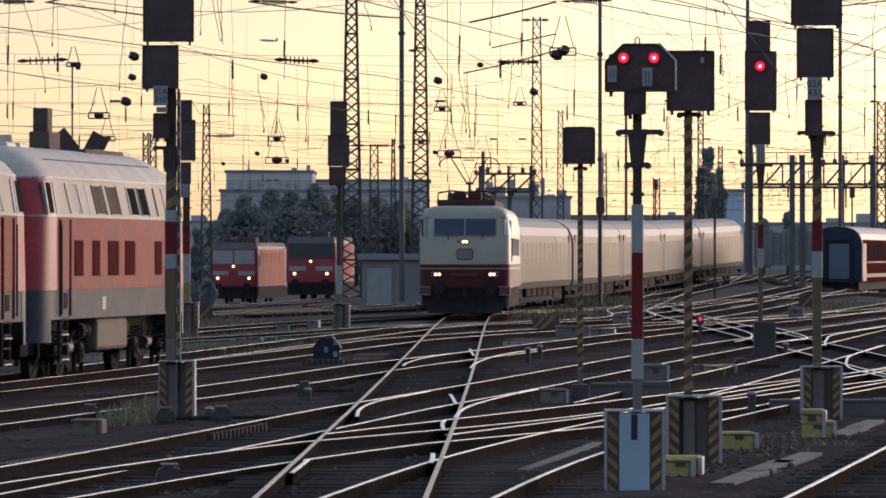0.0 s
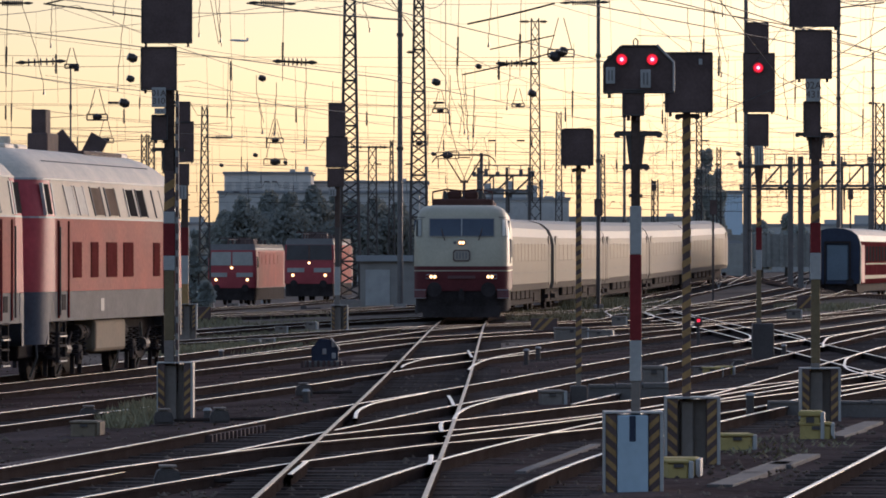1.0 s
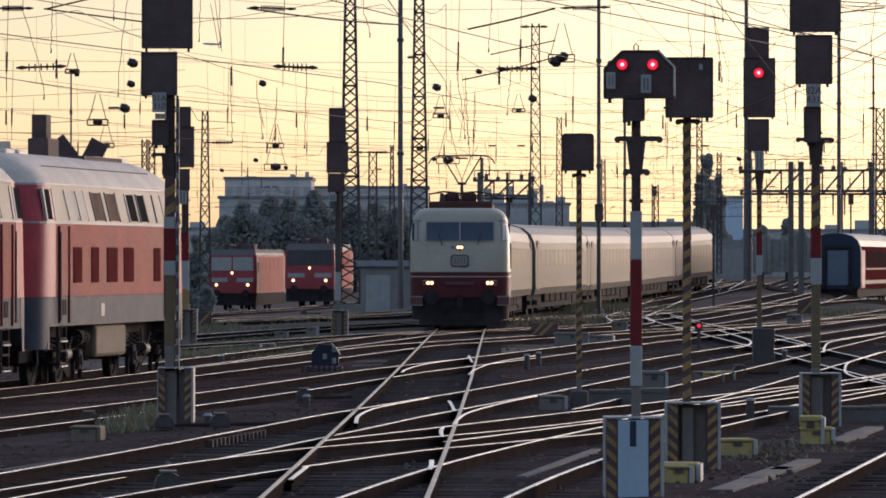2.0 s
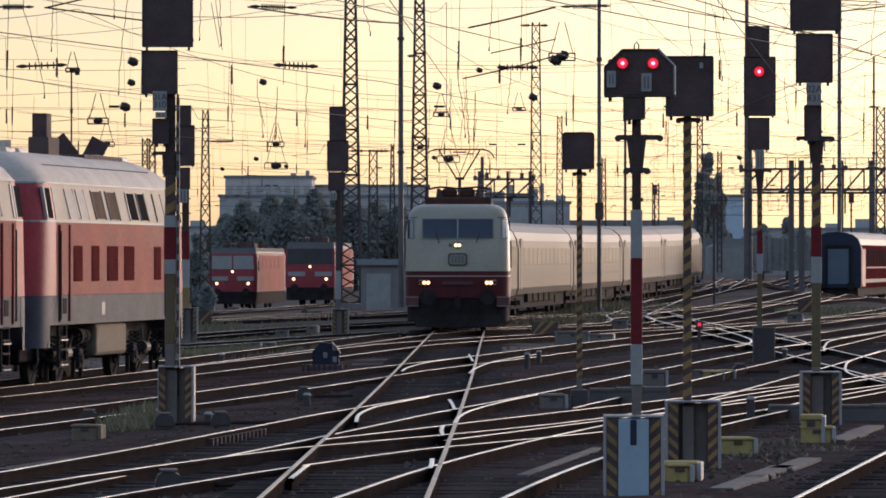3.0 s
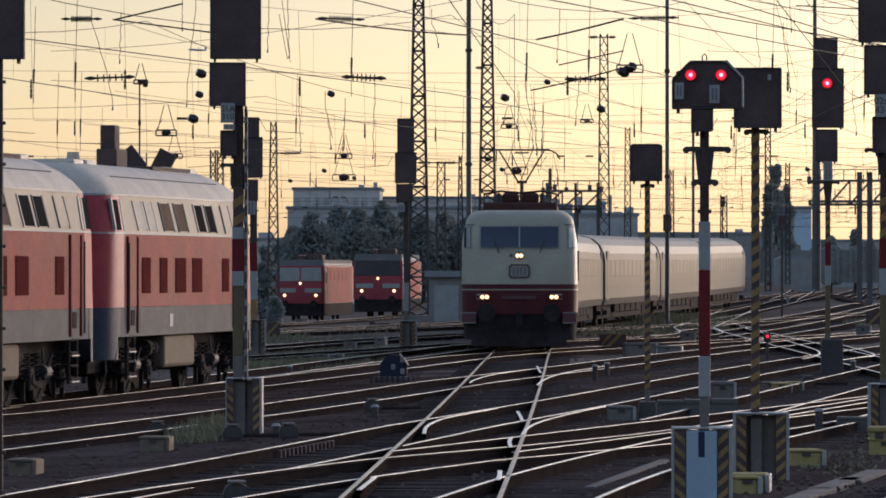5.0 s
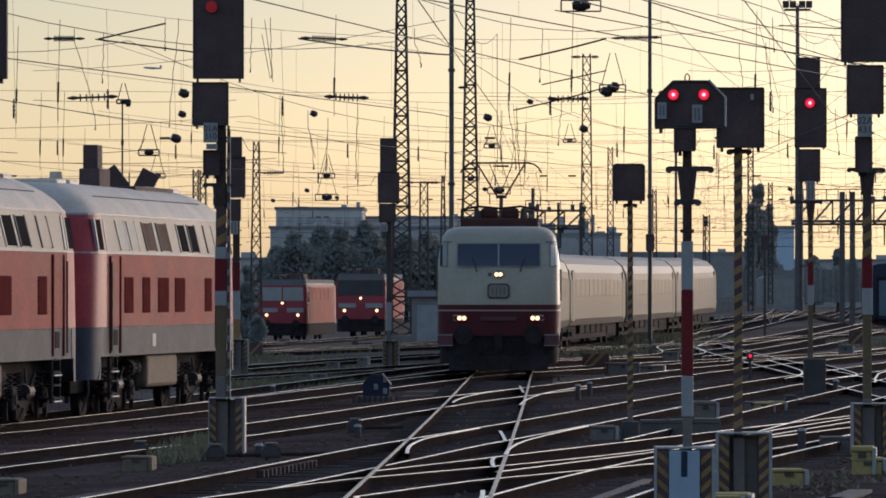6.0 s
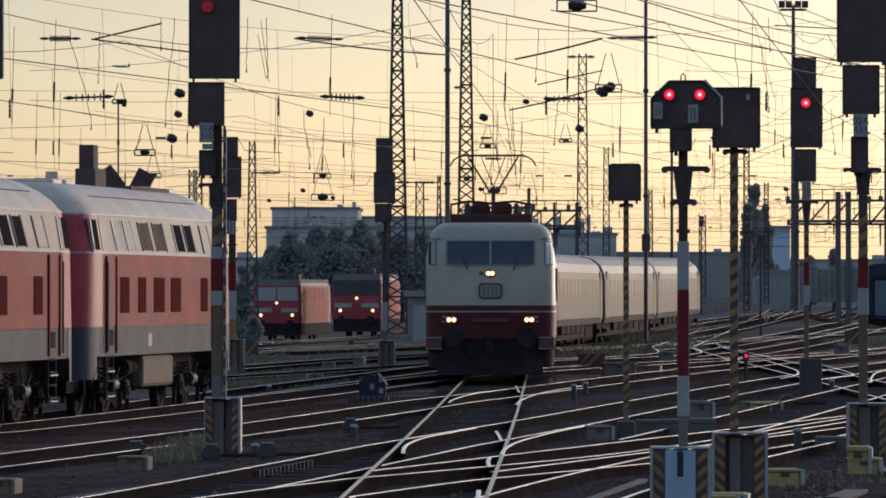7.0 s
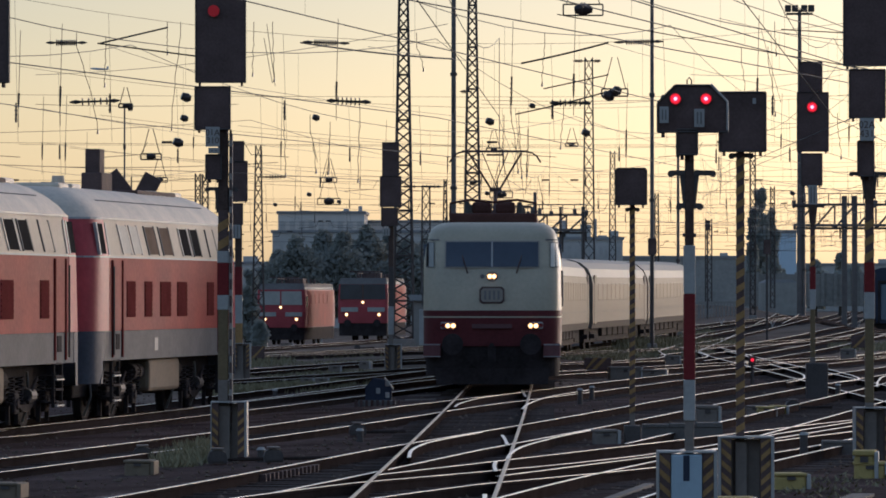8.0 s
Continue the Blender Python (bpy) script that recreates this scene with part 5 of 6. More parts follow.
    for k in range(9):
        part("roof_rib", boxed(0.55, 0.62, 9.6 + k * 0.5, 9.7 + k * 0.5, 4.20, 4.42), ROOFGREY, root)
    return root


DIESEL = pose(-9.10, 111.5, -0.20, 0, 0, -7.8)
diesel = diesel_locomotive()
diesel.matrix_world = DIESEL
copy_thing(diesel, DIESEL @ pose(0, -16.45, 0))


# ---- the red electric locomotives further back ----
def electric_locomotive(label, dark_face):
    root = thing("electric_locomotive", label, "locomotive", "red electric locomotives")
    L, W = 16.6, 1.48

    def shell(name, zs, mat, label="", lean=0.0, grow=0.0):
        rings = [nose_ring(z, W + grow - 0.07 * max(0, z - 2.9), lean * max(0, z - 2.0) - grow, L - lean * max(0, z - 2.0) + grow, 0.25) for z in zs]
        return part(name, loft(bmesh.new(), rings), mat, root, label)

    shell("underframe", [0.3, 0.7, 1.05], UNDER, "black underframe", 0, -0.06)
    shell("body", [1.05, 1.6, 2.0, 2.7, 3.35], RED, "traffic red body", 0.16)
    shell("roof", [3.352, 3.55, 3.72], SILLGREY, "grey roof", 0.16, -0.06)
    for s in (-1, 1):
        # a paler red panel paints the sunlight onto the flank
        part("side_panel", boxed(*sorted((s * 1.44, s * (W + 0.012))), 1.6, L - 1.6, 1.1, 3.28, bevel=0.005), OLDRED, root, "red side painted paler as if sunlit")
        for k in range(5):
            part("side_grille", boxed(*sorted((s * 1.45, s * (W + 0.03))), 3.0 + k * 2.2, 4.5 + k * 2.2, 2.5, 3.1, bevel=0.01), OLDRED, root)
        part("cab_side_window", boxed(*sorted((s * 1.4, s * (W + 0.015))), 0.8, 1.4, 2.3, 2.95, bevel=0.01), CABPANE, root)
        lamp(root, s * 0.96, 0.02, 1.55, 0.10)
        bm = tube(bmesh.new(), (s * 0.875, -0.5, 1.05), (s * 0.875, -0.43, 1.05), 0.22, 0.22, 16)
        tube(bm, (s * 0.875, -0.45, 1.05), (s * 0.875, 0.2, 1.05), 0.1, 0.1, 8)
        part("buffer", bm, UNDER, root)
        part("white_bar", boxed(*sorted((s * 0.28, s * 1.3)), -0.03, 0.05, 1.72, 1.98, bevel=0.01), PALE, root, "white painted bar")
        part("bogie_frame", boxed(*sorted((s * 1.0, s * 1.2)), 2.0, 6.0, 0.4, 0.75, bevel=0.04), UNDER, root)
        part("bogie_frame", boxed(*sorted((s * 1.0, s * 1.2)), 10.5, 14.5, 0.4, 0.75, bevel=0.04), UNDER, root)
        # pale strip paints the gleam along the roof edge
        part("roof_edge", boxed(*sorted((s * 1.2, s * 1.40)), 0.6, L - 0.6, 3.36, 3.5, bevel=0.03), PALE, root, "roof edge strip painted with a pale gleam")
    lamp(root, 0, 0.03, 2.28, 0.085)
    if dark_face:
        part("windscreen", prism(bmesh.new(), [(-1.36, 2.45), (1.36, 2.45), (1.32, 3.34), (-1.32, 3.34)], 0.06, 0.4), CABPANE, root, "wide dark windscreen")
        part("windscreen_pillar", boxed(-0.05, 0.05, 0.04, 0.3, 2.45, 3.34), BLACK, root)
    else:
        # the reflection is painted as a pale windscreen colour
        part("windscreen", prism(bmesh.new(), [(-1.3, 2.42), (1.3, 2.42), (1.24, 3.24), (-1.24, 3.24)], 0.04, 0.4), LITPANE, root, "pale reflecting windscreen")
        part("windscreen_pillar", boxed(-0.04, 0.04, 0.02, 0.3, 2.42, 3.24), RED, root)
    for y in (2.8, 5.2, 11.3, 13.7):
        wheelset(root, y, 0.58)
    bm = bmesh.new()
    for k in range(6):
        tube(bm, (-0.5, 2.5 + k * 2.2, 3.7), (-0.5, 2.5 + k * 2.2, 4.0), 0.08, 0.06, 8)
        tube(bm, (0.5, 2.5 + k * 2.2, 3.7), (0.5, 2.5 + k * 2.2, 4.0), 0.08, 0.06, 8)
    tube(bm, (-0.5, 2.5, 4.0), (-0.5, 13.5, 4.0), 0.03, 0.03, 6)
    box(bm, -0.9, 0.9, 1.5, 1.7, 4.05, 4.12)
    tube(bm, (0.3, 1.6, 4.05), (0.0, 3.8, 3.9), 0.035, 0.035, 6)
    box(bm, -0.5, 0.5, 7.0, 9.5, 3.7, 4.05, bevel=0.05)
    part("roof_gear", bm, BLACK, root, "folded pantograph and roof insulators")
    return root


shunting = electric_locomotive("red electric locomotive with pale reflecting windscreen and lit lamps", False)
SHUNT = (-12.771, 358.0, -4.8)
waiting = electric_locomotive("red electric locomotive with dark windscreen and lit lamps", True)
waiting.matrix_world = pose(-7.808, 347.0, ground_z(-7.808, 347.0), 0, 0, -3.0)


def shunt_rows():
    """It stands, then creeps forward."""
    rows = []
    for t, go in ((0, 0), (3.0, 0), (4.5, 0.05), (5.25, 0.2), (6, 0.5), (6.5, 0.8), (7, 1.3), (7.5, 1.85), (8, 2.4)):
        x, y = SHUNT[0] - go * math.sin(radians(4.8)), SHUNT[1] - go * math.cos(radians(4.8))
        rows.append((t, pose(x, y, ground_z(SHUNT[0], SHUNT[1]), 0, 0, SHUNT[2])))
    return rows


# ---- the parked coach ----
SIDERED = material("dull_red_coach_paint", (0.13, 0.030, 0.031), 0.8, 0, 0.25, 0.8, 10, spec=0.0)


ENDDOOR = material("blue_grey_door_paint", (0.15, 0.18, 0.215), 0.5, 0, 0.15, 1.0, 10, spec=0.2)


def parked_coach(x, y, turn):
    z = ground_z(x, y)
    root = thing("parked_coach", "dark blue-ended coach with red and white side parked in the yard", "railway coach", "", pose(x, y, z, 0, 0, turn))
    prof = coach_profile(4.05, 1.41, 0.95)
    L = 26.0
    NAVY = BLUEGREY
    part("body", loft(bmesh.new(), [[(px, yy, pz) for px, pz in prof] for yy in (0.0, L)]), SIDERED, root, "dull red coach side")
    part("end_wall", loft(bmesh.new(), [[(px * 1.004, yy, pz + 0.004) for px, pz in prof] for yy in (-0.05, 0.6)]), NAVY, root, "dark blue coach end")
    part("roof", loft(bmesh.new(), [[(px * 1.01, yy, pz + 0.012) for px, pz in prof if pz > 3.25] for yy in (0.3, L)]), ROOFGREY, root, "pale grey roof")
    part("end_door", boxed(-0.45, 0.72, -0.09, -0.04, 1.15, 3.1, bevel=0.03), ENDDOOR, root, "blue-grey end door")
    part("gangway_frame", prism(bmesh.new(), [(-0.6, 0.95), (-0.5, 0.95), (-0.5, 3.2), (0.78, 3.2), (0.78, 0.95), (0.88, 0.95), (0.88, 3.32), (-0.6, 3.32)], -0.2, -0.05), UNDER, root)
    for s in (-1, 1):
        part("white_band", boxed(*sorted((s * 1.38, s * 1.418)), 3.2, L - 1, 2.02, 2.10), COACH, root)
        part("lower_band", boxed(*sorted((s * 1.38, s * 1.418)), 2.2, L - 1, 1.22, 1.42), COACH, root)
        for i in range(10):
            part("window", boxed(*sorted((s * 1.38, s * 1.425)), 3.6 + i * 2.1, 4.9 + i * 2.1, 2.2, 3.05, bevel=0.02), SIDEPANE, root)
        part("door", boxed(*sorted((s * 1.38, s * 1.422)), 0.66, 2.6, 1.0, 3.1, bevel=0.02), RED, root, "brighter red door")
        bm = tube(bmesh.new(), (s * 0.875, -0.6, 1.05), (s * 0.875, -0.53, 1.05), 0.22, 0.22, 16)
        tube(bm, (s * 0.875, -0.55, 1.05), (s * 0.875, 0.2, 1.05), 0.1, 0.1, 8)
        part("buffer", bm, UNDER, root)
        part("bogie_frame", boxed(*sorted((s * 0.95, s * 1.15)), 2.0, 5.4, 0.35, 0.72, bevel=0.05), UNDER, root)
    part("underframe", boxed(-1.2, 1.2, 0.2, L, 0.5, 0.94), UNDER, root)
    for yy in (2.4, 4.9, 20.5, 23.0):
        wheelset(root, yy, 0.46)


parked_coach(21.781, 325.0, -9)


# ---- masts and overhead line ----
def lattice_mast(x, y, w0, w1, top, mat=None, pitch=0.9, label="tall riveted steel lattice mast for the overhead line", legs=0.05):
    mat = mat or DARKMAST
    zb = ground_z(x, y) - RAIL_H
    root = thing("lattice_mast", label, "mast", "overhead line masts", pose(x, y, zb))
    h = top - zb
    part("footing", boxed(-w0 * 0.75, w0 * 0.75, -w0 * 0.75, w0 * 0.75, -0.4, 0.35, bevel=0.03), CONCRETE, root)
    n = max(4, int(h / (pitch * (w0 + w1) / 2 + 0.2)))

    def half(z):
        return (w0 + (w1 - w0) * z / h) / 2
    for sx in (-1, 1):
        for sy in (-1, 1):
            part("leg", tube(bmesh.new(), (sx * w0 / 2, sy * w0 / 2, 0), (sx * w1 / 2, sy * w1 / 2, h), legs, legs * 0.8, 4), mat, root)
    for face in range(4):
        bm = bmesh.new()
        for k in range(n):
            za, zc = h * k / n, h * (k + 1) / n
            a, c = half(za), half(zc)
            for sg in (-1, 1):
                p, q = Vector((sg * a, -a, za)), Vector((-sg * c, -c, zc))
                r = Matrix.Rotation(face * math.pi / 2, 3, "Z")
                tube(bm, r @ p, r @ q, legs * 0.45, legs * 0.45, 4)
            if k % 4 == 0:
                r = Matrix.Rotation(face * math.pi / 2, 3, "Z")
                tube(bm, r @ Vector((-a, -a, za)), r @ Vector((a, -a, za)), legs * 0.6, legs * 0.6, 4)
        tagged(part("bracing", bm, mat, root, "crossed steel bracing"), kind="stuff")
    return root


def tube_mast(x, y, r, top, label="slim round steel mast", mat=None):
    zb = ground_z(x, y) - RAIL_H
    root = thing("steel_mast", label, "mast", "overhead line masts", pose(x, y, zb))
    part("pole", tube(bmesh.new(), (0, 0, -0.3), (0, 0, top - zb), r, r * 0.75, 12), mat or MAST, root)
    part("footing", boxed(-r * 2.2, r * 2.2, -r * 2.2, r * 2.2, -0.4, 0.25, bevel=0.03), CONCRETE, root)
    for k in range(3):
        z = (top - zb) * (0.35 + 0.25 * k)
        part("collar", tube(bmesh.new(), (0, 0, z), (0, 0, z + 0.14), r * 1.25, r * 1.25, 12), DARKMAST, root)
    return root


def mast_arm(mast, z, reach, side):
    z -= mast.matrix_world.translation.z
    part("bracket_arm", tube(bmesh.new(), (0, -0.2, z), (side * reach, -0.2, z), 0.035, 0.03, 6), DARKMAST, mast)
    bm = tube(bmesh.new(), (side * reach * 0.42, -0.2, z), (side * reach * 0.88, -0.2, z), 0.05, 0.05, 8)
    for k in range(5):
        a = reach * (0.45 + 0.09 * k)
        tube(bm, (side * a, -0.2, z), (side * (a + 0.04), -0.2, z), 0.11, 0.08, 10)
    part("insulator", bm, INSULATOR, mast, "brown ribbed insulator")


mast = lattice_mast(-4.517, 290.0, 1.032, 0.39, 17.487, None, 0.5, legs=0.075)
mast_arm(mast, 7.504, 2.091, 1)
mast = lattice_mast(-1.231, 320.0, 1.046, 0.369, 19.073, None, 0.5, legs=0.075)
mast_arm(mast, 13.227, 0.677, -1)
mast = lattice_mast(5.267, 330.0, 0.698, 0.412, 15.477, None, 1.0, legs=0.045)
mast_arm(mast, 12.938, 1.587, -1)
mast_arm(mast, 15.287, 0.698, 1)
mast_arm(mast, 15.287, 0.888, -1)
mast = lattice_mast(8.0, 400.0, 0.5, 0.308, 11.958, None, 1.2, legs=0.045)
mast = lattice_mast(-13.295, 330.0, 0.698, 0.286, 10.559, None, 1.1, legs=0.045)
mast_arm(mast, 8.782, 1.523, 1)
mast = lattice_mast(-3.519, 300.0, 0.519, 0.375, 7.688, None, 1.0, legs=0.045)
mast_arm(mast, 7.688, 1.298, -1)
mast = lattice_mast(-16.69, 330.0, 0.286, 0.286, 8.972, None, 1.2, legs=0.045)
mast = lattice_mast(-16.525, 335.0, 0.322, 0.322, 9.043, None, 1.2, legs=0.045)
mast = lattice_mast(15.265, 420.0, 0.444, 0.444, 7.602, None, 1.0, legs=0.045)
mast = lattice_mast(10.45, 380.0, 0.329, 0.219, 8.727, None, 1.0, legs=0.045)
mast = lattice_mast(19.829, 420.0, 0.323, 0.283, 9.904, None, 1.0, legs=0.045)
mast = lattice_mast(28.727, 385.0, 0.592, 0.518, 12.145, None, 1.0, legs=0.045)
mast_arm(mast, 12.145, 0.814, -1)
mast = lattice_mast(15.785, 360.0, 0.312, 0.312, 11.669, None, 1.2, legs=0.045)
mast = lattice_mast(-2.792, 330.0, 0.476, 0.127, 8.655, None, 1.0, legs=0.045)
mast = tube_mast(-1.825, 260.0, 0.125, 19.9)
mast = tube_mast(6.415, 240.0, 0.092, 17.15)
mast = tube_mast(-10.723, 170.0, 0.033, 7.577)
mast_arm(mast, 7.577, 0.262, 1)
mast = tube_mast(25.146, 372.0, 0.143, 20.392)
mast_arm(mast, 9.662, 1.073, -1)
mast = tube_mast(9.346, 300.0, 0.087, 10.804)
mast = tube_mast(27.181, 370.0, 0.089, 14.958)
mast = tube_mast(2.867, 420.0, 0.162, 9.5)
mast = tube_mast(24.066, 405.0, 0.175, 7.991)
mast = tube_mast(19.95, 380.0, 0.128, 9.458)


def bent_wire(bm, p, q, sag, r, n=10):
    p, q = Vector(p), Vector(q)
    pts = []
    for i in range(n + 1):
        t = i / n
        v = p.lerp(q, t)
        v.z -= 4 * sag * t * (1 - t)
        pts.append(v)
    path_tube(bm, pts, r, 4)
    return pts


def wire_thick(y):
    return 0.0025 + 0.000019 * y


def head_span(y, x0, x1, z_top, z_low, tracks, sag):
    """A transverse span: a sagging carrier, two straight cross wires, hangers and an insulated arm over each track."""
    root = thing("cross_span", "thin steel cross-span wires with hangers and dark insulators", "overhead line", "cross spans of the overhead line")
    r = wire_thick(y)
    bm = bmesh.new()
    top = bent_wire(bm, (x0, y, z_top + sag), (x1, y, z_top + sag), sag, r, 16)
    part("carrier_wire", bm, WIRE, root)
    for k, z in enumerate((z_low + 1.35, z_low)):
        bm = bmesh.new()
        bent_wire(bm, (x0, y, z), (x1, y, z), 0.08, r * 0.9, 8)
        part("cross_wire", bm, WIRE, root)
    rnd = random.Random(int(y))
    for k, x in enumerate(tracks):
        t = (x - x0) / (x1 - x0)
        zt = z_top + sag - 4 * sag * t * (1 - t)
        part("hanger", tube(bmesh.new(), (x, y, zt), (x + 0.1, y, z_low), r * 0.8, r * 0.8, 4), WIRE, root)
        bm = bmesh.new()
        zi = z_low + 0.55 + 0.3 * rnd.random()
        tube(bm, (x + 0.04, y, zi), (x + 0.04, y, zi + 0.55), 0.03, 0.022, 8)
        for j in range(4):
            tube(bm, (x + 0.04, y, zi + 0.08 + j * 0.12), (x + 0.04, y, zi + 0.12 + j * 0.12), 0.05, 0.035, 8)
        part("insulator", bm, INSULATOR, root, "dark ribbed insulator")
        bm = bmesh.new()
        sd = 1 if k % 2 else -1
        path_tube(bm, [(x + sd * 1.1, y, z_low), (x + sd * 0.9, y, z_low - 0.35), (x - sd * 0.15, y, z_low - 0.42)], r * 1.6, 5)
        part("registration_arm", bm, WIRE, root)
        if rnd.random() < 0.6:
            part("section_insulator", tube(bmesh.new(), (x + sd * 1.5, y, z_low), (x + sd * 1.8, y, z_low), 0.035, 0.035, 8), INSULATOR, root)
    return root


def overhead_line(pts, y0, y1, spans, dz=0.0):
    """Contact wire, carrier and droppers above one track."""
    root = thing("overhead_line", "thin dark contact wire and carrier with droppers", "overhead line", "contact lines of the yard")
    line = spline(pts, 3.0)

    def at(y):
        for a, b in zip(line, line[1:]):
            if a.y <= y <= b.y:
                return a.x + (b.x - a.x) * (y - a.y) / max(b.y - a.y, 0.01)
        return line[-1].x if y > line[-1].y else line[0].x
    stops = [s for s in spans if y0 <= s <= y1]
    cw, mw, dr, run, high = bmesh.new(), bmesh.new(), bmesh.new(), [], []
    for k, (a, b) in enumerate(zip(stops, stops[1:])):
        za, zb = (0.25 if k % 2 else -0.25), (-0.25 if k % 2 else 0.25)
        pa, pb = Vector((at(a) + za, a, 5.55 + dz + ground_z(at(a), a))), Vector((at(b) + zb, b, 5.55 + dz + ground_z(at(b), b)))
        run.extend((pa, pb))
        top = [pa.lerp(pb, j / 12) + Vector((0, 0, 1.5 - 3.8 * j / 12 * (1 - j / 12))) for j in range(13)]
        high.extend(top[:-1])
        for j in range(1, 12, 2):
            c = pa.lerp(pb, j / 12)
            tube(dr, c, top[j], wire_thick(a) * 0.55, wire_thick(a) * 0.55, 3)
    part("contact_wire", path_tube(cw, run[0::2] + run[-1:], 0.008, 4), WIRE, root)
    part("carrier_wire", path_tube(mw, high, 0.0065, 4), WIRE, root)
    tagged(part("droppers", dr, WIRE, root), kind="stuff")


SPANS = [62, 112, 165, 222, 282, 345, 410, 480]
for y, x0, x1 in ((165, -15, 16), (222, -18, 22), (282, -19, 27), (345, -25, 34), (410, -28, 42), (480, -33, 48)):
    rnd_x = random.Random(y)
    xs, x = [], x0 + 1.5
    while x < x1 - 1:
        xs.append(round(x, 2))
        x += 2.6 + 2.4 * rnd_x.random()
    head_span(y, x0, x1, 9.2, 6.35 + 0.3 * rnd_x.random(), xs, 1.6)
for i in (0, 1, 2, 3, 4, 5, 8, 9, 12, 13, 14, 15):
    overhead_line(TRACKS[i], 60, 482, SPANS, 0.12 * (i % 3))


def strain_insulator(x, y, z, length, tilt, ribs, r):
    root = thing("strain_insulator", "dark ribbed insulator rod hanging in an overhead wire", "insulator", "strain insulators", pose(x, y, z, 0, tilt, 0))
    part("rod", tube(bmesh.new(), (-length / 2, 0, 0), (length / 2, 0, 0), r * 0.3, r * 0.3, 8), WIRE, root)
    for e in (-1, 1):
        part("end_clamp", tube(tube(bmesh.new(), (e * length * 0.52, 0, 0), (e * length * 0.40, 0, 0), r * 0.2, r * 0.62, 8), (e * length * 0.40, 0, 0), (e * length * 0.28, 0, 0), r * 0.62, r * 0.3, 8), INSULATOR, root, "tapered end clamp")
    for k in range(ribs):
        a = -length * 0.25 + length * 0.5 * k / max(ribs - 1, 1)
        part("rib", tube(bmesh.new(), (a - 0.012, 0, 0), (a + 0.022, 0, 0), r * 1.15, r * 0.8, 10), INSULATOR, root)


for q in [(-10.226, 150.0, 7.097, 1.24, -2, 5, 0.094), (-3.736, 150.0, 7.097, 1.096, 2, 6, 0.101), (1.918, 150.0, 7.054, 1.01, 0, 5, 0.094), (-10.217, 140.0, 8.167, 0.942, 0, 11, 0.067), (-4.025, 140.0, 8.167, 1.077, 2, 11, 0.067), (3.419, 140.0, 8.181, 1.144, -1, 11, 0.061), (-8.603, 230.0, 6.772, 0.84, 0, 5, 0.077)]:
    strain_insulator(*q)


def wire_weight(x, y, z, r):
    ob = part("wire_weight", tube(tube(bmesh.new(), (-r, 0, 0), (r * 0.2, 0, 0), r * 0.75, r, 12), (r * 0.2, 0, 0), (r, 0, 0.02), r, r * 0.6, 12), INSULATOR, None, "", True)
    ob.matrix_world = pose(x, y, z, 0, 20, 15)
    tagged(ob, "dark round insulator hanging in the overhead wires", "insulator", "round insulators")


for q in [(-7.363, 140.0, 6.862, 0.114), (-7.404, 140.0, 6.363, 0.087), (-7.552, 140.0, 5.785, 0.114), (-4.267, 140.0, 6.377, 0.081), (-0.121, 140.0, 6.283, 0.094), (2.167, 140.0, 6.013, 0.094), (2.90, 150.0, 7.23, 0.135), (3.12, 149.8, 7.38, 0.10), (-6.327, 200.0, 5.573, 0.077), (-5.308, 200.0, 5.323, 0.067), (-8.229, 220.0, 5.535, 0.074), (0.952, 150.0, 6.982, 0.072), (-0.269, 200.0, 5.612, 0.077), (10.115, 200.0, 5.612, 0.077)]:
    wire_weight(*q)


def stick_insulator(x, y, z0, z1):
    root = thing("stick_insulator", "dark upright insulator stick hung in the overhead wires", "insulator", "stick insulators", pose(x, y, z0))
    h = z1 - z0
    part("body", tube(bmesh.new(), (0, 0, 0), (0.01, 0, h), 0.022, 0.030, 8), INSULATOR, root)
    for k in range(4):
        part("rib", tube(bmesh.new(), (0, 0, h * (0.25 + 0.16 * k)), (0, 0, h * (0.29 + 0.16 * k)), 0.042, 0.032, 8), INSULATOR, root)
    part("hanger", tube(bmesh.new(), (0.01, 0, h), (0.05, 0, h + 1.6), 0.008, 0.008, 4), WIRE, root)
    part("tail", tube(bmesh.new(), (0, 0, -0.5), (0, 0, 0), 0.008, 0.008, 4), WIRE, root)


for q in [(-11.106, 150.0, 6.967, 7.487), (-12.173, 150.0, 6.938, 7.313), (-14.635, 200.0, 6.727, 7.342), (-15.423, 200.0, 6.765, 7.304), (-7.653, 210.0, 7.097, 7.642), (0.474, 170.0, 7.659, 8.476), (4.462, 200.0, 6.862, 7.765), (6.692, 150.0, 7.227, 7.688), (-4.053, 150.0, 7.112, 7.602), (2.005, 150.0, 7.227, 7.804), (-6.435, 280.0, 7.212, 7.804), (-7.35, 260.0, 7.525, 8.025), (-2.1, 260.0, 7.525, 8.275), (9.9, 260.0, 7.65, 8.275), (12.038, 200.0, 7.342, 7.919), (2.769, 300.0, 7.198, 7.919), (9.569, 320.0, 6.612, 7.227), (-4.85, 260.0, 7.775, 8.275), (-18.1, 260.0, 7.15, 7.775), (-10.212, 300.0, 6.477, 7.198), (-11.296, 220.0, 7.65, 8.073), (15.781, 220.0, 6.592, 7.65), (11.19, 230.0, 7.9, 8.453), (1.4, 260.0, 7.525, 8.025), (-0.646, 280.0, 7.4, 7.938), (-9.308, 200.0, 7.535, 7.919)]:
    stick_insulator(*q)


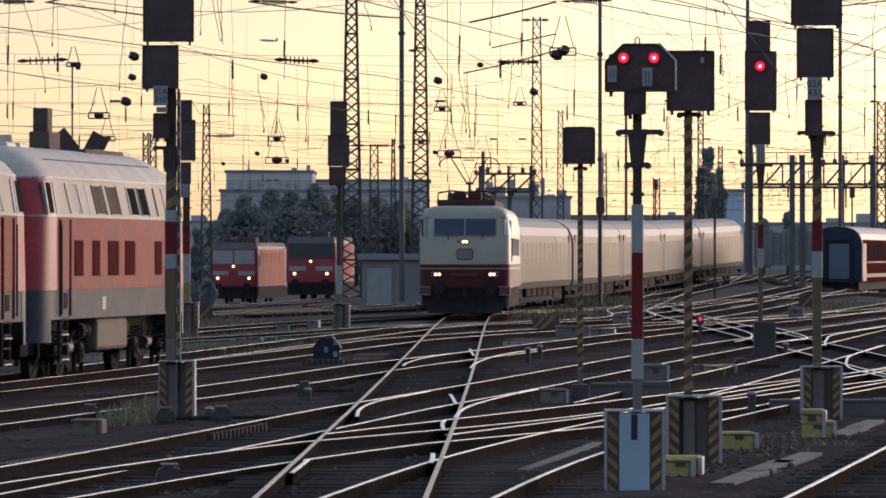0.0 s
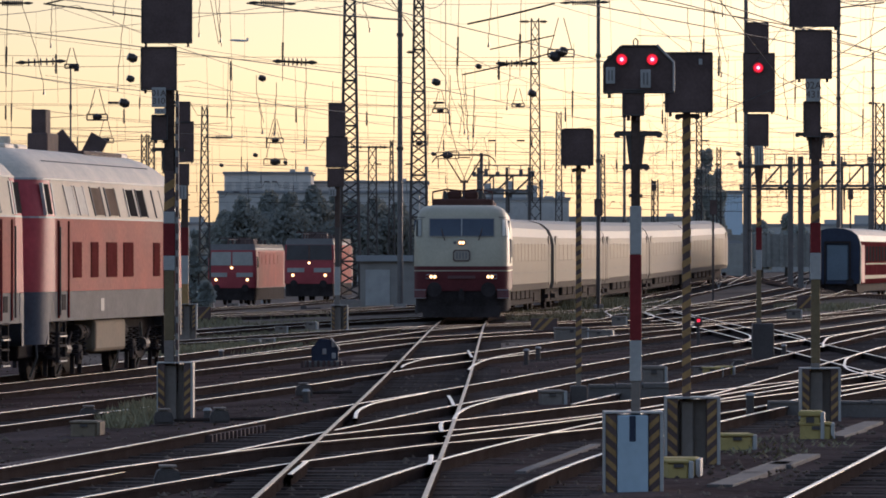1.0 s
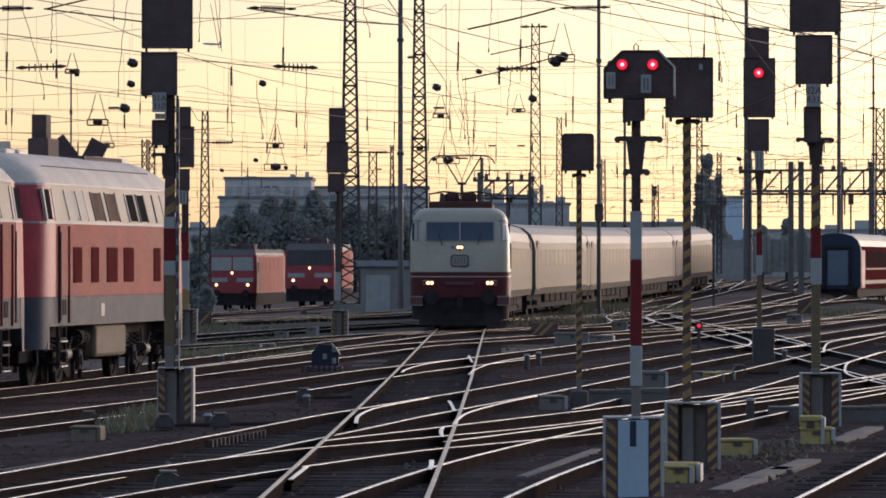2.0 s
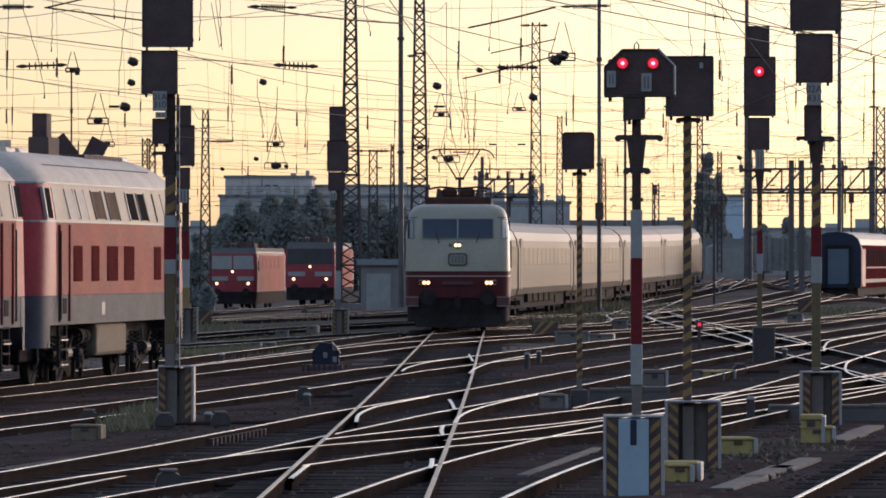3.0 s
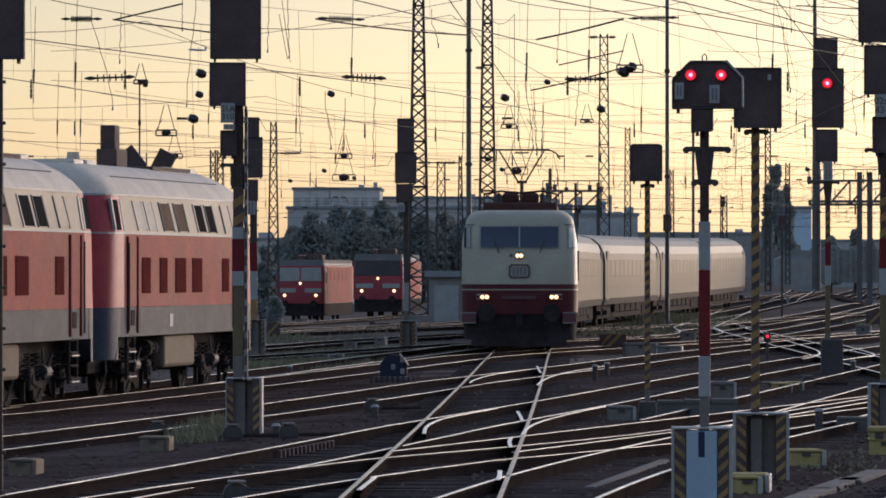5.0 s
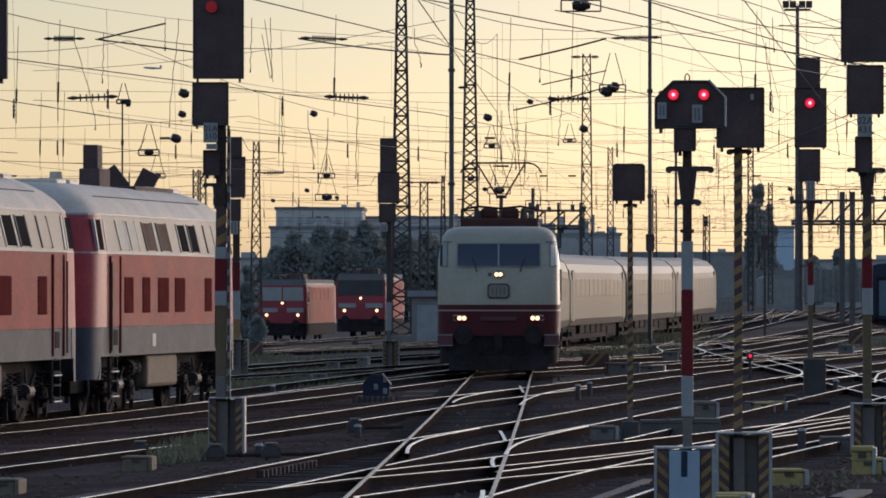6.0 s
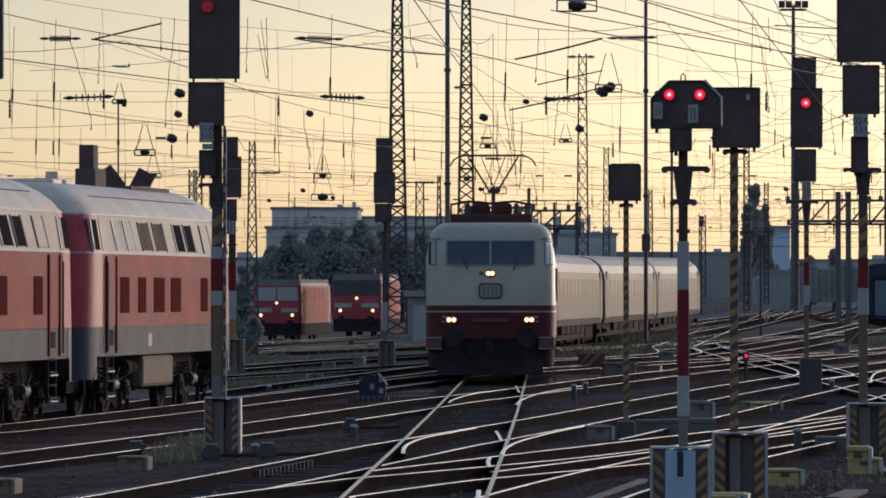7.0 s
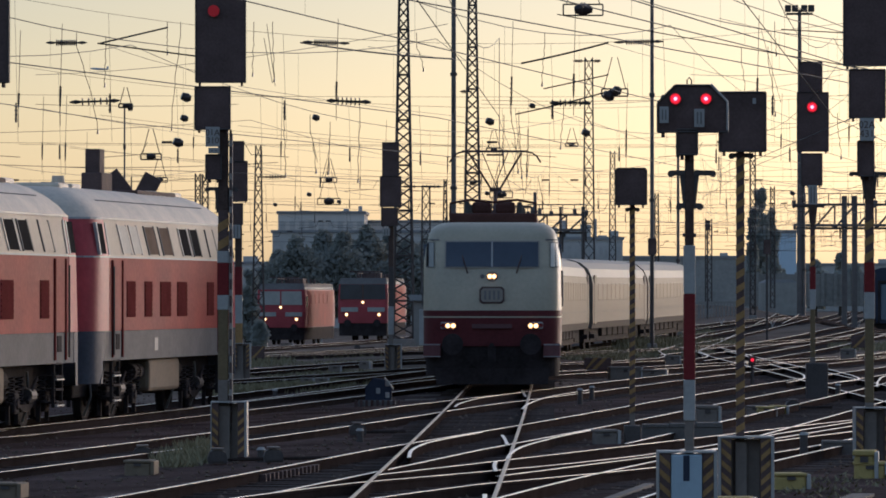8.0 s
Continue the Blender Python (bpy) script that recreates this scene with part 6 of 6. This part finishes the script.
def section_switch(x, y, z, w):
    root = thing("section_switch", "dark overhead switch fitting hung on two wires", "overhead fitting", "overhead fittings", pose(x, y, z))
    bm = bmesh.new()
    ring = [(-w / 2, 0, 0), (w / 2, 0, 0), (w / 2, 0, w * 0.28), (-w / 2, 0, w * 0.28)]
    for p, q in zip(ring, ring[1:] + ring[:1]):
        tube(bm, p, q, 0.02, 0.02, 5)
    part("frame", bm, INSULATOR, root, "open dark steel frame")
    part("insulator", tube(tube(bmesh.new(), (-w * 0.22, 0, w * 0.14), (0, 0, w * 0.16), w * 0.09, w * 0.18, 10), (0, 0, w * 0.16), (w * 0.24, 0, w * 0.14), w * 0.18, w * 0.07, 10), INSULATOR, root, "dark round insulator")
    for s in (-1, 1):
        part("hanger", tube(bmesh.new(), (s * w * 0.42, 0, w * 0.28), (s * w * 0.10, 0, w * 1.5), 0.011, 0.011, 4), WIRE, root)


for q in [(3.058, 150.0, 7.227, 0.663), (2.1, 140.0, 8.813, 0.942), (-0.037, 190.0, 6.772, 0.475), (2.485, 190.0, 6.955, 0.402), (-8.784, 150.0, 5.612, 0.519), (-11.423, 200.0, 5.996, 0.538), (-5.654, 200.0, 5.996, 0.538), (-9.433, 150.0, 6.938, 0.346), (-6.785, 240.0, 5.842, 0.923), (0.233, 220.0, 5.788, 0.846), (-0.975, 260.0, 7.025, 0.65)]:
    section_switch(*q)


# free wires that cross the picture between the towers
def loose_wire(p, q, sag, r):
    bm = bmesh.new()
    bent_wire(bm, p, q, sag, r, 14)
    ob = part("overhead_wire", bm, WIRE)
    tagged(ob, "thin dark overhead wire strung across the yard", "wire", "loose overhead wires")


for a in [(-10.01, 150.0, 8.568, -7.446, 160.0, 8.15, 0.1, 0.0062), (-11.74, 150.0, 7.025, -6.548, 150.0, 7.025, 0.05, 0.0062), (-6.985, 160.0, 7.842, 4.062, 240.0, 9.073, 0.2, 0.0062), (-3.015, 140.0, 8.073, 0.885, 200.0, 10.035, 0.1, 0.0062), (-0.346, 150.0, 7.025, 10.069, 170.0, 8.525, 0.3, 0.0062), (-0.346, 150.0, 7.126, 4.125, 150.0, 7.126, 0.03, 0.0062), (0.519, 150.0, 6.765, 3.115, 150.0, 7.414, 0.03, 0.018), (0.619, 140.0, 7.669, 2.706, 140.0, 8.167, 0.02, 0.022), (2.638, 140.0, 8.14, 17.262, 220.0, 8.919, 0.3, 0.0062), (-4.631, 140.0, 8.167, -1.067, 150.0, 8.179, 0.05, 0.02), (-12.523, 160.0, 8.15, -0.969, 120.0, 7.688, 0.2, 0.0062), (-14.688, 190.0, 8.179, -2.423, 300.0, 8.929, 0.3, 0.0062), (-8.731, 200.0, 7.919, 17.9, 260.0, 8.025, 0.4, 0.0062), (-2.769, 200.0, 7.631, 13.569, 180.0, 7.862, 0.5, 0.0062), (4.99, 150.0, 7.775, 10.2, 130.0, 7.525, 0.2, 0.0062), (-17.781, 230.0, 8.121, 3.569, 320.0, 8.304, 0.4, 0.0062), (-13.962, 300.0, 8.208, 24.123, 320.0, 7.996, 0.5, 0.0062), (-15.85, 260.0, 8.275, 22.719, 330.0, 7.862, 0.5, 0.0062), (5.585, 330.0, 7.227, 27.462, 350.0, 7.703, 0.3, 0.0062), (5.331, 140.0, 8.746, 11.769, 150.0, 8.063, 0.1, 0.0062), (-5.827, 150.0, 9.073, -5.611, 150.0, 7.487, 0, 0.008), (-5.899, 150.0, 8.713, -5.683, 150.0, 7.559, 0, 0.008), (6.793, 150.0, 8.929, 7.298, 150.0, 7.054, 0, 0.0062), (8.65, 260.0, 7.525, 29.815, 380.0, 6.535, 0.3, 0.0062), (-2.983, 330.0, 7.227, 7.892, 380.0, 6.535, 0.2, 0.0062), (2.046, 280.0, 8.612, 30.154, 400.0, 6.765, 0.4, 0.0062), (-14.269, 350.0, 7.198, 1.385, 400.0, 5.612, 0.3, 0.0062), (0.623, 180.0, 7.862, 0.907, 185.0, 5.174, 0, 0.0062), (0.762, 180.0, 7.342, 0.566, 190.0, 5.987, 0, 0.008), (1.114, 190.0, 6.717, 0.987, 190.0, 5.438, 0, 0.008), (1.388, 190.0, 5.987, 1.571, 190.0, 5.073, 0, 0.008), (-5.296, 170.0, 6.727, -5.133, 170.0, 5.991, 0, 0.008), (-16.235, 210.0, 6.754, -7.754, 210.0, 6.895, 0.1, 0.01), (-17.781, 230.0, 6.573, -10.704, 230.0, 6.794, 0.1, 0.01), (8.723, 420.0, 6.592, 26.896, 420.0, 6.39, 0.1, 0.02), (11.677, 440.0, 5.746, 27.754, 440.0, 5.45, 0.1, 0.02), (-9.41, 140.0, 8.154, -7.794, 140.0, 8.531, 0, 0.02), (-9.477, 140.0, 8.154, -7.121, 140.0, 7.844, 0.0, 0.018), (1.24, 150.0, 7.414, 2.899, 150.0, 7.775, 0, 0.016), (7.298, 150.0, 8.929, 11.192, 150.0, 8.713, 0, 0.014), (9.369, 140.0, 8.046, 10.554, 140.0, 8.181, 0, 0.018), (1.48, 140.0, 8.84, 9.9, 140.0, 7.36, 0.02, 0.012)]:
    loose_wire(a[0:3], a[3:6], a[6], a[7])


def hanging_wire(x0, z0, x1, z1, seed):
    """A slack wire that hangs down from the line with a few kinks and a small clamp at its foot."""
    rnd = random.Random(seed)
    root = thing("hanging_wire", "slack dark wire hanging from the overhead line", "wire", "hanging wires", pose(x1, 150.0, z1))
    n = 9
    pts = [((x0 - x1) * (k / n) ** 1.4 + 0.016 * math.sin(1.9 * k + seed) * (0 < k < n), 0.0, (z0 - z1) * k / n) for k in range(n + 1)]
    pts.append((pts[-1][0], 0.0, z0 - z1 + 0.35))
    part("strand", path_tube(bmesh.new(), pts, 0.0085, 4), WIRE, root)
    part("clamp", tube(bmesh.new(), (0, 0, -0.07), (0.01, 0, 0.05), 0.022 + 0.012 * rnd.random(), 0.014, 6), INSULATOR, root)


for k, q in enumerate([(-10.69, 8.5, -10.15, 6.33), (-8.03, 8.78, -8.26, 6.41), (-4.72, 6.41, -4.57, 5.32), (-4.21, 6.22, -4.27, 5.28), (-5.39, 6.55, -5.35, 5.22), (-3.45, 6.62, -3.5, 5.08), (-5.68, 8.78, -5.64, 7.66), (-6.16, 8.78, -6.19, 7.8), (-8.37, 8.78, -8.37, 8.35), (-9.94, 8.42, -9.97, 7.52), (0.39, 6.84, 0.59, 5.32), (1.75, 6.74, 1.67, 5.93), (0.85, 6.04, 0.81, 5.24), (0.61, 6.51, 0.68, 5.18), (7.14, 8.78, 7.18, 8.31), (6.29, 8.14, 6.39, 7.27), (6.97, 8.14, 7.15, 6.77), (8.74, 6.45, 8.83, 5.68), (11.09, 8.78, 10.95, 7.41), (0.23, 6.41, 0.19, 5.83), (1.27, 8.5, 1.2, 7.54), (-2.0, 8.5, -1.83, 7.92)]):
    hanging_wire(*q, k)


# ---- gantry, floodlight ----
def signal_gantry(x0, x1, y, z0, z1, posts):
    zb = ground_z((x0 + x1) / 2, y) - RAIL_H
    root = thing("signal_gantry", "dark steel lattice gantry across the far tracks", "gantry", "far gantries", pose(0, y, zb))
    for z in (z0 - zb, z1 - zb):
        # the paler mast colour stands in for haze on the far gantries
        part("chord", boxed(x0, x1, -0.1, 0.1, z - 0.08, z + 0.08), MAST, root)
    n = max(3, int((x1 - x0) / 1.3))
    for k in range(n):
        a, b = x0 + (x1 - x0) * k / n, x0 + (x1 - x0) * (k + 1) / n
        part("brace", tube(bmesh.new(), (a, 0, z0 - zb), (b, 0, z1 - zb), 0.07, 0.07, 4), MAST, root)
        part("upright", tube(bmesh.new(), (b, 0, z0 - zb), (b, 0, z1 - zb), 0.06, 0.06, 4), MAST, root)
    part("walkway", boxed(x0, x1, -0.5, 0.5, z0 - zb + 0.12, z0 - zb + 0.30), MAST, root, "dark grating walkway")
    rnd, m = random.Random(int(y)), int((x1 - x0) / 0.75)
    for k in range(m + 1):
        a = x0 + (x1 - x0) * k / m
        part("rail_post", tube(bmesh.new(), (a, -0.5, z1 - zb), (a, -0.5, z1 - zb + 0.75), 0.035, 0.035, 5), MAST, root)
        if rnd.random() < 0.45:
            h = 0.2 + 0.35 * rnd.random()
            part("equipment_box", boxed(a - 0.12, a + 0.16, -0.6, -0.3, z1 - zb - 0.1, z1 - zb + h, bevel=0.03), MAST, root)
        if rnd.random() < 0.5:
            h = 0.5 + 1.0 * rnd.random()
            part("hanging_insulator", tube(bmesh.new(), (a, -0.3, z0 - zb - h), (a, -0.3, z0 - zb), 0.05, 0.07, 8), INSULATOR, root)
    part("hand_rail", tube(bmesh.new(), (x0, -0.5, z1 - zb + 0.75), (x1, -0.5, z1 - zb + 0.75), 0.035, 0.035, 5), MAST, root)
    for x, w in posts:
        part("post", boxed(x - w, x + w, -w, w, -0.3, z1 - zb + 0.6), MAST, root)


signal_gantry(20.308, 32.923, 400.0, 6.688, 8.304, [(20.846, 0.14), (23.769, 0.18), (24.462, 0.18), (27.154, 0.16), (29.269, 0.2), (31.385, 0.2)])
signal_gantry(2.398, 6.657, 430.0, 6.698, 8.021, [(2.729, 0.13), (4.796, 0.1), (6.45, 0.13)])


def floodlight_mast(x, y, top):
    zb = ground_z(x, y) - RAIL_H
    root = thing("floodlight_mast", "tall floodlight mast with a cluster of lamps on top", "mast", "", pose(x, y, zb))
    h = top - zb
    part("pole", tube(bmesh.new(), (0, 0, -0.3), (0, 0, h), 0.2, 0.11, 10), MAST, root)
    part("crossbar", boxed(-0.85, 0.85, -0.08, 0.08, h - 0.35, h - 0.2), DARKMAST, root)
    for k in (-0.75, -0.3, 0.3, 0.75):
        part("floodlight", boxed(k - 0.2, k + 0.2, -0.25, 0.15, h - 0.15, h + 0.3, bevel=0.05), DARKMAST, root)


floodlight_mast(19.694, 380.0, 20.602)


# ---- buildings ----
SHEDGREY = material("sooty_shed_wall", (0.33, 0.31, 0.28), 0.9, 0, 0.25, 0.15, 2, spec=0.1)


def building(label, x0, x1, y, z0, z1, depth, wall, storeys, bays, extras=()):
    root = thing("building", label, "building", "buildings behind the yard", pose((x0 + x1) / 2, y, 0))
    h = (x1 - x0) / 2
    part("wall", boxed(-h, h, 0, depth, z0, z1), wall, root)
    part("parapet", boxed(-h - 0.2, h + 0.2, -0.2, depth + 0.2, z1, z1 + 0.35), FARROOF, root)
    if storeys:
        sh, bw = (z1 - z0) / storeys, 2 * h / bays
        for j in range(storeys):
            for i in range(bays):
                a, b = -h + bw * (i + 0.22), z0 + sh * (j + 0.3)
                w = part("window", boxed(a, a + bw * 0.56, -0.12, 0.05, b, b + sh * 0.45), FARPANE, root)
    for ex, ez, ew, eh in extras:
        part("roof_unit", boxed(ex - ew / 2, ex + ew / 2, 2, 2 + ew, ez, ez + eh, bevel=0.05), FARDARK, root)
    return root


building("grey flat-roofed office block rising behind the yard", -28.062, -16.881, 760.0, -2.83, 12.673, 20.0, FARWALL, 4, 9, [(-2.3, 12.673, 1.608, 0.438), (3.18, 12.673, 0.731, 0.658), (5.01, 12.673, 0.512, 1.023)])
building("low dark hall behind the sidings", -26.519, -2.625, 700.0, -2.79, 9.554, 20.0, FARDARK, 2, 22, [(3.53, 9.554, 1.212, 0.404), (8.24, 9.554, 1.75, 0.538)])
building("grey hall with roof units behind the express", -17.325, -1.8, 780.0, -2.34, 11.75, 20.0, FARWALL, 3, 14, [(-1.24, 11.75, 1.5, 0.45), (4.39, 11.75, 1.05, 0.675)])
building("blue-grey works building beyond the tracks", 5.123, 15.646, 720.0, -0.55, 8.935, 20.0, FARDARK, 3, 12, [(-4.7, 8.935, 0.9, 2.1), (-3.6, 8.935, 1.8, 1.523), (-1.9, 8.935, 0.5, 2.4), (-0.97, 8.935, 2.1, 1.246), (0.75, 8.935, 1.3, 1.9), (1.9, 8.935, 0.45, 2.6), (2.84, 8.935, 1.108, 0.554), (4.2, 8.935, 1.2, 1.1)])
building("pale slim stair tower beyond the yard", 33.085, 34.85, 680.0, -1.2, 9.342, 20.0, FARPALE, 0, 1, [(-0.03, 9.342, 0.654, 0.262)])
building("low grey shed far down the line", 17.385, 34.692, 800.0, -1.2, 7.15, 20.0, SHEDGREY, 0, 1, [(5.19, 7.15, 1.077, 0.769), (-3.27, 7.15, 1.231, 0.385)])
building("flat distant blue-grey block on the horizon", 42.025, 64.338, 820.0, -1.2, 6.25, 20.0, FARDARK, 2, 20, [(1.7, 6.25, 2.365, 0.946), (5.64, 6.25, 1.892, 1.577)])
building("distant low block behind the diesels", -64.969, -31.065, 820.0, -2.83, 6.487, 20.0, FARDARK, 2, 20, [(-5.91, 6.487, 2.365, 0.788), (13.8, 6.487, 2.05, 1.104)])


def hut(x, y):
    z = ground_z(x, y) - RAIL_H
    root = thing("trackside_hut", "small grey trackside hut with pale door and flat roof", "hut", "", pose(x, y, z))
    part("wall", boxed(-1.55, 1.35, 0, 2.6, -0.2, 2.15), CONCRETE, root)
    part("door", boxed(-1.3, -0.1, -0.05, 0.02, 0.0, 1.75, bevel=0.02), PALE, root, "pale grey door")
    part("roof", boxed(-1.75, 1.6, -0.3, 2.9, 2.15, 2.45, bevel=0.03), FARROOF, root, "flat grey roof")


hut(-2.384, 285.0)


# ---- trees ----
def tree(x, y, top, w, kind, seed):
    rnd = random.Random(seed)
    z = ground_z(x, y) - RAIL_H - 0.1
    h = top - z
    label = "slender dark poplar with a ragged crown" if kind == "poplar" else "dark leafy tree with an uneven crown at the yard's edge"
    root = thing("tree", label, "tree", "trees behind the yard", pose(x, y, z))
    bm = tube(bmesh.new(), (0, 0, -0.3), (0.1, 0, h * 0.55), 0.28, 0.10, 8)
    for k in range(7):
        a, zz = rnd.random() * 6.28, h * (0.25 + 0.07 * k)
        tube(bm, (0, 0, zz), (math.cos(a) * w * 0.3, math.sin(a) * w * 0.3, zz + h * 0.14), 0.08, 0.03, 5)
    part("trunk", bm, BARK, root)
    verts, faces = [], []
    lumps = []
    for k in range(30 if kind == "poplar" else 40 if kind == "linden" else 18):
        t = rnd.random()
        rr = w * 0.5 * (math.sin(math.pi * min(1, 0.12 + t * 0.9)) if kind != "poplar" else 1 - 0.55 * t)
        a = rnd.random() * 6.28
        lumps.append((math.cos(a) * rr * 0.6, math.sin(a) * rr * 0.6, h * (0.2 + 0.78 * t), max(rr * 0.65, w * 0.12)))
    for cx, cy, cz, r in lumps:
        for _ in range(170):
            v = Vector((rnd.gauss(0, 1), rnd.gauss(0, 1), rnd.gauss(0, 1))).normalized() * r * ((0.2 + 0.85 * rnd.random()) if kind == "linden" else 0.55 + 0.5 * rnd.random())
            c = Vector((cx, cy, cz)) + Vector((v.x, v.y, v.z * (1.5 if kind == "poplar" else 1.0)))
            s, b = 0.14 + 0.2 * rnd.random(), len(verts)
            u = Vector((rnd.gauss(0, 1), rnd.gauss(0, 1), rnd.gauss(0, 1))).normalized() * s
            q = u.orthogonal().normalized() * s * 0.7
            verts.extend([tuple(c - u), tuple(c + q), tuple(c + u), tuple(c - q)])
            faces.append((b, b + 1, b + 2, b + 3))
    mesh_part("crown", (verts, faces), FARLEAF if kind == "linden" else LEAF, root, "ragged foliage paled by painted haze", "stuff")


for q in [(-23.6, 640.0, 6.6, 6.0, 'linden', 20), (-21.3, 632.0, 8.2, 6.4, 'linden', 21), (-18.8, 645.0, 8.9, 7.0, 'linden', 22), (-16.4, 636.0, 8.6, 6.8, 'linden', 23), (-14.0, 642.0, 9.2, 7.0, 'linden', 24), (-11.6, 650.0, 8.8, 6.6, 'linden', 25), (-9.4, 638.0, 8.0, 6.2, 'linden', 26), (-7.0, 644.0, 8.7, 6.4, 'linden', 27), (-4.6, 640.0, 7.6, 6.0, 'linden', 28), (23.5, 520.0, 11.55, 1.7, 'poplar', 0), (24.534, 525.0, 10.126, 1.413, 'poplar', 1), (22.68, 515.0, 9.578, 1.288, 'poplar', 2), (24.369, 512.0, 7.812, 1.28, 'poplar', 3), (33.742, 620.0, 5.846, 3.577, 'oak', 4), (37.6, 640.0, 6.581, 3.692, 'oak', 5), (38.527, 630.0, 5.663, 3.029, 'oak', 6), (-20.031, 480.0, 4.227, 2.769, 'oak', 7), (-13.93, 330.0, 2.467, 1.269, 'oak', 8), (-11.628, 290.0, 0.756, 0.558, 'oak', 9), (26.273, 540.0, 4.487, 2.077, 'oak', 10)]:
    tree(*q)


# ---- retaining wall at the far end of the yard ----
WALLGREY = material("stained_wall", (0.27, 0.25, 0.225), 0.9, 0, 0.3, 0.25, 3, spec=0.1)


def far_wall(x0, x1, y, z0, z1):
    root = thing("retaining_wall", "long grey concrete retaining wall with pilasters", "wall", "", pose(0, y, 0), "structure")
    n = 18
    for k in range(n):
        a, b = x0 + (x1 - x0) * k / n, x0 + (x1 - x0) * (k + 1) / n
        part("wall_panel", boxed(a + 0.03, b - 0.03, 0, 0.4, z0, z1 - 0.05 * (k % 2)), WALLGREY, root)
        part("pilaster", boxed(a - 0.15, a + 0.15, -0.2, 0.1, z0, z1 + 0.1), WALLGREY, root)


far_wall(21.202, 41.154, 500.0, 1.188, 3.977)


def wagon(x, y, w, z0, z1):
    root = thing("freight_wagon", "dark low freight wagon standing far back", "wagon", "", pose(x, y, 0))
    part("body", boxed(-w / 2, w / 2, 0, 9, z0 + 0.7, z1, bevel=0.04), SHEDGREY, root)
    part("frame", boxed(-w / 2 + 0.2, w / 2 - 0.2, 0.2, 8.8, z0, z0 + 0.7), UNDER, root)
    part("roof", prism(bmesh.new(), [(-w / 2, z1), (w / 2, z1), (w * 0.3, z1 + 0.25), (-w * 0.3, z1 + 0.25)], 0, 9), FARROOF, root)


wagon(22.867, 470.0, 2.802, -0.29, 3.144)


def far_fence(x0, x1, y, z0, z1):
    root = thing("railing", "pale steel railing beside the far tracks", "railing", "", pose(x0, y, 0))
    n = 12
    w = (x1 - x0) / n
    for k in range(n + 1):
        part("post", boxed(k * w - 0.05, k * w + 0.05, -0.05, 0.05, z0, z1), CONCRETE, root)
    part("top_rail", boxed(-0.05, x1 - x0 + 0.05, -0.06, 0.06, z1, z1 + 0.14), CONCRETE, root)


far_fence(13.885, 16.462, 400.0, 0.58, 1.573)


# ---- the aircraft ----
def aircraft():
    root = thing("aircraft", "tiny pale aircraft climbing away in the evening sky", "aircraft")
    bm = loft(bmesh.new(), [[(x, r * math.cos(a), r * math.sin(a)) for a in [k * math.pi / 4 for k in range(8)]] for x, r in ((-6.6, 0.1), (-5.8, 0.5), (-4, 0.75), (3, 0.75), (5.5, 0.45), (6.8, 0.15))])
    part("fuselage", bm, PLANE, root, "pale fuselage", True)
    for s in (-1, 1):
        bm = bmesh.new()
        v = [bm.verts.new(p) for p in ((-1.6, s * 0.5, -0.3), (1.0, s * 0.5, -0.3), (2.9, s * 6.4, 0.25), (1.9, s * 6.4, 0.25))]
        f = bm.faces.new(v)
        bmesh.ops.solidify(bm, geom=[f], thickness=0.18)
        part("wing", bm, PLANE, root)
        part("engine", tube(bmesh.new(), (-1.6, s * 2.2, -0.55), (0.3, s * 2.2, -0.5), 0.36, 0.28, 10), PLANE, root)
        part("tailplane", boxed(5.3, 6.4, *sorted((s * 0.2, s * 2.2)), 0.2, 0.3), PLANE, root)
    part("fin", side_prism(bmesh.new(), [(-0.08, 0.3), (0.08, 0.3), (0.06, 2.2), (-0.06, 2.2)], 5.2, 6.7), PLANE, root)
    return root


plane = aircraft()


def motions():
    walk(express, express_rows(0, 19.5, 4.5))
    for i, c in enumerate(coaches):
        walk(c, express_rows(20.1 + COACH_L * i, COACH_L, 3.8))
    walk(shunting, shunt_rows())
    walk(plane, [(0, pose(-124.788, 4200.0, 154.804, 0, 3, 0)), (2, pose(-164.365, 4200.0, 157.065, 0, 3, 0)), (4, pose(-203.942, 4200.0, 159.327, 0, 3, 0)), (6, pose(-243.519, 4200.0, 161.588, 0, 3, 0)), (8, pose(-283.096, 4200.0, 163.85, 0, 3, 0))])


motions()
